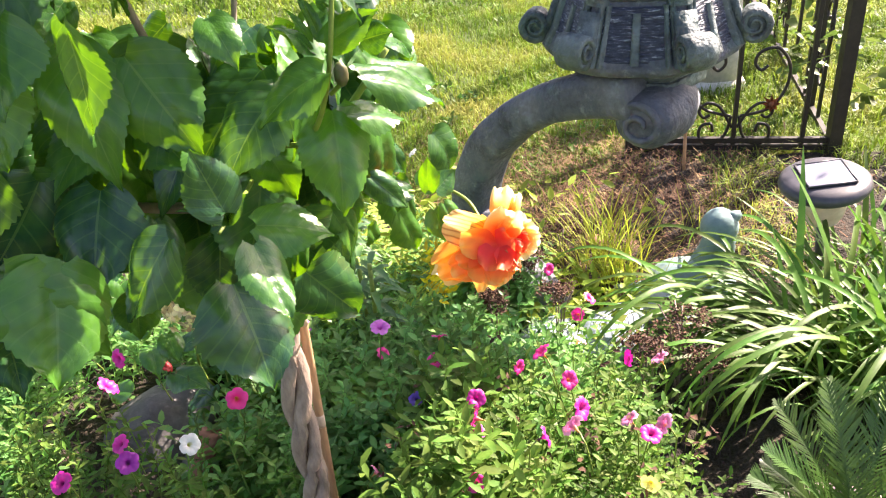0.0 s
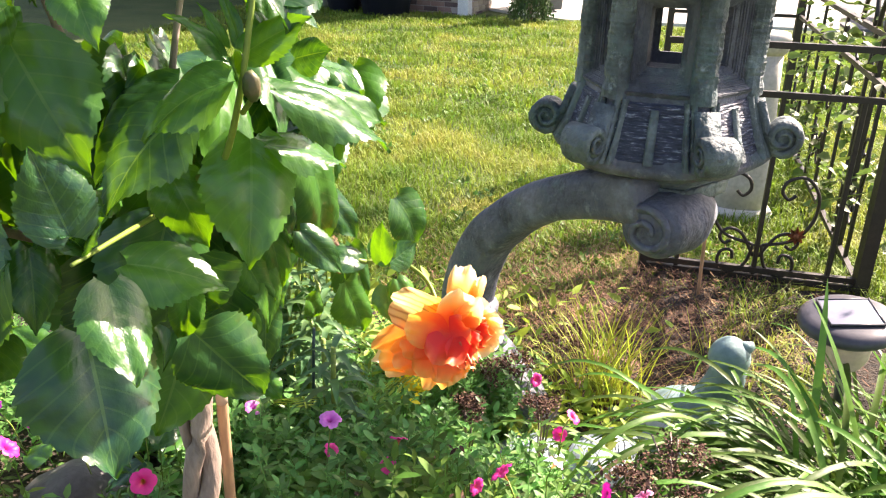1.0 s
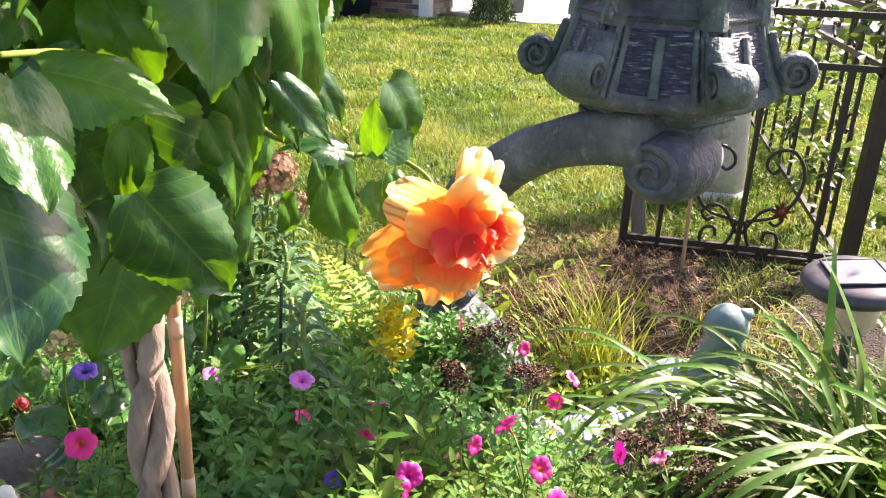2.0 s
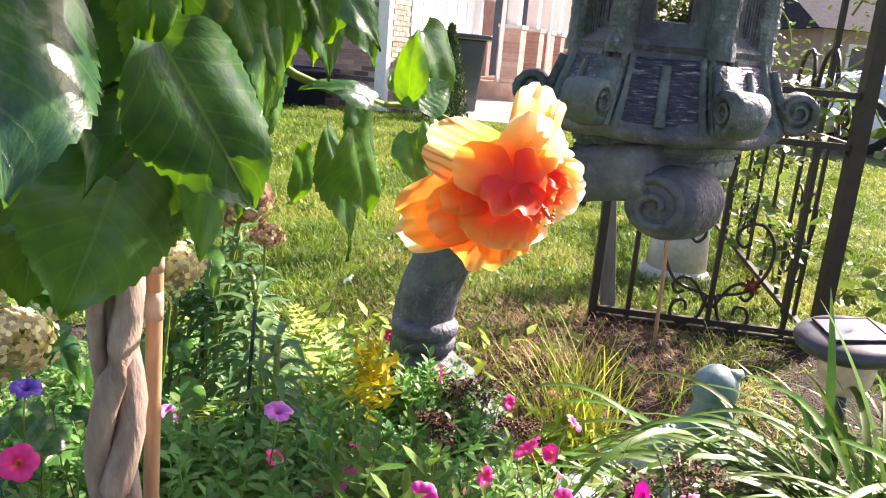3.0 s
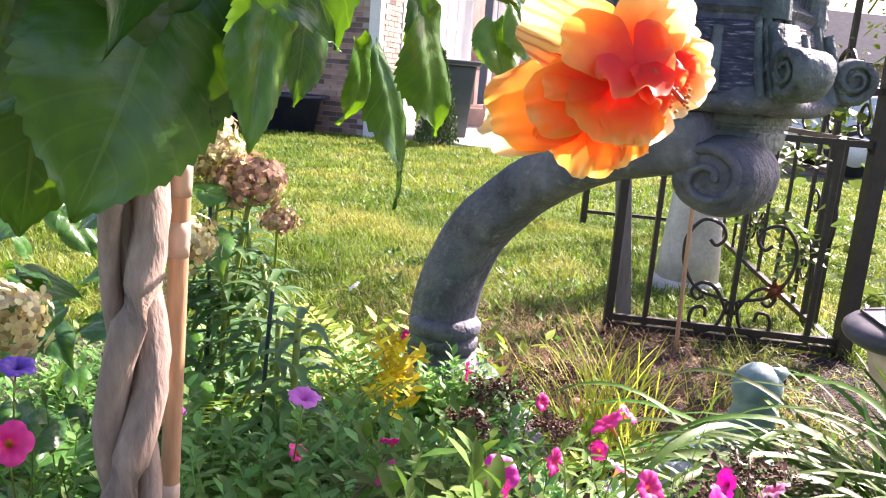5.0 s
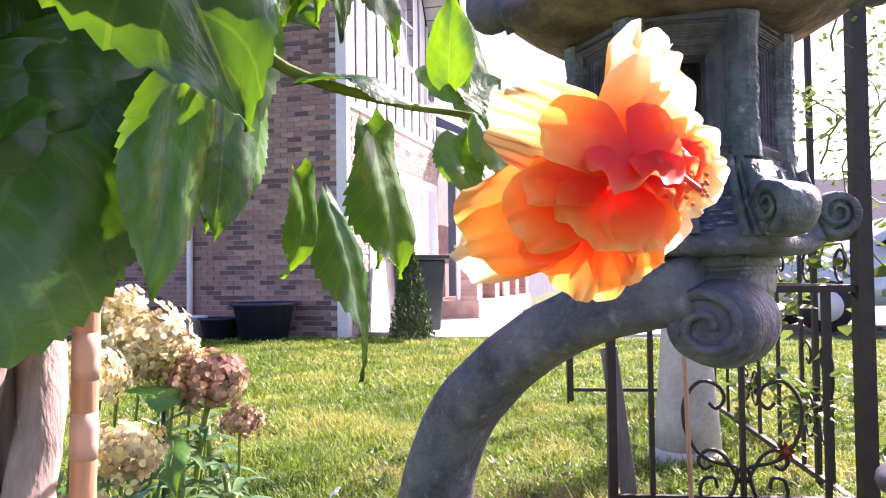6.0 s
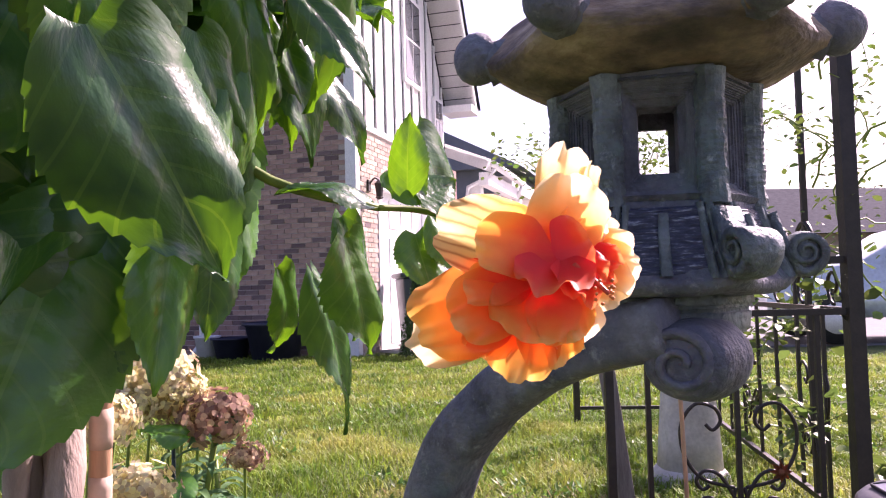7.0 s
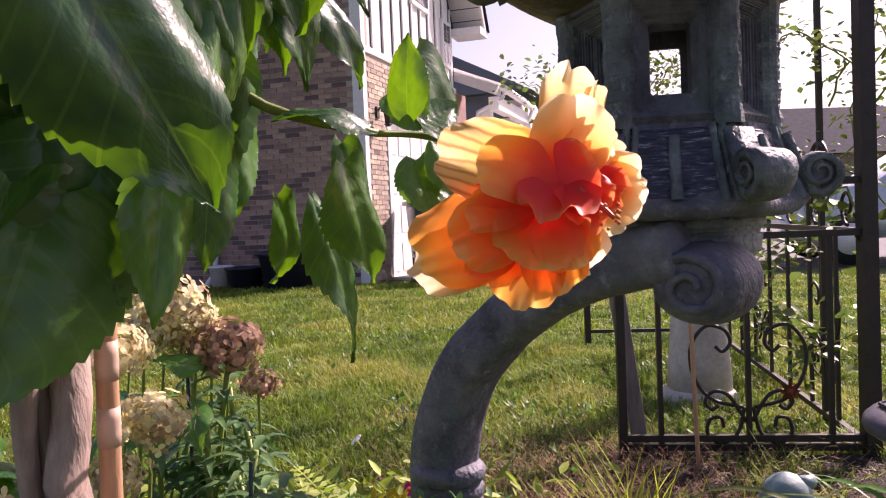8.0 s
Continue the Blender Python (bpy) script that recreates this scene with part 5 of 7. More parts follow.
leaf((-0.031, 0.610, 1.217), (-0.044, 0.620, 1.251), (-0.4, -0.7, 0.3), 0.4, 5)
# the long leaf with the sunlit edge, the dark heart-shaped leaf before the trunk, and their neighbours
leaf((-0.072, 0.578, 1.006), (-0.037, 0.625, 0.921), (0.60, -0.78, 0.14), 0.60, 2)
leaf((-0.141, 0.700, 0.934), (-0.166, 0.665, 0.833), (0.60, -0.78, 0.18), 0.92, 0)
leaf((-0.072, 0.600, 1.061), (-0.087, 0.620, 0.982), (0.60, -0.78, 0.18), 0.90, 1)
leaf((-0.053, 0.680, 1.036), (-0.043, 0.670, 0.955), (0.75, -0.60, 0.10), 0.38, 4)
leaf((-0.061, 0.660, 1.030), (-0.046, 0.680, 0.975), (0.55, -0.75, 0.10), 0.50, 0)
leaf((-0.057, 0.925, 0.928), (-0.017, 0.946, 0.808), (0.80, -0.50, 0.25), 0.34, 4)
leaf((-0.024, 0.860, 0.968), (-0.006, 0.860, 0.885), (0.60, -0.75, 0.15), 0.40, 1)
leaf((-0.056, 0.800, 0.932), (-0.051, 0.840, 0.872), (0.75, -0.60, 0.15), 0.46, 3)
leaf((-0.071, 0.720, 0.955), (-0.075, 0.720, 0.893), (0.62, -0.78, 0.10), 0.55, 2)
leaf((-0.085, 0.705, 0.955), (-0.097, 0.700, 0.870), (0.62, -0.78, 0.10), 0.45, 5)
leaf((-0.019, 0.680, 1.053), (0.018, 0.687, 1.011), (0.10, -0.75, 0.60), 0.50, 4)
leaf((-0.048, 0.720, 1.051), (-0.026, 0.739, 0.994), (0.55, -0.75, 0.30), 0.48, 1)
leaf((-0.080, 0.590, 1.040), (-0.084, 0.592, 0.975), (0.62, -0.76, 0.15), 0.50, 3)
leaf((-0.002, 0.811, 0.969), (-0.044, 0.785, 0.990), (-0.30, -0.55, 0.75), 0.72, 3)
leaf((0.023, 0.800, 0.977), (0.025, 0.790, 1.022), (-0.2, -0.95, 0.10), 0.55, 0)
leaf((0.012, 0.810, 0.977), (0.036, 0.820, 0.992), (0.1, -0.8, 0.50), 1.0, 2)
leaf((0.030, 0.808, 0.972), (0.052, 0.835, 0.985), (0.3, -0.8, 0.45), 0.9, 5)
leaf((0.039, 0.800, 0.958), (0.062, 0.792, 0.916), (0.5, -0.80, 0.20), 0.55, 4)
leaf((0.027, 0.800, 0.950), (0.037, 0.790, 0.912), (0.45, -0.88, 0.10), 0.85, 5)
leaf((-0.040, 0.735, 1.058), (-0.018, 0.742, 0.986), (0.6, -0.75, 0.1), 0.50, 4)
leaf((-0.052, 0.676, 1.075), (-0.030, 0.680, 0.990), (0.7, -0.7, 0.1), 0.42, 1)
leaf((-0.135, 0.721, 0.979), (-0.100, 0.744, 0.905), (0.62, -0.76, 0.15), 0.8, 3)
leaf((-0.190, 0.690, 0.985), (-0.215, 0.670, 0.875), (0.60, -0.78, 0.18), 0.90, 2)
for b, e in (((-0.245, 0.75, 0.985), (-0.250, 0.74, 0.880)), ((-0.262, 0.77, 0.930), (-0.272, 0.76, 0.822)), ((-0.228, 0.76, 0.925), (-0.236, 0.75, 0.800)), ((-0.295, 0.80, 0.955), (-0.300, 0.79, 0.835)), ((-0.215, 0.78, 0.960), (-0.210, 0.77, 0.845)), ((-0.285, 0.76, 1.020), (-0.292, 0.74, 0.915))):
    leaf(b, e, (0.60, -0.78, 0.18), 0.88, 4)
# leaves added close behind them on the sunny side, to keep them shaded
for e in (0.030, 0.052, 0.075):
    o = Vector((0.576, 0.537, 0.616)) * e
    leaf(Vector((-0.141, 0.700, 0.940)) + o, Vector((-0.170, 0.668, 0.838)) + o, (0.60, -0.78, 0.18), 0.95, 1)
    leaf(Vector((-0.190, 0.690, 0.985)) + o, Vector((-0.215, 0.670, 0.880)) + o, (0.60, -0.78, 0.18), 0.90, 3)
leaf((-0.175, 0.640, 1.010), (-0.190, 0.630, 0.925), (0.60, -0.78, 0.18), 0.85, 1)
hr = random.Random(5)
# high leaves above view on the sunny side, added with a branch for shade
branch([CROWN, (-0.17, 0.78, 1.15), (-0.14, 0.80, 1.30), (-0.10, 0.80, 1.42)], 0.004, 0.002)
for k in range(90):
    b = Vector((hr.uniform(-0.36, -0.02), hr.uniform(0.60, 0.94), hr.uniform(1.38, 1.54)))
    leaf(b, b + Vector((hr.uniform(-0.06, 0.06), hr.uniform(-0.07, 0.05), hr.uniform(-0.08, -0.03))), (hr.uniform(0.3, 0.7), hr.uniform(0.1, 0.5), 0.7), hr.uniform(0.7, 0.9), k)
for k in range(22):
    b = Vector((hr.uniform(-0.17, -0.080), hr.uniform(0.74, 0.93), hr.uniform(1.0, 1.14)))
    leaf(b, b + Vector((hr.uniform(-0.02, 0.03), hr.uniform(-0.02, 0.04), hr.uniform(-0.115, -0.075))), (hr.uniform(0.45, 0.75), -0.80, hr.uniform(0.0, 0.30)), hr.uniform(0.5, 0.8), k)
# closed leaf roof above view, added to keep sun off the crown
for k in range(130):
    b = Vector((hr.uniform(-0.58, 0.02), hr.uniform(0.60, 1.06), hr.uniform(1.28, 1.42)))
    leaf(b, b + Vector((hr.uniform(-0.07, 0.07), hr.uniform(-0.07, 0.07), hr.uniform(-0.06, -0.01))), (hr.uniform(-0.1, 0.6), hr.uniform(-0.1, 0.5), 0.8), hr.uniform(0.7, 0.9), k)
# upper leaves spread flat to the sky on the sunny side, as added shade
for k in range(34):
    b = Vector((hr.uniform(-0.22, -0.085), hr.uniform(0.68, 0.86), hr.uniform(1.08, 1.19)))
    leaf(b, b + Vector((hr.uniform(0.01, 0.06), hr.uniform(-0.06, 0.05), hr.uniform(-0.095, -0.05))), (hr.uniform(0.4, 0.8), hr.uniform(0.0, 0.4), 0.6), hr.uniform(0.5, 0.68), k)
# small sunlit leaves at the twig tips
for k in range(9):
    b = Vector((hr.uniform(-0.03, 0.02), hr.uniform(0.59, 0.65), hr.uniform(1.21, 1.29)))
    leaf(b, b + Vector((hr.uniform(-0.03, 0.06), hr.uniform(-0.03, 0.04), hr.uniform(-0.01, 0.045))), (hr.uniform(0.2, 0.6), -0.2, 0.8), hr.uniform(0.5, 0.75), k)


def crown_leaves(n):
    made = 0
    while made < n:
        p = Vector((hr.uniform(-0.62, -0.05), hr.uniform(0.44, 1.0), hr.uniform(0.86, 1.45)))
        if p.x > -0.115 - max(0, 1.06 - p.z) * 0.75 and p.z < 1.22:
            continue
        if p.x > -0.27 and p.y < 0.60 and p.z < 1.25:
            continue
        if p.z > 1.16 and p.y > 0.60 and p.x > -0.40:
            continue
        d = Vector((hr.uniform(-0.6, 0.5), hr.uniform(-0.9, 0.2), hr.uniform(-1.1, -0.2))).normalized()
        l = hr.uniform(0.065, 0.115)
        if (p + d * l).z < 0.84 + 0.55 * max(0, -0.20 - (p + d * l).x) or (p + d * l).y < 0.42:
            continue
        f = (hr.uniform(0.35, 0.8), -0.75, hr.uniform(0.0, 0.4)) if p.z < 1.12 else (hr.uniform(-0.5, 0.5), -0.6, hr.uniform(0.2, 1.0))
        leaf(p, p + d * l, f, hr.uniform(0.6, 0.85), hr.randrange(6))
        made += 1


# more leaves added towards the sun, to shade the lower left ones
for k in range(40):
    b = Vector((hr.uniform(-0.10, -0.02), hr.uniform(0.80, 0.92), hr.uniform(1.10, 1.18)))
    leaf(b, b + Vector((hr.uniform(-0.05, 0.05), hr.uniform(-0.08, 0.02), hr.uniform(-0.06, -0.03))), (hr.uniform(-0.2, 0.4), -0.35, 0.9), hr.uniform(0.65, 0.85), k)
crown_leaves(270)


def build_bud(c, d):
    bm = bmesh.new()
    bmesh.ops.create_uvsphere(bm, u_segments=12, v_segments=10, radius=0.0061, matrix=Matrix.Translation(c) @ frame_from(d, (0, -1, 0)).to_4x4() @ Matrix.Diagonal((0.95, 1.75, 0.95, 1)))
    for v in bm.verts:
        v.co += v.normal * 0.0008 * math.sin(40 * math.atan2((v.co - c).x, (v.co - c).y))
    own(hib, part("bud", bm, M_BUD, label="closed green-brown flower bud"))


build_bud(Vector((-0.007, 0.567, 1.197)), (0.1, -0.2, 1))
branch([(-0.022, 0.585, 1.175), (-0.012, 0.575, 1.185), (-0.008, 0.568, 1.19)], 0.002, 0.002, M_TWIG)
for c in ((-0.105, 0.51, 1.10), (0.0, 0.60, 1.30)):
    for k in range(5):
        a = 2 * math.pi * k / 5
        leaf(Vector(c), Vector(c) + Vector((0.022 * math.cos(a), 0.022 * math.sin(a) - 0.01, 0.028)), (0, -0.5, 0.8), 0.55, k)

# the bloom
bloom = new("flower")
bloom.parent = hib
bloom.matrix_parent_inverse = Matrix.Translation(-hib.location)
bloom.location = FC
bloom["label"] = "orange double hibiscus bloom with a red heart"


def petal(tip, wid, material, face=(0.25, -0.95, 0.1), base=FC, ruffle=0.06, cup=0.3, seed=0, roll=0.0, crimp=0.014):
    """One petal from the heart to its rim: a narrow claw that opens into a broad rounded blade with a wavy, crimped edge."""
    base, tip = Vector(base), Vector(tip)
    d = tip - base
    l = d.length
    r = frame_from(d, face)
    n, m = 22, 14
    bm = bmesh.new()
    uvl = bm.loops.layers.uv.new("UVMap")
    rr = random.Random(seed)
    p1, p2, p3, p4 = (rr.uniform(0, 6) for _ in range(4))
    grid, uvs = [], {}
    for i in range(n + 1):
        s = i / n
        row = []
        for j in range(-m, m + 1):
            q = j / m
            # the rim is a rounded arc: rows shorten towards the sides
            rim_s = 0.62 + 0.38 * (1 - abs(q) ** 2.3) ** 0.5
            w = wid * 0.5 * (0.16 + 0.84 * math.sin(math.pi * 0.5 * min(1.0, s / 0.60)) ** 1.15)
            th = q * 1.5
            edge = (s ** 3) * (1 + crimp * math.sin(6 * th + p2) + 0.6 * crimp * math.sin(13 * th + p3)) + (1 - s ** 3)
            y = l * s * rim_s * edge
            x = w * q * (1 + 0.5 * crimp * s * s * math.sin(9 * s + p4))
            z = cup * l * 0.34 * (q * q * math.sin(math.pi * 0.8 * s)) - cup * l * 0.20 * math.sin(math.pi * s) + roll * l * s ** 3
            z += 1.35 * ruffle * wid * (0.8 * s * s * math.sin(2.4 * q + p1) + 1.3 * s ** 4 * math.sin(4.2 * th + p2) + 0.5 * s ** 6 * math.sin(9 * th + p3))
            vtx = bm.verts.new(base + r @ Vector((x, y, z)))
            uvs[vtx] = (0.5 + 0.5 * q, s * (0.5 + 0.5 * rim_s))
            row.append(vtx)
        grid.append(row)
    for a, b in zip(grid, grid[1:]):
        for k in range(2 * m):
            f = bm.faces.new((a[k], a[k + 1], b[k + 1], b[k]))
            for lp in f.loops:
                lp[uvl].uv = uvs[lp.vert]
    ob = part("petal", bm, material, bloom)
    ob.matrix_parent_inverse = Matrix.Translation(-FC)
    return ob


IN = FC + Vector((-0.002, -0.010, 0.001))
# outer ring
petal((0.0400, 0.764, 0.9530), 0.046, M_HPETAL_Y, (-0.15, -0.95, 0.25), seed=2, cup=0.35, ruffle=0.05)
petal((0.0780, 0.769, 0.9530), 0.026, M_HPETAL, (-0.1, -0.95, 0.1), seed=22, cup=0.3)
petal((0.1130, 0.766, 0.9950), 0.030, M_HPETAL_P, (0.0, -0.98, 0.1), (0.1080, 0.762, 0.950), 0.12, 0.5, 3)
petal((0.1290, 0.766, 0.9850), 0.014, M_HPETAL_P, (0.2, -0.96, 0.1), (0.1180, 0.762, 0.955), 0.10, 0.5, 33)
petal((0.1160, 0.748, 0.9760), 0.043, M_HPETAL_P, (0.1, -0.93, 0.20), seed=4, cup=0.55, ruffle=0.05)
petal((0.1320, 0.762, 0.9620), 0.028, M_HPETAL_P, (0.35, -0.9, 0.15), seed=24, cup=0.4, ruffle=0.08)
petal((0.1340, 0.757, 0.9440), 0.028, M_HPETAL_P, (0.4, -0.88, 0.1), seed=64, cup=0.4, ruffle=0.08)
RB = Vector((0.121, 0.757, 0.929))
petal((0.1440, 0.768, 0.9460), 0.032, M_HPETAL_P, (0.35, -0.90, 0.0), RB, 0.05, 0.3, 5, crimp=0.010)
petal((0.1510, 0.766, 0.9340), 0.032, M_HPETAL_P, (0.30, -0.93, 0.0), RB, 0.05, 0.3, 25, crimp=0.010)
petal((0.1500, 0.762, 0.9200), 0.034, M_HPETAL_P, (0.35, -0.90, 0.0), RB, 0.05, 0.3, 45, crimp=0.010)
petal((0.1420, 0.758, 0.9080), 0.032, M_HPETAL_P, (0.35, -0.90, -0.1), RB, 0.05, 0.3, 35, crimp=0.010)
petal((0.1390, 0.748, 0.9270), 0.024, M_HPETAL_R, (0.30, -0.92, 0.1), RB, 0.14, 0.5, 55, crimp=0.02)
petal((0.0270, 0.758, 0.8960), 0.052, M_HPETAL, (-0.05, -0.93, 0.30), (0.088, 0.752, 0.915), 0.09, 0.45, 1)
petal((0.0250, 0.766, 0.8850), 0.040, M_HPETAL_P, (-0.2, -0.93, 0.15), (0.080, 0.757, 0.905), 0.09, 0.35, 41)
petal((0.0580, 0.757, 0.8830), 0.036, M_HPETAL, (-0.1, -0.97, 0.0), (0.088, 0.752, 0.915), 0.10, 0.35, 8)
petal((0.0800, 0.753, 0.8660), 0.040, M_HPETAL, (0.0, -0.97, -0.1), (0.092, 0.752, 0.915), 0.09, 0.30, 7)
petal((0.1000, 0.752, 0.8730), 0.036, M_HPETAL, (0.1, -0.96, -0.15), (0.096, 0.752, 0.915), 0.10, 0.30, 9)
petal((0.1170, 0.752, 0.8830), 0.032, M_HPETAL_P, (0.2, -0.95, -0.15), (0.100, 0.752, 0.918), 0.12, 0.35, 26)
petal((0.1240, 0.754, 0.8950), 0.024, M_HPETAL_P, (0.3, -0.93, -0.2), (0.104, 0.752, 0.918), 0.12, 0.35, 6)
# inner petals round the heart
petal((0.0600, 0.735, 0.9420), 0.036, M_HPETAL, (-0.15, -0.95, 0.25), IN, 0.05, 0.35, 10)
petal((0.0540, 0.741, 0.9150), 0.030, M_HPETAL, (0.0, -0.80, 0.60), (0.092, 0.744, 0.920), 0.05, 0.3, 31)
petal((0.0470, 0.741, 0.8990), 0.040, M_HPETAL, (0.0, -0.95, 0.25), (0.090, 0.742, 0.918), 0.06, 0.4, 51)
petal((0.0860, 0.729, 0.8880), 0.048, M_HPETAL, (0.0, -0.95, 0.15), (0.095, 0.742, 0.922), 0.05, 0.45, 14)
petal((0.1060, 0.735, 0.8860), 0.036, M_HPETAL, (0.15, -0.95, 0.0), (0.100, 0.742, 0.920), 0.08, 0.4, 16)
petal((0.0970, 0.716, 0.9130), 0.042, M_HPETAL_R, (0.0, -0.75, 0.65), (0.104, 0.746, 0.936), 0.06, 0.45, 11)
petal((0.1150, 0.722, 0.9080), 0.026, M_HPETAL_R, (0.25, -0.85, 0.45), (0.108, 0.744, 0.932), 0.10, 0.4, 15)
petal((0.1200, 0.738, 0.9420), 0.034, M_HPETAL_R, (0.25, -0.90, 0.30), IN, 0.06, 0.4, 12)
petal((0.1290, 0.738, 0.9200), 0.026, M_HPETAL_R, (0.3, -0.9, 0.1), (0.110, 0.746, 0.928), 0.10, 0.4, 13)
bm = bmesh.new()
tube(bm, bez_spline([(0.112, 0.738, 0.927), (0.120, 0.729, 0.919), (0.126, 0.722, 0.912)], 4), lambda t: 0.0018 - 0.0006 * t, 8)
own(bloom, part("stamen_column", bm, M_STAMEN)).matrix_parent_inverse = Matrix.Translation(-FC)
bm = bmesh.new()
for k in range(14):
    p = Vector((0.125, 0.722, 0.912)) + Vector((hr.uniform(-0.006, 0.004), hr.uniform(-0.004, 0.004), hr.uniform(-0.006, 0.007)))
    bmesh.ops.create_icosphere(bm, subdivisions=1, radius=0.0011, matrix=Matrix.Translation(p))
own(bloom, part("anthers", bm, M_ANTHER, label="dark red anthers")).matrix_parent_inverse = Matrix.Translation(-FC)
bm = bmesh.new()
bmesh.ops.create_cone(bm, cap_ends=True, segments=10, radius1=0.006, radius2=0.011, depth=0.026, matrix=Matrix.Translation((0.094, 0.772, 0.934)) @ frame_from((0.3, -0.5, -0.2), (0, 0, 1)).to_4x4() @ Matrix.Rotation(radians(-90), 4, "X"))
own(bloom, part("calyx", bm, M_TWIG, label="green calyx")).matrix_parent_inverse = Matrix.Translation(-FC)


def build_cane():
    p0, p1 = Vector((-0.190, 0.835, 0.20)), Vector((-0.157, 0.792, 0.925))
    t = thing("bamboo_cane", p0, "tan bamboo cane tied beside the hibiscus trunk", "stake")
    bm = bmesh.new()
    tube(bm, [p0.lerp(p1, i / 10) for i in range(11)], 0.0066, 14)
    own(t, part("cane", bm, M_BAMBOO))
    for z in (0.61, 0.80, 0.84):
        c = p0.lerp(p1, (z - p0.z) / (p1.z - p0.z))
        bm = bmesh.new()
        d = (p1 - p0).normalized()
        tube(bm, [c - d * 0.012, c - d * 0.004, c + d * 0.004, c + d * 0.012], lambda t: 0.00675 + 0.0003 * math.sin(math.pi * t), 14)
        own(t, part("cane_node", bm, M_TAPE, label="pale ring at a joint"))


build_cane()
bm = bmesh.new()
box(bm, (0, 0, 0), (0.03, 0.002, 0.012), 0.0005, Matrix.Rotation(0.3, 4, "Y"))
ob = part("plant_tie", bm, M_TAG)
ob.location = (-0.17, 0.792, 0.46)
tagged(ob, "white plastic tie round the trunk", "plant tie")


# ---------------------------------------------------------------- petunias
def sprigs(places, n_leaf, size, wid=0.38):
    """Leafy shoots: positions of leaves up thin stems, as vertex and face lists."""
    v, f = [], []
    for (x, y, z0, h) in places:
        lean = rng.normal(0, 0.35, 2)
        top = np.array([x + lean[0] * h, y + lean[1] * h, z0 + h])
        b = np.array([x, y, z0])
        k = len(v)
        s = np.array([0.0011, 0.0006, 0])
        v += [b - s, b + s, top + s * 0.5, top - s * 0.5]
        f.append((k, k + 1, k + 2, k + 3))
        a = rng.uniform(0, 6.28)
        for i in range(n_leaf):
            t = (i + 0.6) / n_leaf
            p = b + (top - b) * (0.25 + 0.75 * t)
            a += 2.4 + rng.uniform(-0.4, 0.4)
            e = 0.15 + 0.75 * t * t + rng.uniform(-0.45, 0.35)
            l = size * (1.1 - 0.5 * t) * rng.uniform(0.7, 1.3)
            d = np.array([math.cos(a) * math.cos(e), math.sin(a) * math.cos(e), math.sin(e)])
            sd = np.array([-math.sin(a), math.cos(a), 0])
            nn = np.cross(d, sd)
            w = wid * l * 0.5
            k = len(v)
            v += [p, p + d * l * 0.4 + sd * w + nn * w * 0.25, p + d * l * 0.45, p + d * l * 0.4 - sd * w + nn * w * 0.25, p + d * l * 0.78 + sd * w * 0.7 - nn * l * 0.03, p + d * l * 0.78 - sd * w * 0.7 - nn * l * 0.03, p + d * l - nn * l * 0.1]
            f += [(k, k + 2, k + 1), (k, k + 3, k + 2), (k + 1, k + 2, k + 6, k + 4), (k + 3, k + 5, k + 6, k + 2)]
    return v, f


def flower_mesh(name, seed, material):
    """A petunia: five joined lobes round a funnel."""
    rr = random.Random(seed)
    n, rings = 30, [(0.03, -0.75), (0.10, -0.45), (0.24, -0.12), (0.55, 0.03), (0.85, 0.06), (1.0, 0.0)]
    v, f, uv = [], [], []
    ph = rr.uniform(0, 6)
    for i, (r, z) in enumerate(rings):
        for k in range(n):
            a = 2 * math.pi * k / n
            lob = 1 - 0.16 * (1 - abs(math.cos(2.5 * a)) ** 0.5) * (r ** 2)
            ruff = 0.07 * r * r * math.sin(10 * a + ph) + 0.05 * r * r * math.sin(3 * a + ph * 2)
            v.append((r * lob * math.cos(a), r * lob * math.sin(a), z + ruff - 0.05 * (r ** 2) * abs(math.cos(2.5 * a))))
            uv.append((k / n, r))
    for i in range(len(rings) - 1):
        for k in range(n):
            a, b = i * n + k, i * n + (k + 1) % n
            f.append((a, b, b + n, a + n))
    me = bpy.data.meshes.new(name)
    me.from_pydata(v, [], f)
    lay = me.uv_layers.new(name="UVMap")
    for lp in me.loops:
        lay.data[lp.index].uv = uv[lp.vertex_index]
    for p in me.polygons:
        p.use_smooth = True
    me.materials.append(material)
    return me


FLOWERS = {k: [flower_mesh("corolla", 3 + i, m) for i in range(2)] for k, m in M_PET.items()}


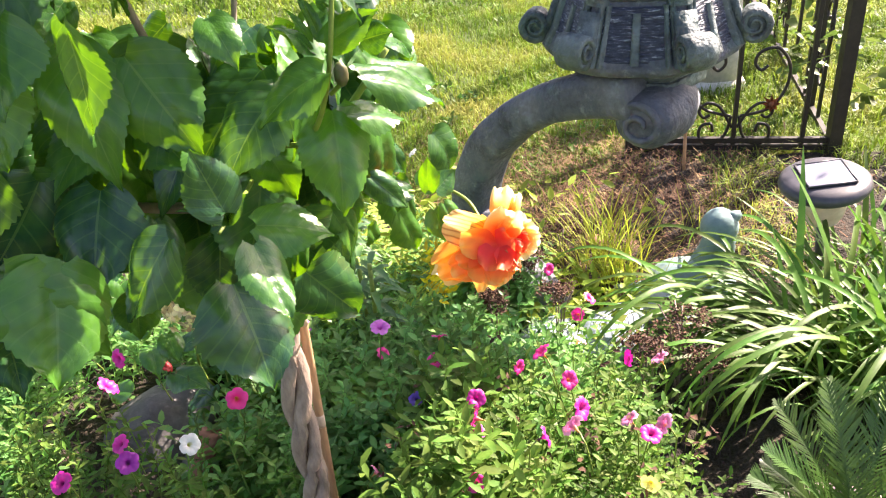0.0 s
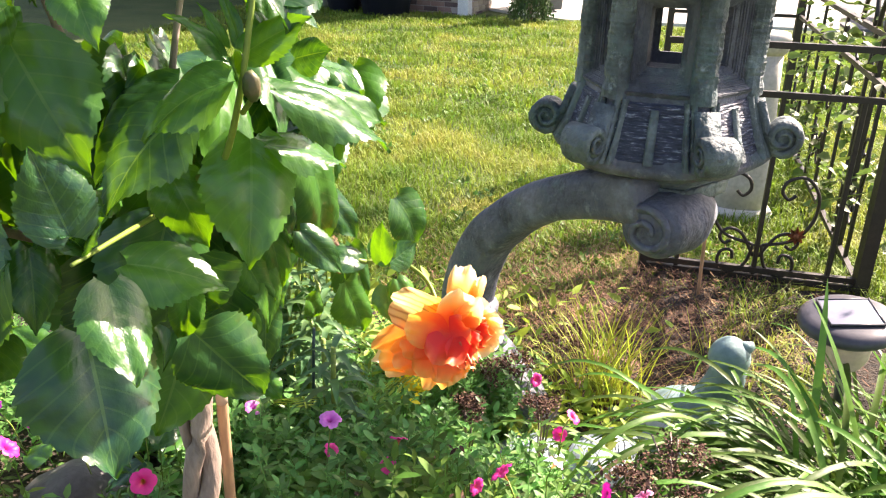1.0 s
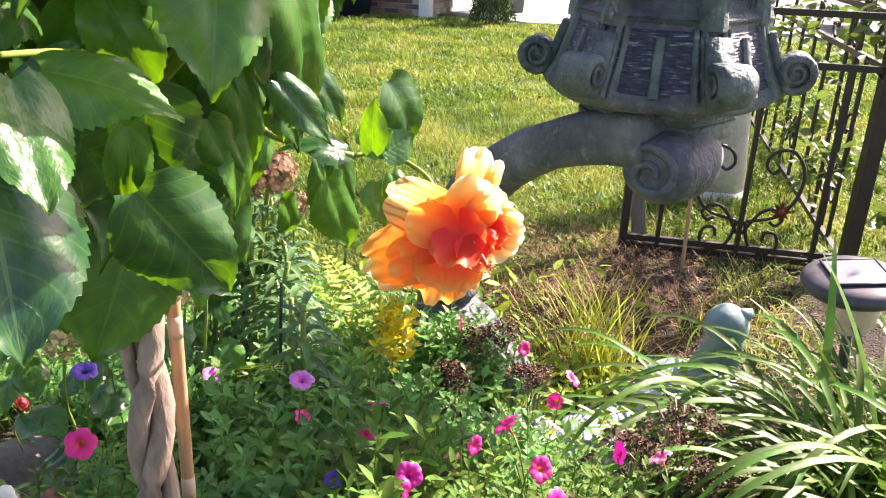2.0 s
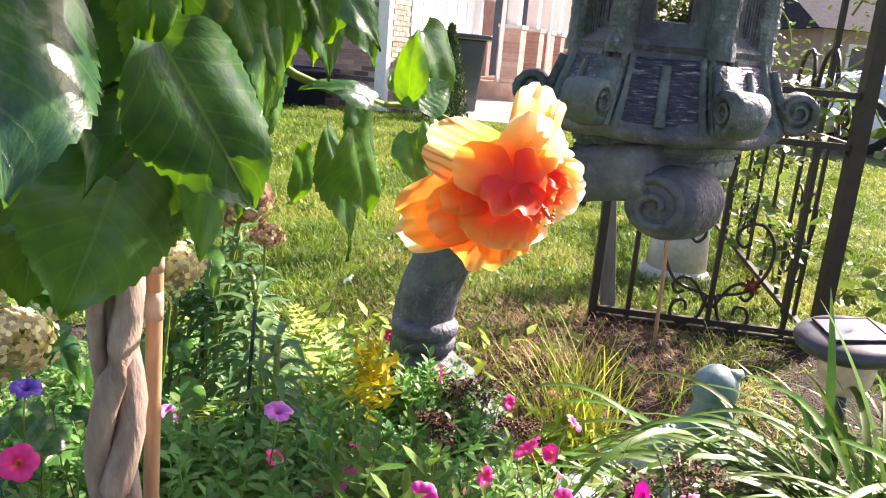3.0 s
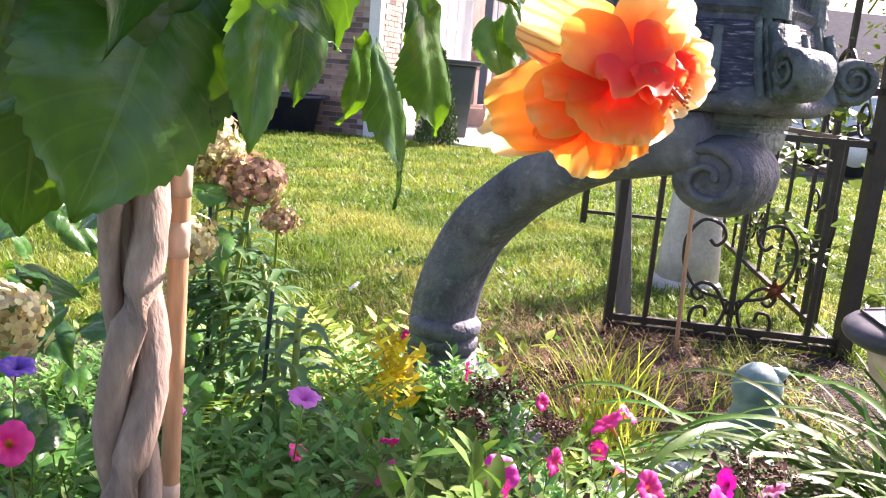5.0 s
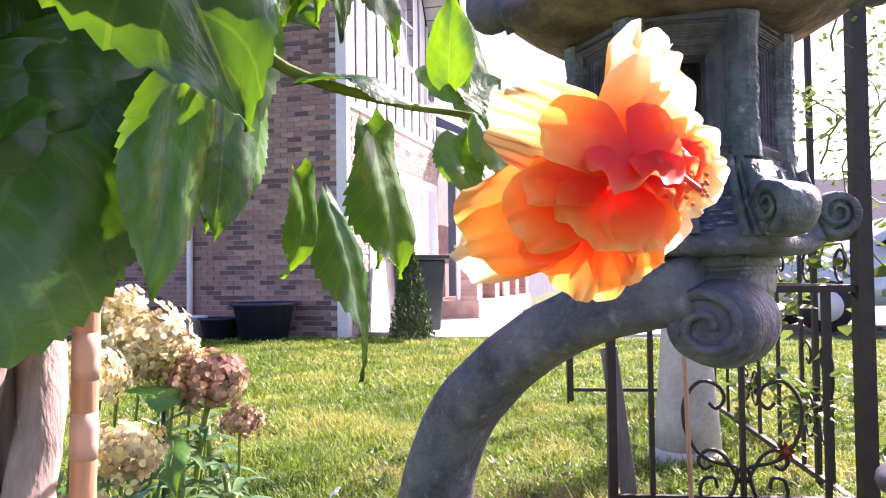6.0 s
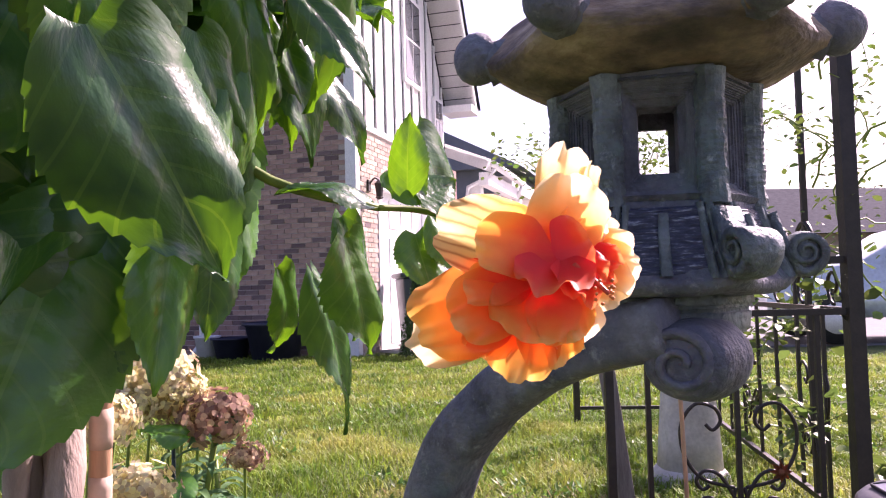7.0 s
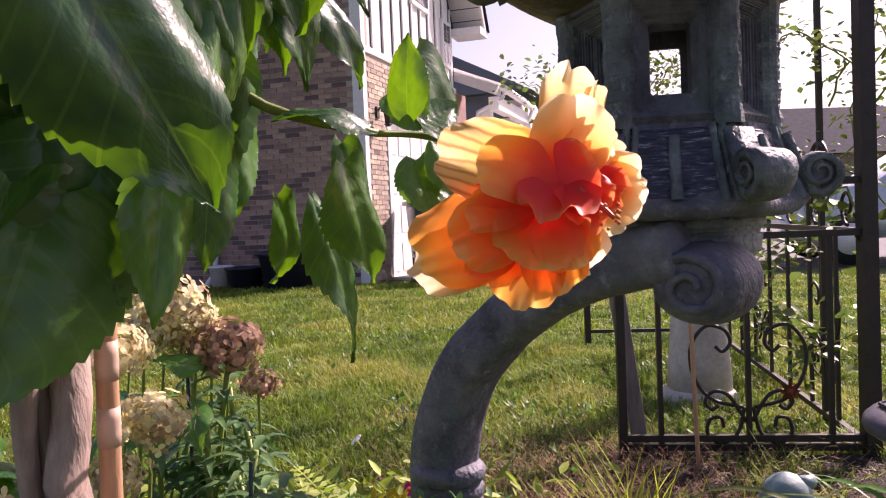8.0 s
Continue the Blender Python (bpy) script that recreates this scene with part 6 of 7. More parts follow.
def petunia(parent, p, colour, r=0.024, face=None):
    """One open flower at p with its thin stalk."""
    if colour in ("blue", "lilac"):
        face = (hr.uniform(-0.2, 0.5), -0.2, 1.0)
    face = Vector(face or (hr.uniform(-0.9, 0.9), hr.uniform(-0.9, 0.35), hr.uniform(0.0, 0.8))).normalized()
    ob = new("flower", hr.choice(FLOWERS[colour]))
    ob.parent = parent
    q = face.to_track_quat("Z", "Y").to_matrix().to_4x4()
    s = 0.71 * r * hr.uniform(0.85, 1.15)
    ob.matrix_basis = Matrix.Translation(Vector(p) - parent.location) @ q @ Matrix.Rotation(hr.uniform(0, 6), 4, "Z") @ Matrix.Diagonal((s, s, s * 1.2, 1))
    if colour != "magenta":
        ob["label"] = {"pink": "hot pink petunia flower", "blush": "pale pink petunia flower", "violet": "purple petunia flower", "blue": "blue-violet petunia flower", "white": "white petunia flower", "red": "red petunia flower", "lilac": "lilac-pink petunia flower", "yellow": "yellow flower"}[colour]
    bm = bmesh.new()
    p = Vector(p)
    tube(bm, [p - face * s * 0.9, p - face * s * 1.6 - Vector((0, 0, 0.01)), p - face * s * 1.8 - Vector((hr.uniform(-0.01, 0.01), -0.01, 0.07))], 0.0011, 4)
    own(parent, part("stalk", bm, M_TWIG))


def petunia_bed(x, y, rx, ry, n, top, label, material, size=0.032, wid=0.38, n_leaf=13, gaps=-0.16):
    t = spot("petunia_plant", x, y, label, "petunia", "petunias in the bed")
    pl = []
    while len(pl) < n:
        a, r = rng.uniform(0, 6.28), math.sqrt(rng.uniform(0, 1))
        px, py = x + rx * r * math.cos(a), y + ry * r * math.sin(a)
        hh = (top - gz(px, py)) * (1 - 0.35 * r * r) * rng.uniform(0.75, 1.08)
        h = min(hh, rng.uniform(0.09, 0.20))
        if (px + 0.62) ** 2 / 0.05 + (py - 1.14) ** 2 / 0.035 < 1:
            continue
        if noise.noise(Vector((px * 13, py * 13, top * 7))) < gaps:
            hh *= 0.72
            if rng.uniform() < 0.5:
                continue
        pl.append((px, py, gz(px, py) + hh - h, h))
    if n <= 150:
        for one in pl:
            v, f = sprigs([one], n_leaf, size, wid)
            own(t, pydata("shoot", v, f, material, smooth=True))
        return t
    v, f = sprigs(pl, n_leaf, size, wid)
    ob = own(t, pydata("foliage", v, f, material, smooth=True))
    ob["kind"] = "stuff"
    return t


PT_L = petunia_bed(-0.52, 0.92, 0.34, 0.36, 330, 0.56, "trailing petunia with magenta, purple and white flowers", M_PLEAF_PALE, 0.026, 0.36, 13, 0.08)
PT_C = petunia_bed(0.15, 0.82, 0.25, 0.24, 520, 0.635, "sunlit petunia with hot pink and blush flowers", M_PLEAF_PALE, 0.024, 0.36, 14, 0.05)
petunia_bed(-0.98, 1.26, 0.40, 0.36, 620, 0.50, "trailing petunia foliage at the far side of the bed", M_PLEAF, 0.028)
petunia_bed(0.04, 0.735, 0.10, 0.10, 110, 0.69, "pale green sunlit leafy petunia shoots", M_PLEAF_PALE, 0.042, 0.34, 12)
PT_M = petunia_bed(-0.16, 1.12, 0.42, 0.30, 1250, 0.51, "green petunia foliage with a few lilac flowers", M_PLEAF, 0.032, 0.48, 13, 0.0)
petunia_bed(0.0, 0.985, 0.10, 0.08, 90, 0.585, "pale sunlit petunia shoots among darker foliage", M_PLEAF_PALE, 0.046, 0.36, 12)
PT_B = petunia_bed(-0.30, 1.62, 0.50, 0.34, 620, 0.40, "low green bedding foliage behind the petunias", M_PLEAF, 0.036)
PT_R = petunia_bed(0.16, 1.20, 0.22, 0.18, 170, 0.43, "petunia foliage with small pink flowers by the lantern", M_PLEAF, 0.028, 0.38, 13, 0.12)
petunia_bed(0.045, 1.57, 0.085, 0.07, 130, 0.455, "green petunia foliage round the lantern foot", M_PLEAF, 0.032, 0.45)
PT_F = petunia_bed(-0.10, 0.72, 0.24, 0.14, 170, 0.42, "shaded low foliage round the hibiscus trunk", M_PLEAF, 0.028, 0.5)
spent = [np.array([rng.uniform(-0.10, 0.40), rng.uniform(0.60, 1.04), rng.uniform(0.50, 0.60)]) for k in range(46)]
ob = own(PT_C, leafcloud("spent_flower", [q + rng.normal(0, 0.006, 3) for q in spent for k in range(6)], 0.011, M_DRYHEAD, None, "shrivelled brown spent flowers", 0.5, 0.4))
ob["kind"] = "stuff"
for x, y, z, c in ((-0.620, 0.985, 0.600, "violet"), (-0.557, 0.978, 0.600, "magenta"), (-0.542, 0.909, 0.600, "magenta"), (-0.761, 0.983, 0.600, "magenta"), (-0.480, 0.797, 0.580, "magenta"), (-0.466, 0.779, 0.560, "violet"), (-0.535, 0.721, 0.580, "magenta"), (-0.370, 0.795, 0.580, "white"), (-0.304, 0.845, 0.622, "pink"), (-0.372, 0.982, 0.627, "blue"), (-0.539, 1.084, 0.5, "red")):
    petunia(PT_L, (x, y, z), c, 0.025)
for x, y, z in ((-0.967, 1.377, 0.65), (-1.038, 1.502, 0.65), (-0.884, 1.233, 0.65), (-0.90, 1.31, 0.62)):
    petunia(PT_L, (x, y, z), "magenta", 0.027)
for x, y, z, c in ((0.059, 0.799, 0.655, "magenta"), (0.058, 0.760, 0.655, "pink"), (0.052, 0.790, 0.600, "magenta"), (0.186, 0.744, 0.655, "blush"), (0.202, 0.775, 0.655, "magenta"), (0.152, 0.724, 0.655, "magenta"), (0.193, 0.900, 0.600, "pink"), (0.150, 0.900, 0.655, "pink"), (0.118, 0.933, 0.600, "pink"), (0.296, 0.784, 0.600, "magenta"), (0.315, 0.803, 0.600, "blush"), (0.270, 0.815, 0.600, "blush"), (0.058, 0.697, 0.600, "pink"), (0.281, 0.693, 0.600, "yellow"), (0.02, 0.66, 0.58, "pink")):
    petunia(PT_C, (x, y, z), c, 0.022)
for x, y, z, c in ((0.293, 1.000, 0.560, "magenta"), (0.345, 1.013, 0.550, "blush"), (0.233, 1.281, 0.450, "pink"), (0.226, 1.134, 0.500, "blush"), (0.251, 1.221, 0.53, "pink"), (0.185, 1.503, 0.42, "pink"), (0.061, 1.532, 0.45, "pink")):
    petunia(PT_R, (x, y, z), c, 0.022)
for x, y, z, c in ((-0.125, 1.080, 0.578, "lilac"), (-0.132, 1.105, 0.500, "pink"), (-0.037, 1.080, 0.500, "pink"), (-0.059, 0.980, 0.500, "blue"), (-0.033, 1.155, 0.500, "pink"), (-0.418, 1.445, 0.5, "pink"), (-0.30, 1.20, 0.50, "lilac")):
    petunia(PT_M, (x, y, z), c, 0.023)
for x, y, z, c in ((-0.102, 0.815, 0.500, "blush"), (-0.197, 0.833, 0.450, "red")):
    petunia(PT_F, (x, y, z), c, 0.02)
petunia(PT_B, (-0.224, 2.35, 0.357), "white", 0.022)
petunia(PT_B, (-0.05, 1.75, 0.43), "pink", 0.02)


# ---------------------------------------------------------------- strap-leaved clump
def strap_mesh(name, seed, l, w, arch):
    rr = random.Random(seed)
    n = 14
    v, f = [], []
    tw = rr.uniform(-0.5, 0.5)
    for i in range(n + 1):
        s = i / n
        a = 1.35 - arch * s ** 1.4
        if i == 0:
            x, z = 0.0, 0.0
        else:
            x, z = px + l / n * math.cos(a), pz + l / n * math.sin(a)
        px, pz = x, z
        ww = w * (0.75 + 0.5 * s) * (1 - s ** 5) + 0.0003
        t = tw * s
        for q in (-1, 0, 1):
            v.append((x - (0.25 * ww * abs(q)) * math.sin(a) * -1, q * ww * math.cos(t), z + q * ww * math.sin(t) + 0.3 * ww * abs(q)))
    for i in range(n):
        for q in range(2):
            a = 3 * i + q
            f.append((a, a + 1, a + 4, a + 3))
    me = bpy.data.meshes.new(name)
    me.from_pydata(v, [], f)
    for p in me.polygons:
        p.use_smooth = True
    me.materials.append(M_STRAP if w > 0.003 else M_TUFT)
    return me


STRAPS = [strap_mesh("leaf", 40 + i, l, w, ar) for i, (l, w, ar) in enumerate(((0.50, 0.0040, 2.1), (0.44, 0.0035, 2.5), (0.38, 0.0042, 1.7), (0.55, 0.0050, 2.3), (0.46, 0.0034, 2.9), (0.34, 0.0050, 0.9), (0.42, 0.0070, 0.6), (0.50, 0.0044, 2.7), (0.40, 0.0020, 0.9), (0.46, 0.0020, 0.5)))]


def strap_clump(x, y, n, yaw, spread, label, scale=1.0, kinds=range(8), rad=0.09):
    t = spot("strap_leaf_clump", x, y, label, "grass plant", "strap-leaved clumps")
    for i in range(n):
        ob = new("leaf", STRAPS[hr.choice(list(kinds))])
        a = yaw + hr.gauss(0, spread)
        s = scale * hr.uniform(0.75, 1.2)
        ob.parent = t
        ob.matrix_basis = Matrix.Translation((hr.gauss(0, rad), hr.gauss(0, rad), 0.0)) @ Matrix.Rotation(a, 4, "Z") @ Matrix.Diagonal((s, s, s * hr.uniform(0.8, 1.1), 1))
    return t


strap_clump(0.72, 1.38, 150, math.pi * 0.98, 0.55, "arching glossy strap leaves spilling over the bed", 1.0, (0, 1, 3, 4, 7))
strap_clump(0.82, 1.28, 130, 0.4, 1.6, "upright and arching green strap leaves", 1.05)
strap_clump(0.86, 1.42, 85, math.pi * 1.2, 1.2, "upright green strap leaves by the solar light", 0.78, (5, 6, 2, 0))
strap_clump(0.84, 1.20, 12, 1.6, 2.2, "broad upright yellow-green blades among the strap leaves", 1.12, (5, 6, 6), 0.07)
strap_clump(1.02, 1.62, 80, math.pi * 1.1, 1.6, "upright and arching green strap leaves behind the solar light", 0.85, (0, 2, 5, 6))
strap_clump(1.00, 1.20, 70, math.pi * 0.9, 1.4, "upright and arching green strap leaves", 1.0)
strap_clump(0.345, 1.74, 170, 1.5, 3.0, "fine yellow-green grass tuft on the dry clippings", 0.60, (8, 9), 0.045)
for x, y, n, c in ((0.62, 1.98, 26, 0.4), (0.26, 2.02, 22, 0.3), (0.47, 2.12, 20, 0.3), (0.75, 2.10, 24, 0.38), (0.10, 2.16, 20, 0.3)):
    strap_clump(x, y, n, 1.5, 3.0, "small green grass tuft on the dry clippings", c, (8, 9), 0.04)


# ---------------------------------------------------------------- sago palm
def build_sago():
    t = spot("sago_palm", 0.575, 0.75, "young sago palm with stiff feathered fronds in a pot", "palm", z=gz(0.5, 0.7) + 0.18)
    for k, (yaw, el, l) in enumerate(((2.6, 1.1, 0.24), (2.2, 1.25, 0.32), (1.5, 1.1, 0.34), (0.6, 0.95, 0.36), (3.0, 0.75, 0.20), (-0.4, 1.0, 0.30), (1.0, 1.35, 0.36), (3.9, 0.9, 0.22), (2.9, 1.3, 0.30), (1.8, 1.45, 0.34), (0.2, 1.3, 0.36), (2.5, 0.8, 0.22))):
        v, f = [], []
        d0 = np.array([math.cos(yaw), math.sin(yaw), 0])
        sd = np.array([-d0[1], d0[0], 0])
        p = np.zeros(3)
        e = el
        n = 46
        l *= 0.78
        for i in range(n):
            d = d0 * math.cos(e) + np.array([0, 0, math.sin(e)])
            nn = np.cross(d, sd)
            p2 = p + d * l / n
            w = 0.003
            q = len(v)
            v += [p - sd * w, p + sd * w, p2 + sd * w, p2 - sd * w]
            f.append((q, q + 1, q + 2, q + 3))
            ll = 0.062 * (math.sin(math.pi * min(1, (i + 6) / (n + 5))) ** 0.6)
            for s in (-1, 1):
                j = rng.normal(0, 0.05, 3)
                dr = sd * s * 0.66 + d * 0.70 + nn * 0.22 + j
                q = len(v)
                v += [p - d * 0.0018, p + d * 0.0018, p + dr * ll * 0.6 + d * 0.0022, p + dr * ll, p + dr * ll * 0.6 - d * 0.0022]
                f += [(q, q + 1, q + 2, q + 4), (q + 2, q + 3, q + 4)]
            p = p2
            e -= 0.75 / n
        pydata("frond", v, f, M_SAGO, t)
    bm = bmesh.new()
    lathe(bm, [(0.05, -0.01), (0.055, 0.02), (0.035, 0.05), (0.01, 0.06)], 14)
    bm.normal_update()
    rough_up(bm, 0.01, 60)
    part("trunk", bm, M_BARK, t, "scaly brown base")


build_sago()


# ---------------------------------------------------------------- hydrangea, lilies, dried heads, yellow foliage
def blossom_head(c, r, material, n=190):
    """A mophead of four-petalled florets."""
    v, f = [], []
    for i in range(n):
        z = 1 - 1.7 * (i + 0.5) / n
        a = i * 2.39996
        d = np.array([math.sqrt(max(0, 1 - z * z)) * math.cos(a), math.sqrt(max(0, 1 - z * z)) * math.sin(a), z * 0.85])
        d = d + rng.normal(0, 0.12, 3)
        d /= np.linalg.norm(d)
        p = np.asarray(c) + d * r * rng.uniform(0.70, 1.12) * (1 + 0.7 * noise.noise(Vector(d) * 2.6 + Vector(c) * 30)) * np.array([1.15, 1.0, 0.9])
        u = np.cross(d, rng.normal(0, 1, 3))
        u /= np.linalg.norm(u)
        w = np.cross(d, u)
        l = r * rng.uniform(0.17, 0.27)
        for q in range(4):
            e = u * math.cos(q * math.pi / 2) + w * math.sin(q * math.pi / 2)
            s = -u * math.sin(q * math.pi / 2) + w * math.cos(q * math.pi / 2)
            k = len(v)
            cup = rng.uniform(-0.15, 0.45)
            v += [p] + [p + e * l * a + s * l * b + d * l * cup * a * a for a, b in ((0.35, 0.34), (0.72, 0.46), (1.0, 0.22), (1.02, -0.2), (0.74, -0.47), (0.36, -0.33))]
            f.append(tuple(range(k, k + 7)))
    return pydata("flower_head", v, f, material)


def build_hydrangea():
    t = spot("hydrangea_bush", -0.40, 1.25, "hydrangea with faded cream and rust flower heads", "hydrangea")
    for c, r in (((-0.384, 1.50, 0.797), 0.062), ((-0.335, 1.49, 0.785), 0.034), ((-0.295, 1.50, 0.736), 0.058), ((-0.314, 1.25, 0.691), 0.046), ((-0.361, 1.25, 0.773), 0.048), ((-0.250, 1.50, 0.680), 0.030), ((-0.430, 1.50, 0.835), 0.050), ((-0.462, 1.10, 0.626), 0.060), ((-0.345, 1.20, 0.640), 0.040), ((-0.365, 1.52, 0.755), 0.045), ((-0.320, 1.51, 0.748), 0.036), ((-0.40, 1.46, 0.765), 0.040)):
        ob = own(t, blossom_head(c, r * 0.76, M_HYDR_RUST if c[2] in (0.736, 0.680) else M_HYDR))
        ob["kind"] = "stuff"
        bm = bmesh.new()
        tube(bm, bez_spline([Vector((-0.4 + 0.2 * (c[0] + 0.4), 1.25, 0.2)), Vector(c) - Vector((0.03, -0.03, 0.2)), Vector(c)], 5), 0.0024, 6)
        own(t, part("stem", bm, M_TWIG))
    rr = random.Random(8)
    for k in range(70):
        p = Vector((rr.uniform(-0.66, -0.30), rr.uniform(1.05, 1.55), rr.uniform(0.35, 0.74)))
        d = Vector((rr.uniform(-1, 1), rr.uniform(-1, 0.4), rr.uniform(-0.6, 0.4))).normalized()
        ob = new("leaf", LEAVES[rr.randrange(6)])
        ob.parent = t
        l = rr.uniform(0.05, 0.09)
        ob.matrix_basis = Matrix.Translation(p - t.location) @ frame_from(d, (rr.uniform(-0.4, 0.4), -0.4, 0.8)).to_4x4() @ Matrix.Diagonal((l, l, l, 1))


build_hydrangea()


def build_lilies():
    for x, y, h in ((-0.345, 1.52, 0.54), (-0.32, 1.46, 0.44), (-0.37, 1.56, 0.50), (-0.28, 1.40, 0.40), (-0.24, 1.50, 0.40), (-0.20, 1.30, 0.38), (-0.30, 1.60, 0.46), (-0.17, 1.24, 0.40), (-0.22, 1.42, 0.36), (-0.40, 1.45, 0.45)):
        t = spot("lily_plant", x, y, "leafy lily stem with narrow dark green leaves", "lily", "lilies behind the petunias")
        bm = bmesh.new()
        z0 = t.location.z
        lean = hr.uniform(-0.05, 0.08)
        tube(bm, [(x + lean * (i / 6) ** 2, y, z0 + h * i / 6) for i in range(7)], 0.0045, 8)
        own(t, part("stem", bm, M_TWIG))
        v, f = [], []
        for i in range(54):
            s = i / 54
            p = np.array([x + lean * s * s, y, z0 + h * (0.15 + 0.85 * s)])
            a = i * 2.4
            e0 = 0.25 + 0.5 * s
            l = 0.095 * (1 - 0.30 * s) * rng.uniform(0.75, 1.2)
            d = np.array([math.cos(a), math.sin(a), 0])
            sd = np.array([-math.sin(a), math.cos(a), 0])
            k = len(v)
            for j in range(5):
                q = j / 4
                pt = p + d * l * q + np.array([0, 0, l * (e0 * q - 0.75 * q * q)])
                w = 0.0072 * math.sin(math.pi * (0.12 + 0.86 * q))
                v += [pt - sd * w + np.array([0, 0, w * 0.4]), pt, pt + sd * w + np.array([0, 0, w * 0.4])]
            for j in range(4):
                for m in range(2):
                    b = k + 3 * j + m
                    f.append((b, b + 1, b + 4, b + 3))
        ob = own(t, pydata("leaves", v, f, M_DARKLEAF, smooth=True))
        ob["kind"] = "stuff"


build_lilies()
stick("plant_support", (-0.350, 1.50, 0.20), (-0.356, 1.50, 0.715), 0.003, M_STAKEGREEN, "thin green-black plant support", "plant support")
stick("plant_support", (-0.225, 1.25, 0.20), (-0.200, 1.25, 0.640), 0.003, M_STAKEGREEN, "thin green-black plant support", "plant support")


def fern(x, y, yaw, l, label="single green fern frond"):
    t = spot("fern", x, y, label, "fern", "ferns in the bed")
    v, f = [], []
    d0, sd = np.array([math.cos(yaw), math.sin(yaw), 0]), np.array([-math.sin(yaw), math.cos(yaw), 0])
    p, e, n = np.array([x, y, t.location.z]), 1.35, 26
    for i in range(n):
        d = d0 * math.cos(e) + np.array([0, 0, math.sin(e)])
        p2 = p + d * l / n
        k = len(v)
        v += [p - sd * 0.0015, p + sd * 0.0015, p2 + sd * 0.0015, p2 - sd * 0.0015]
        f.append((k, k + 1, k + 2, k + 3))
        if i > 4:
            ll = 0.055 * math.sin(math.pi * min(1, (i - 2) / (n - 1)) ** 0.8) + 0.006
            for s in (-1, 1):
                k = len(v)
                dr = sd * s + d * 0.25
                v += [p, p + dr * ll * 0.5 + d * 0.006, p + dr * ll, p + dr * ll * 0.5 - d * 0.006]
                f.append((k, k + 1, k + 2, k + 3))
        p = p2
        e -= 1.1 / n
    own(t, pydata("frond", v, f, M_LIME))


fern(-0.30, 1.44, -1.2, 0.48)
fern(-0.26, 1.40, -0.3, 0.44)
fern(-0.08, 1.60, 2.4, 0.38)


def low_cloud(name, x, y, rx, ry, z0, z1, n, size, material, label, category, wid=0.45):
    t = spot(name, x, y, label, category)
    c = [(rng.normal(x, rx), rng.normal(y, ry), rng.uniform(z0, z1)) for _ in range(n)]
    ob = own(t, leafcloud("foliage", c, size, material, None, "", wid, 0.0))
    ob["kind"] = "stuff"
    return t


low_cloud("yellow_foliage", -0.050, 1.42, 0.016, 0.025, 0.43, 0.525, 240, 0.021, M_YELLOW, "yellowed small leaves by the lantern leg", "foliage")
low_cloud("yellow_green_weed", -0.16, 1.62, 0.06, 0.06, 0.28, 0.48, 300, 0.028, M_LIME, "yellow-green feathery weed beside the lantern leg", "weed", 0.3)
low_cloud("lime_groundcover", 0.22, 1.62, 0.12, 0.09, 0.24, 0.32, 420, 0.035, M_LIME, "lime green creeping foliage at the lantern foot", "ground cover")
low_cloud("lime_groundcover", -0.15, 2.0, 0.25, 0.12, 0.24, 0.34, 420, 0.04, M_LIME, "yellow-green weeds at the lawn edge", "ground cover")


def sedum(x, y, z, r, label="dried brown sedum flower head"):
    t = spot("dried_sedum", x, y, label, "dried flowers", "dried flower heads")
    for k in range(4):
        bm = bmesh.new()
        q = Vector((x + hr.gauss(0, r * 0.5), y + hr.gauss(0, r * 0.5), z))
        tube(bm, [Vector((x, y, t.location.z)), Vector((x, y, z - 0.08)).lerp(q, 0.5), q], 0.002, 5)
        own(t, part("stem", bm, M_BARK))
    c = []
    for k in range(16):
        a, d = rng.uniform(0, 6.28), r * math.sqrt(rng.uniform(0, 1))
        q = np.array([x + d * math.cos(a), y + d * math.sin(a), z + rng.uniform(-0.012, 0.012) - 0.3 * d * d / r])
        for m in range(42):
            c.append(q + rng.normal(0, 1, 3) * np.array([0.009, 0.009, 0.004]))
    ob = own(t, leafcloud("seed_head", c, 0.0055, M_DRYHEAD, None, "", 0.8, 0))
    ob["kind"] = "stuff"


for x, y, z, r in ((0.10, 1.54, 0.42, 0.035), (0.14, 1.60, 0.40, 0.04), (0.23, 1.80, 0.36, 0.05), (0.29, 1.88, 0.34, 0.04), (0.44, 1.27, 0.45, 0.06), (0.36, 1.20, 0.44, 0.04), (0.48, 1.20, 0.40, 0.05), (0.20, 1.42, 0.42, 0.04), (0.06, 1.36, 0.44, 0.03)):
    sedum(x, y, z, r)


# ---------------------------------------------------------------- the house
HU, HV = Vector((0.292, 0.956, 0)).normalized(), None
HV = Vector((-HU.y, HU.x, 0))
HO = Vector((-1.06, 10.78, 0.065))
HM = Matrix((HU, HV, Vector((0, 0, 1)))).transposed().to_4x4()
HM.translation = HO
house = tagged(new("house"), "two-storey house with blotched brick and white board siding", "house")
house.location = HO
HPI = Matrix.Translation(-HO)


def hpart(name, bm, material, label="", parent=None, smooth=False):
    bmesh.ops.transform(bm, matrix=HM, verts=bm.verts[:])
    bmesh.ops.recalc_face_normals(bm, faces=bm.faces[:])
    ob = part(name, bm, material, parent or house, label, smooth)
    if parent is None:
        ob.matrix_parent_inverse = HPI
    return ob


def hbox(name, lo, hi, material, label="", parent=None, bevel=0.0):
    bm = bmesh.new()
    lo, hi = Vector(lo), Vector(hi)
    box(bm, (lo + hi) / 2, hi - lo, bevel)
    return hpart(name, bm, material, label, parent)


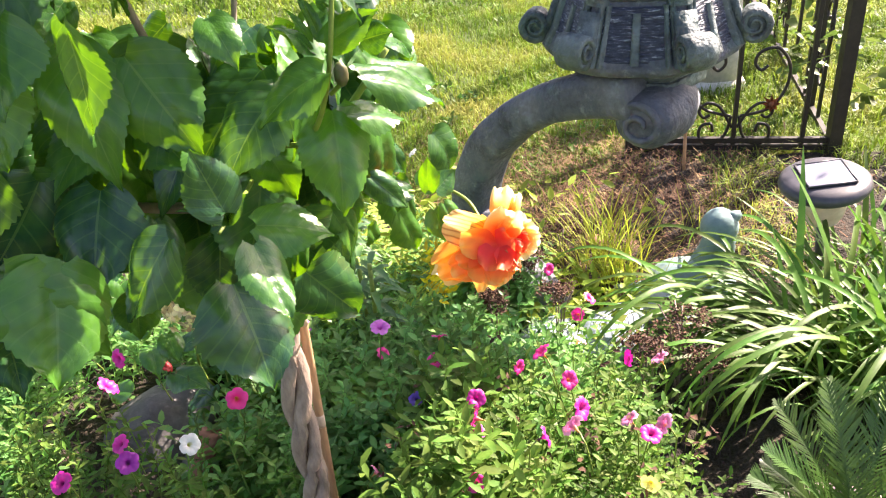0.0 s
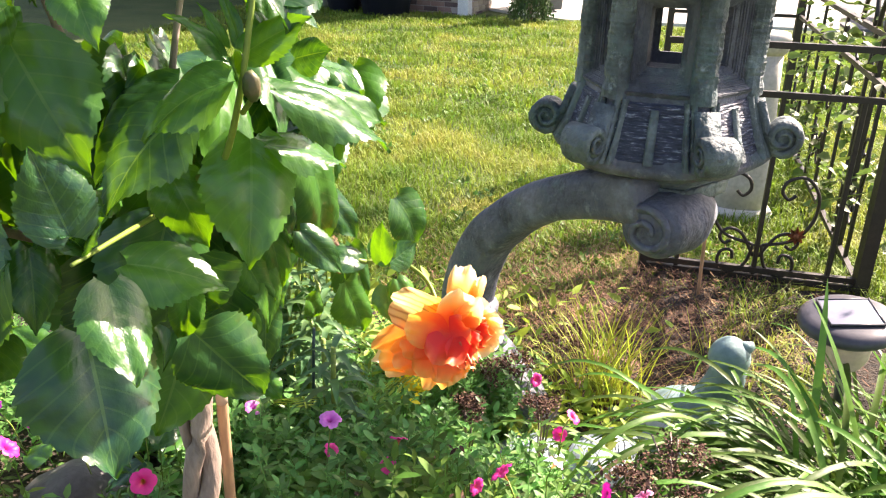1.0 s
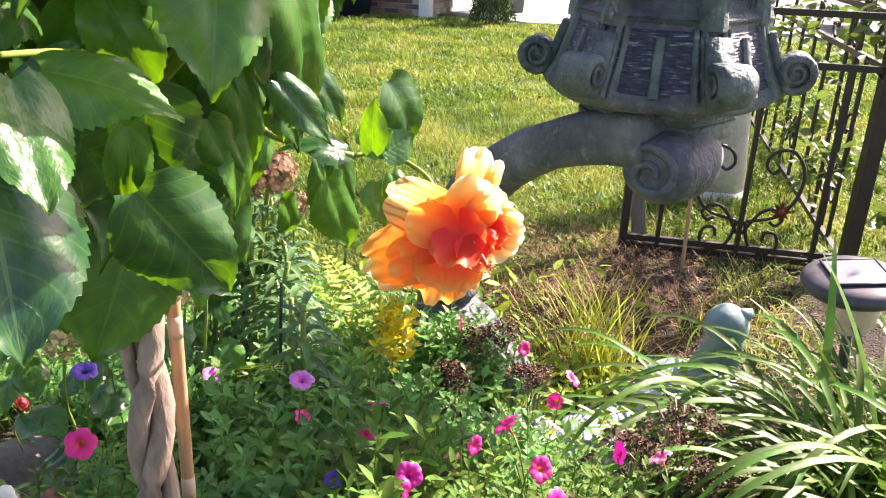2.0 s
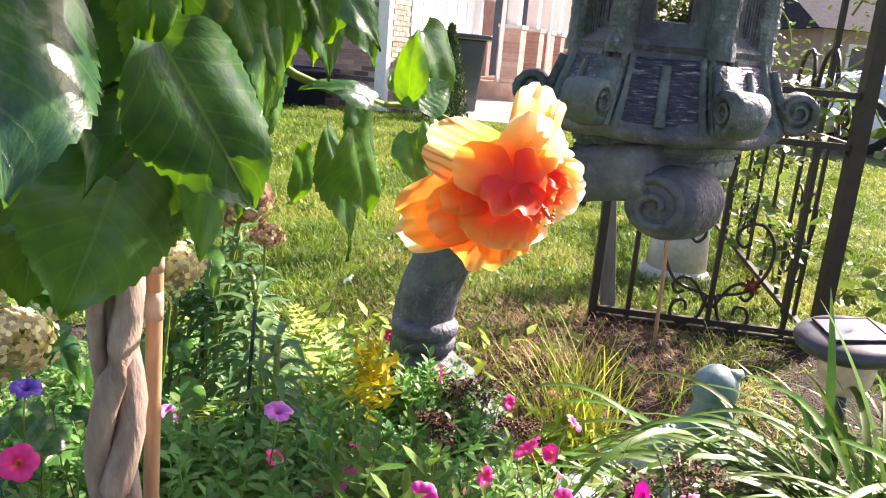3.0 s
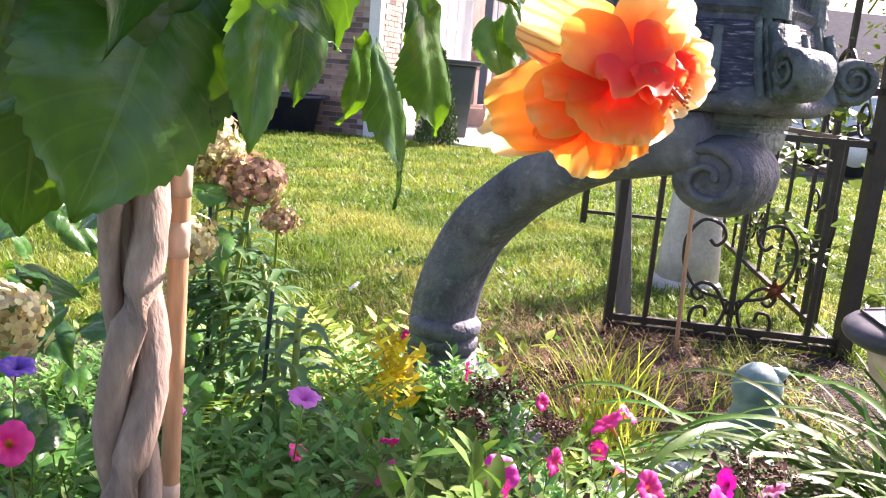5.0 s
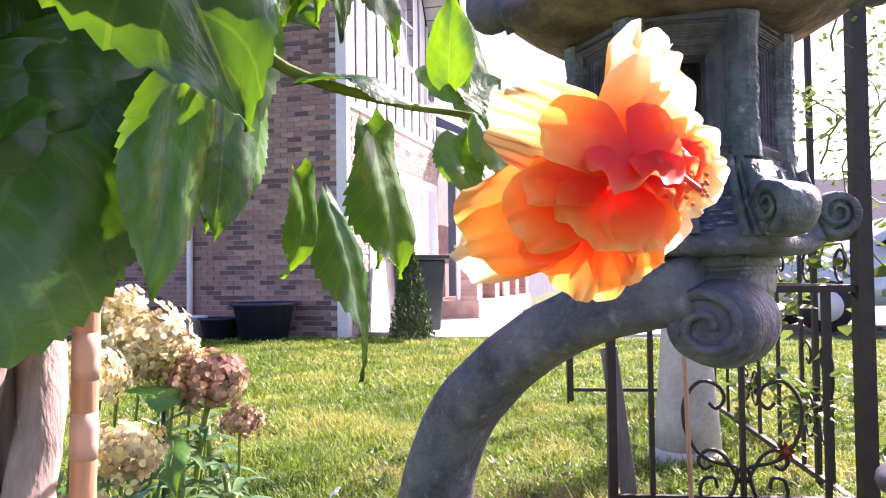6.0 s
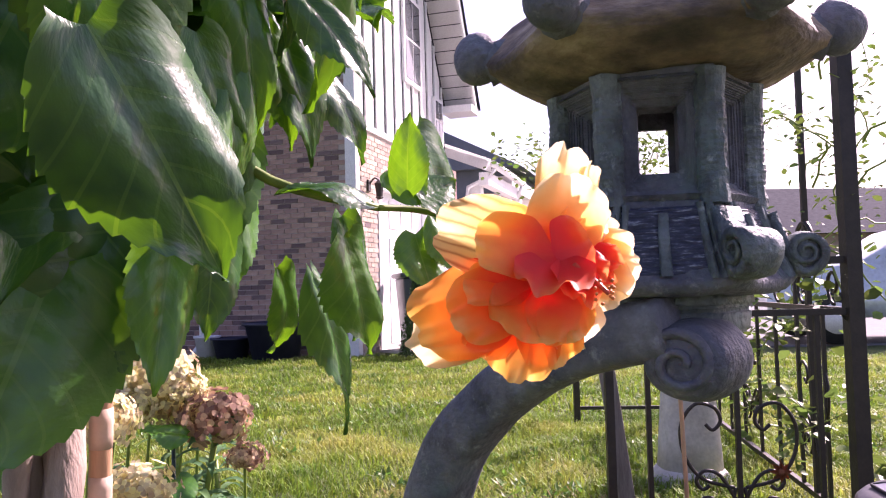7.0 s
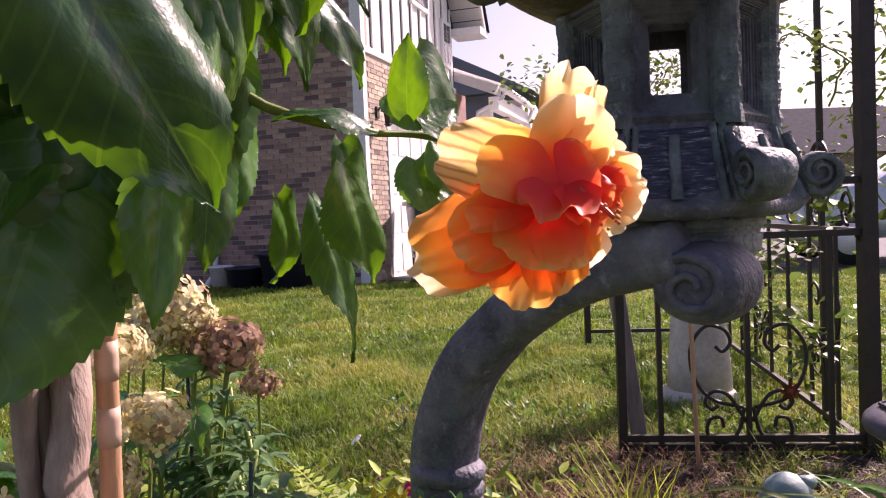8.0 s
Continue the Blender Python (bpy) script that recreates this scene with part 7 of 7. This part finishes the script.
WALL_TOP, SID = 7.2, 3.12
END = 4.25


def front_top(x):
    """Height of the front wall under the falling gable edge."""
    return 7.2 if x < 2.45 else max(4.30, 7.2 - (x - 2.45) * 1.61)


def hpoly(name, pts, y0, y1, material, label=""):
    """An upright slab in the front plane from a polygon of (x, z)."""
    bm = bmesh.new()
    a = [bm.verts.new((x, y0, z)) for x, z in pts]
    b = [bm.verts.new((x, y1, z)) for x, z in pts]
    n = len(pts)
    bm.faces.new(a)
    bm.faces.new(list(reversed(b)))
    for k in range(n):
        bm.faces.new((a[k], b[k], b[(k + 1) % n], a[(k + 1) % n]))
    return hpart(name, bm, material, label)


wall_side = hbox("wall", (0.0, 0.0, -0.15), (0.25, 8.0, 7.2), M_MORTAR, "brick side wall in shade")
hbox("wall", (0.25, 0.0, -0.15), (0.82, 0.25, SID), M_MORTAR, "brick pier beside the garage door")
hbox("lintel", (0.82, 0.0, 2.42), (END, 0.25, SID), M_MORTAR, "brick band over the garage door")
hbox("wall", (4.12, 0.0, -0.15), (END, 0.25, 2.42), M_MORTAR, "brick pier beside the garage door")
hbox("wall", (END - 0.25, 0.25, -0.15), (END, 8.0, 4.3), M_SIDING, "white siding end wall")
hpoly("upper_wall", [(0.25, SID), (END, SID), (END, 4.30), (2.45, 7.2), (0.25, 7.2)], 0.02, 0.25, M_SIDING, "white board and batten siding")
hbox("corner_trim", (-0.03, -0.03, -0.02), (0.09, 0.0, 7.2), M_TRIM, "white corner board")
hbox("corner_trim", (-0.03, 0.0, -0.02), (0.0, 0.12, 7.2), M_TRIM, "white corner board")
hbox("trim_board", (0.09, -0.03, SID - 0.06), (END, 0.02, SID + 0.02), M_TRIM, "white trim under the siding")
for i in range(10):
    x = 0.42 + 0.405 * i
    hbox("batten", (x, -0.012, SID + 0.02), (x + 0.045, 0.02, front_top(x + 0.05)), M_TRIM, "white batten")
    # thin dark strip beside the batten, its shadow line put into colour
    hbox("batten_shadow", (x - 0.03, 0.014, SID + 0.05), (x - 0.001, 0.0205, front_top(x)), M_BATTEN_SHADE, "dark strip painted as the shadow line of a batten")
gdoor = hbox("garage_door", (0.90, 0.10, 0.0), (4.06, 0.15, 2.33), M_TRIM, "white panelled garage door")
for i in range(4):
    for k in range(6):
        x0, z0 = 0.98 + 0.52 * k, 0.08 + 0.57 * i
        hbox("panel", (x0, 0.085, z0), (x0 + 0.42, 0.1, z0 + 0.42), M_TRIM, "", gdoor, 0.006)
hbox("garage_frame", (0.80, -0.02, 0.0), (0.92, 0.11, 2.42), M_TRIM, "white garage door frame")
hbox("garage_frame", (4.04, -0.02, 0.0), (4.16, 0.11, 2.42), M_TRIM, "white garage door frame")
hbox("garage_frame", (0.92, -0.02, 2.31), (4.04, 0.11, 2.43), M_TRIM, "white garage door frame")
# gable edge with a white soffit that falls to the porch
sl = Vector((4.45 - 2.3, 0, 4.14 - 7.6))
for k in range(18):
    p = Vector((2.3, 0, 7.6)) + sl * (k / 18)
    q = Vector((2.3, 0, 7.6)) + sl * ((k + 0.93) / 18)
    bm = bmesh.new()
    vs = [bm.verts.new(w) for w in ((p.x, -0.52, p.z), (q.x, -0.52, q.z), (q.x, 0.02, q.z), (p.x, 0.02, p.z))]
    bm.faces.new(vs)
    bmesh.ops.solidify(bm, geom=bm.faces[:], thickness=0.03)
    hpart("soffit_slat", bm, M_SIDING, "white soffit board")
hpoly("fascia", [(2.3, 7.6), (4.50, 4.06), (4.58, 4.10), (2.3, 7.85)], -0.56, -0.52, M_TRIM, "white gable fascia")
hbox("eave_return", (4.10, -0.56, 4.05), (4.60, 0.0, 4.18), M_TRIM, "white eave return")
bm = bmesh.new()
vs = [bm.verts.new(p) for p in ((2.2, -0.6, 7.9), (4.62, -0.6, 4.16), (4.62, 8.3, 4.16), (2.2, 8.3, 7.9), (-0.3, -0.6, 7.9), (-0.3, 8.3, 7.9))]
bm.faces.new((vs[0], vs[1], vs[2], vs[3]))
bm.faces.new((vs[4], vs[0], vs[3], vs[5]))
bmesh.ops.solidify(bm, geom=bm.faces[:], thickness=0.1)
hpart("roof", bm, M_ROOF, "grey shingle roof")


def hwindow(x0, x1, z0, z1, y=0.0):
    w = hbox("window", (x0, y - 0.035, z0), (x1, y + 0.018, z1), M_TRIM, "white framed sash window")
    for i in range(2):
        for k in range(2):
            a, b = x0 + 0.07 + (x1 - x0 - 0.1) / 2 * i, z0 + 0.07 + (z1 - z0 - 0.1) / 2 * k
            hbox("pane", (a, y - 0.042, b), (a + (x1 - x0 - 0.1) / 2 - 0.04, y - 0.036, b + (z1 - z0 - 0.1) / 2 - 0.04), M_PANE, "dark glass pane", w)


hwindow(2.02, 2.85, 4.15, 5.6)
hwindow(3.55, 4.02, 3.45, 4.25)
# side porch with gutter
bm = bmesh.new()
vs = [bm.verts.new(p) for p in ((END, -0.84, 3.16), (6.95, -0.84, 3.16), (6.95, 0.7, 3.75), (END, 0.7, 3.75))]
bm.faces.new(vs)
bmesh.ops.solidify(bm, geom=bm.faces[:], thickness=0.07)
hpart("porch_roof", bm, M_ROOF, "grey porch roof")
bm = bmesh.new()
vs = [bm.verts.new(p) for p in ((END - 0.02, -0.86, 2.93), (END - 0.02, 0.0, 3.28), (END - 0.02, 0.0, 3.52), (END - 0.02, -0.86, 3.17))]
bm.faces.new(vs)
bmesh.ops.solidify(bm, geom=bm.faces[:], thickness=0.05)
hpart("porch_fascia", bm, M_TRIM, "white sloping porch fascia")
hbox("porch_beam", (END, -0.80, 2.72), (6.9, -0.62, 2.95), M_TRIM, "white porch beam")
bm = bmesh.new()
tube(bm, [(END - 0.05, -0.90, 3.08), (5.6, -0.90, 3.06), (7.0, -0.90, 3.04)], 0.065, 10)
hpart("gutter", bm, M_TRIM, "white gutter", None, True)
bm = bmesh.new()
tube(bm, [(6.85, -0.9, 3.0), (6.85, -0.84, 2.85), (6.85, -0.70, 2.65), (6.85, -0.66, 2.4), (6.85, -0.66, 0.1)], 0.04, 8)
hpart("downspout", bm, M_TRIM, "white downspout", None, True)
bm = bmesh.new()
tube(bm, [(4.3, -0.9, 3.0), (4.3, -0.84, 2.88), (4.3, -0.40, 2.70), (4.3, -0.36, 2.4), (4.3, -0.36, 0.1)], 0.04, 8)
hpart("downspout", bm, M_TRIM, "white downspout", None, True)
hbox("porch_wall", (END, 0.55, -0.1), (6.9, 0.75, 3.4), M_BRICK, "brick wall inside the porch")
hbox("porch_floor", (END, -0.74, -0.05), (9.7, 0.55, 0.36), M_BRICK, "raised brick porch floor")
for x in (4.5, 6.0, 7.05, 8.15, 9.4):
    base = hbox("column_base", (x - 0.19, -0.69, 0.36), (x + 0.19, -0.31, 1.30), M_MORTAR, "brick column base")
    for k in range(13):
        z = 0.365 + 0.0715 * k
        for a, b in ((-0.2, -0.003), (0.003, 0.2)) if k % 2 else ((-0.2, -0.1), (-0.094, 0.094), (0.1, 0.2)):
            hbox("brick", (x + a, -0.70, z), (x + b, -0.30, z + 0.064), M_BRICK, "", base)
    hbox("column_cap", (x - 0.22, -0.72, 1.30), (x + 0.22, -0.28, 1.36), M_CONC, "pale cap stone")
    hbox("porch_post", (x - 0.11, -0.61, 1.36), (x + 0.11, -0.39, 2.75 if x < 7 else 3.1), M_TRIM, "white porch post")
hbox("porch_beam", (7.0, -0.66, 2.95), (9.7, -0.34, 3.25), M_TRIM, "white porch beam")
# downspout on the brick side
bm = bmesh.new()
tube(bm, [(-0.07, 2.28, 7.0), (-0.07, 2.28, 0.35), (-0.09, 2.28, 0.2), (-0.28, 2.30, 0.05)], 0.045, 8)
hpart("downspout", bm, M_TRIM, "white downspout on the brick wall", None, True)
# wall lamp
bm = bmesh.new()
box(bm, (0.45, -0.02, 2.30), (0.10, 0.03, 0.16), 0.01)
tube(bm, bez_spline([(0.45, -0.03, 2.32), (0.45, -0.10, 2.40), (0.45, -0.17, 2.36)], 4), 0.012, 6)
lathe(bm, [(0.03, 0.12), (0.07, 0.08), (0.055, 0.0), (0.045, -0.1), (0.06, -0.11), (0.02, -0.14)], 8, at=(0.45, -0.17, 2.24))
hpart("wall_lamp", bm, M_IRON, "black carriage lamp by the garage")

# bricks: the side wall and the pier
bk = bmesh.new()
box(bk, (0, 0, 0), (0.193, 0.012, 0.057), 0.0)
BRICKS = []
for nm, m_ in (("brick", M_BRICK), ("brick", M_BRICK_DK)):
    me = bpy.data.meshes.new(nm)
    bk.to_mesh(me)
    me.materials.append(m_)
    BRICKS.append(me)
bk.free()
rb = random.Random(21)
rest = {0: ([], []), 1: ([], []), 2: ([], [])}


def lay(kind, c, half, as_part, parent):
    if as_part:
        ob = new("brick", BRICKS[kind])
        ob.parent = parent
        m = Matrix.Translation(c) if half == "front" else Matrix.Translation(c) @ Matrix.Rotation(radians(90), 4, "Z")
        ob.matrix_parent_inverse = HPI if parent is house else Matrix.Identity(4)
        ob.matrix_basis = HM @ m
        return
    v, f = rest[kind]
    k = len(v)
    hx, hy, hz = (0.0965, 0.006, 0.0285) if half == "front" else (0.006, 0.0965, 0.0285)
    for dx in (-hx, hx):
        for dy in (-hy, hy):
            for dz in (-hz, hz):
                v.append(HM @ (Vector(c) + Vector((dx, dy, dz))))
    f += [(k, k + 1, k + 3, k + 2), (k + 4, k + 6, k + 7, k + 5), (k, k + 4, k + 5, k + 1), (k + 2, k + 3, k + 7, k + 6), (k, k + 2, k + 6, k + 4), (k + 1, k + 5, k + 7, k + 3)]


count = 0
for row in range(82):
    z = 0.0 + 0.0677 * row
    if z > WALL_TOP - 0.05:
        break
    for i in range(24):
        y = 0.22 + 0.203 * i + (0.1015 if row % 2 else 0)
        if y > 4.4:
            continue
        near = 8 <= row < 46 and y < 1.75
        if near and count < 298:
            count += 1
            lay(1 if rb.random() < 0.24 else 0, (-0.004, y, z), "side", True, wall_side)
        else:
            lay(1 if rb.random() < 0.24 else 0, (-0.004, y, z), "side", False, None)
    if z < SID - 0.1:
        for i in range(3):
            x = 0.20 + 0.203 * i + (0.1 if row % 2 else 0)
            if x < 0.72:
                lay(1 if rb.random() < 0.08 else 2, (x, -0.004, z), "front", False, None)
    if 2.46 < z < SID - 0.1:
        for i in range(16):
            x = 0.82 + 0.203 * i + (0.1 if row % 2 else 0)
            lay(1 if rb.random() < 0.08 else 2, (x, -0.004, z), "front", False, None)
for kind, m_ in ((0, M_BRICK), (1, M_BRICK_DK), (2, M_BRICK_LIT)):
    ob = pydata("brickwork", rest[kind][0], rest[kind][1], m_, house, "laid bricks")
    ob.matrix_parent_inverse = HPI
    ob["kind"] = "stuff"


# ---------------------------------------------------------------- by the house
def hp(x, y, z=0.0):
    return HM @ Vector((x, y, z))


def tub(p, r, h, material, label, category="planter", name="planter"):
    t = thing(name, p, label, category)
    bm = bmesh.new()
    lathe(bm, [(r * 0.72, 0), (r * 0.95, h * 0.9), (r * 1.06, h * 0.92), (r * 1.06, h), (r * 0.93, h), (r * 0.88, h * 0.8), (r * 0.1, h * 0.78)], 26)
    part("tub_wall", bm, material, t)
    return t


tub(hp(-0.45, 0.95, 0.0), 0.40, 0.50, M_NAVY, "large navy plastic tub against the brick wall")
tub(hp(-0.40, 1.62, 0.0), 0.26, 0.30, M_NAVY, "dark low plastic tub against the brick wall")
tub(hp(-0.35, 2.02, 0.0), 0.17, 0.32, M_WHITEP, "white plastic bucket by the downspout", "bucket", "bucket")


def build_bin():
    p = Vector((-0.19, 11.50, 0.065))
    t = thing("wheelie_bin", p, "dark green wheeled rubbish bin on the drive", "rubbish bin")
    rot = Matrix.Rotation(radians(12), 4, "Z")
    bm = bmesh.new()
    box(bm, (0, 0, 0.55), (0.72, 0.76, 0.96), 0.03)
    for v in bm.verts:
        k = 0.82 + 0.18 * (v.co.z - 0.09) / 0.92
        v.co.x *= k
        v.co.y *= k
    bmesh.ops.transform(bm, matrix=rot, verts=bm.verts[:])
    part("bin_body", bm, M_BIN, t)
    bm = bmesh.new()
    box(bm, (0, -0.02, 1.06), (0.82, 0.86, 0.07), 0.025)
    bmesh.ops.transform(bm, matrix=rot, verts=bm.verts[:])
    part("lid", bm, M_BIN, t, "hinged lid")
    for sx in (-0.26, 0.26):
        bm = bmesh.new()
        bmesh.ops.create_cone(bm, cap_ends=True, segments=18, radius1=0.12, radius2=0.12, depth=0.06, matrix=Matrix.Translation((sx, 0.28, 0.12)) @ Matrix.Rotation(math.pi / 2, 4, "Y"))
        bmesh.ops.transform(bm, matrix=rot, verts=bm.verts[:])
        part("wheel", bm, M_TYRE, t)


build_bin()


def build_arborvitae():
    x, y = -0.22, 10.3
    t = spot("arborvitae", x, y, "small clipped conical evergreen by the drive", "evergreen shrub", z=0.06)
    bm = bmesh.new()
    tube(bm, [(x, y, 0.03), (x, y, 0.5), (x, y, 1.1)], lambda q: 0.035 - 0.02 * q, 8)
    own(t, part("trunk", bm, M_BARK))
    c = []
    for i in range(3600):
        s = rng.uniform(0, 1) ** 1.1
        r = 0.29 * (1 - s) ** 0.75 * (0.55 + 0.45 * rng.uniform(0, 1)) + 0.01
        a = rng.uniform(0, 6.28)
        c.append((x + r * math.cos(a), y + r * math.sin(a), 0.10 + 1.12 * s))
    ob = own(t, leafcloud("crown", c, 0.055, M_CONIFER, None, "", 0.35, -0.8))
    ob["kind"] = "stuff"


build_arborvitae()


def slab(name, pts, z, material, label, category, h=0.05):
    bm = bmesh.new()
    top = [bm.verts.new((x, y, z)) for x, y in pts]
    f = bm.faces.new(top)
    e = bmesh.ops.extrude_face_region(bm, geom=[f])
    bmesh.ops.translate(bm, vec=(0, 0, -h), verts=[v for v in e["geom"] if isinstance(v, bmesh.types.BMVert)])
    bmesh.ops.recalc_face_normals(bm, faces=bm.faces[:])
    return tagged(part(name, bm, material, smooth=False), label, category, kind="structure")


DR = [(p.x, p.y) for p in (hp(0.75, -0.01), hp(0.1, -1.3), hp(1.0, -4.4), hp(9.0, -4.4), hp(7.0, -0.9), hp(5.3, -0.01))]
slab("driveway", DR, 0.105, M_DRIVE, "pale concrete driveway in full sun", "driveway", 0.1)
slab("road", [(3.6, 10.6), (60, 6.0), (60, 12.5), (4.6, 20.0)], 0.095, M_ROAD, "grey asphalt street beyond the lawn", "road", 0.1)


# ---------------------------------------------------------------- parked car
def build_car(p, yaw):
    t = thing("parked_car", p, "silver-blue parked saloon car at the kerb", "car")
    rot = Matrix.Rotation(yaw, 4, "Z")

    def add(name, bm, material, label="", parent=None):
        bmesh.ops.transform(bm, matrix=rot, verts=bm.verts[:])
        bmesh.ops.recalc_face_normals(bm, faces=bm.faces[:])
        return part(name, bm, material, parent or t, label)
    prof = [(-2.25, 0.35), (-2.28, 0.70), (-2.10, 0.95), (-1.55, 1.03), (-0.85, 1.42), (0.35, 1.46), (1.05, 1.05), (1.95, 0.88), (2.25, 0.65), (2.25, 0.32)]
    bm = bmesh.new()
    rows = []
    for w, k in ((-0.88, 0.96), (-0.84, 1.0), (0, 1.02), (0.84, 1.0), (0.88, 0.96)):
        rows.append([bm.verts.new((x, w * (1 if z < 1.0 else 0.86), 0.32 + (z - 0.32) * k)) for x, z in prof])
    for q, r in zip(rows, rows[1:]):
        for i in range(len(prof)):
            bm.faces.new((q[i], q[(i + 1) % len(prof)], r[(i + 1) % len(prof)], r[i]))
    bm.faces.new(rows[0])
    bm.faces.new(list(reversed(rows[-1])))
    add("body", bm, M_CAR, "silver-blue painted body")
    for s in (-1, 1):
        for pts in (((-1.15, 1.08), (-0.78, 1.35), (-0.2, 1.38), (-0.2, 1.06)), ((-0.12, 1.06), (-0.12, 1.38), (0.32, 1.38), (0.80, 1.08))):
            bm = bmesh.new()
            vs = [bm.verts.new((x, s * (0.865 - 0.25 * (z - 1.0)) * 1.0, z)) for x, z in pts]
            bm.faces.new(vs)
            bmesh.ops.solidify(bm, geom=bm.faces[:], thickness=0.02)
            add("side_window", bm, M_PANE, "dark side window")
        for x in (-1.40, 1.42):
            bm = bmesh.new()
            bmesh.ops.create_cone(bm, cap_ends=True, segments=26, radius1=0.33, radius2=0.33, depth=0.2, matrix=Matrix.Translation((x, s * 0.82, 0.33)) @ Matrix.Rotation(math.pi / 2, 4, "X"))
            wheel = add("wheel", bm, M_TYRE, "black tyre")
            bm = bmesh.new()
            bmesh.ops.create_cone(bm, cap_ends=True, segments=20, radius1=0.20, radius2=0.20, depth=0.22, matrix=Matrix.Translation((x, s * 0.82, 0.33)) @ Matrix.Rotation(math.pi / 2, 4, "X"))
            add("rim", bm, M_TRIM, "silver rim", wheel)


build_car(Vector((6.55, 11.1, 0.10)), radians(172))


# ---------------------------------------------------------------- distance
def far_house(x, y, w, d, h, yaw, wall, label, roof=M_ROOF, ridge=2.4, windows=3):
    t = thing("far_house", (x, y, 0.05), label, "house", "houses across the street")
    rot = Matrix.Rotation(yaw, 4, "Z")

    def add(name, bm, material, label="", parent=None):
        bmesh.ops.transform(bm, matrix=rot, verts=bm.verts[:])
        bmesh.ops.recalc_face_normals(bm, faces=bm.faces[:])
        return part(name, bm, material, parent or t, label, False)
    bm = bmesh.new()
    box(bm, (0, 0, h / 2), (w, d, h))
    add("wall", bm, wall)
    bm = bmesh.new()
    o = 0.4
    vs = [bm.verts.new(q) for q in ((-w / 2 - o, -d / 2 - o, h - 0.1), (w / 2 + o, -d / 2 - o, h - 0.1), (w / 2 + o, d / 2 + o, h - 0.1), (-w / 2 - o, d / 2 + o, h - 0.1), (-w / 2 - o * 0.5, 0, h + ridge), (w / 2 + o * 0.5, 0, h + ridge))]
    for q in ((0, 1, 5, 4), (2, 3, 4, 5), (0, 4, 3), (1, 2, 5), (0, 3, 2, 1)):
        bm.faces.new([vs[k] for k in q])
    add("roof", bm, roof)
    for k in range(windows):
        bm = bmesh.new()
        xx = -w / 2 + w * (k + 0.5) / windows
        box(bm, (xx, -d / 2 - 0.02, h * 0.55), (1.1, 0.08, 1.3))
        wi = add("window", bm, M_TRIM, "white framed window")
        bm = bmesh.new()
        box(bm, (xx, -d / 2 - 0.065, h * 0.55), (0.9, 0.03, 1.1))
        add("pane", bm, M_PANE, "", wi)


NB, NC = hp(17.4, 4.4), hp(27.5, 5.5)
far_house(NB.x, NB.y, 8, 7.4, 4.5, radians(73), M_SLATE, "slate blue neighbouring house down the street", M_SLATE, 2.0, 2)
far_house(NC.x, NC.y, 9, 8.5, 4.6, radians(73), M_SLATE, "dark grey house farther down the street", M_ROOF, 2.4, 3)


far_house(17.0, 33.0, 12, 8, 2.6, radians(8), M_TAN, "tan brick bungalow with a grey roof across the street", M_ROOF, 2.0, 4)
far_house(28.0, 31.0, 12, 8, 2.6, radians(4), M_TAN, "tan bungalow with a grey roof across the street", M_ROOF, 2.2, 4)
far_house(31.0, 52.0, 14, 9, 3.0, radians(0), M_TAN, "low house with a grey roof behind the street", M_ROOF, 2.4, 4)


def far_tree(x, y, h, r, seed):
    t = thing("tree", (x, y, 0.0), "leafy green tree behind the far houses", "tree", "far trees")
    rr = np.random.default_rng(seed)
    bm = bmesh.new()
    tube(bm, [(0, 0, 0), (0.1, 0, h * 0.3), (0, 0.1, h * 0.6)], lambda q: 0.25 - 0.15 * q, 8)
    tops = []
    for k in range(7):
        a = k * 0.9
        e = Vector((r * 0.6 * math.cos(a), r * 0.6 * math.sin(a), h * rr.uniform(0.6, 0.9)))
        tube(bm, [Vector((0.05, 0.05, h * 0.4)), e * 0.5 + Vector((0, 0, h * 0.3)), e], lambda q: 0.10 - 0.07 * q, 6)
        tops.append(e)
    part("trunk", bm, M_BARK, t)
    c = []
    for k in range(26):
        o = np.array([rr.normal(0, r * 0.5), rr.normal(0, r * 0.5), h * rr.uniform(0.42, 0.98)])
        o[:2] *= math.sqrt(max(0.1, 1 - ((o[2] / h - 0.65) / 0.42) ** 2))
        for _ in range(80):
            c.append(o + rr.normal(0, r * 0.17, 3))
    ob = leafcloud("crown", c, 0.40, M_TREE, t, "", 0.7, 0)
    ob["kind"] = "stuff"


for i, (x, y, h, r) in enumerate(((37, 58, 7.0, 3.2), (42, 56, 8.2, 3.6), (33, 64, 7.0, 3.5), (24, 66, 6.0, 3.0), (48, 60, 7.5, 3.5), (14, 60, 5.5, 3.0), (53, 52, 7.0, 3.2), (8, 62, 6, 3))):
    far_tree(x, y, h, r, 50 + i)
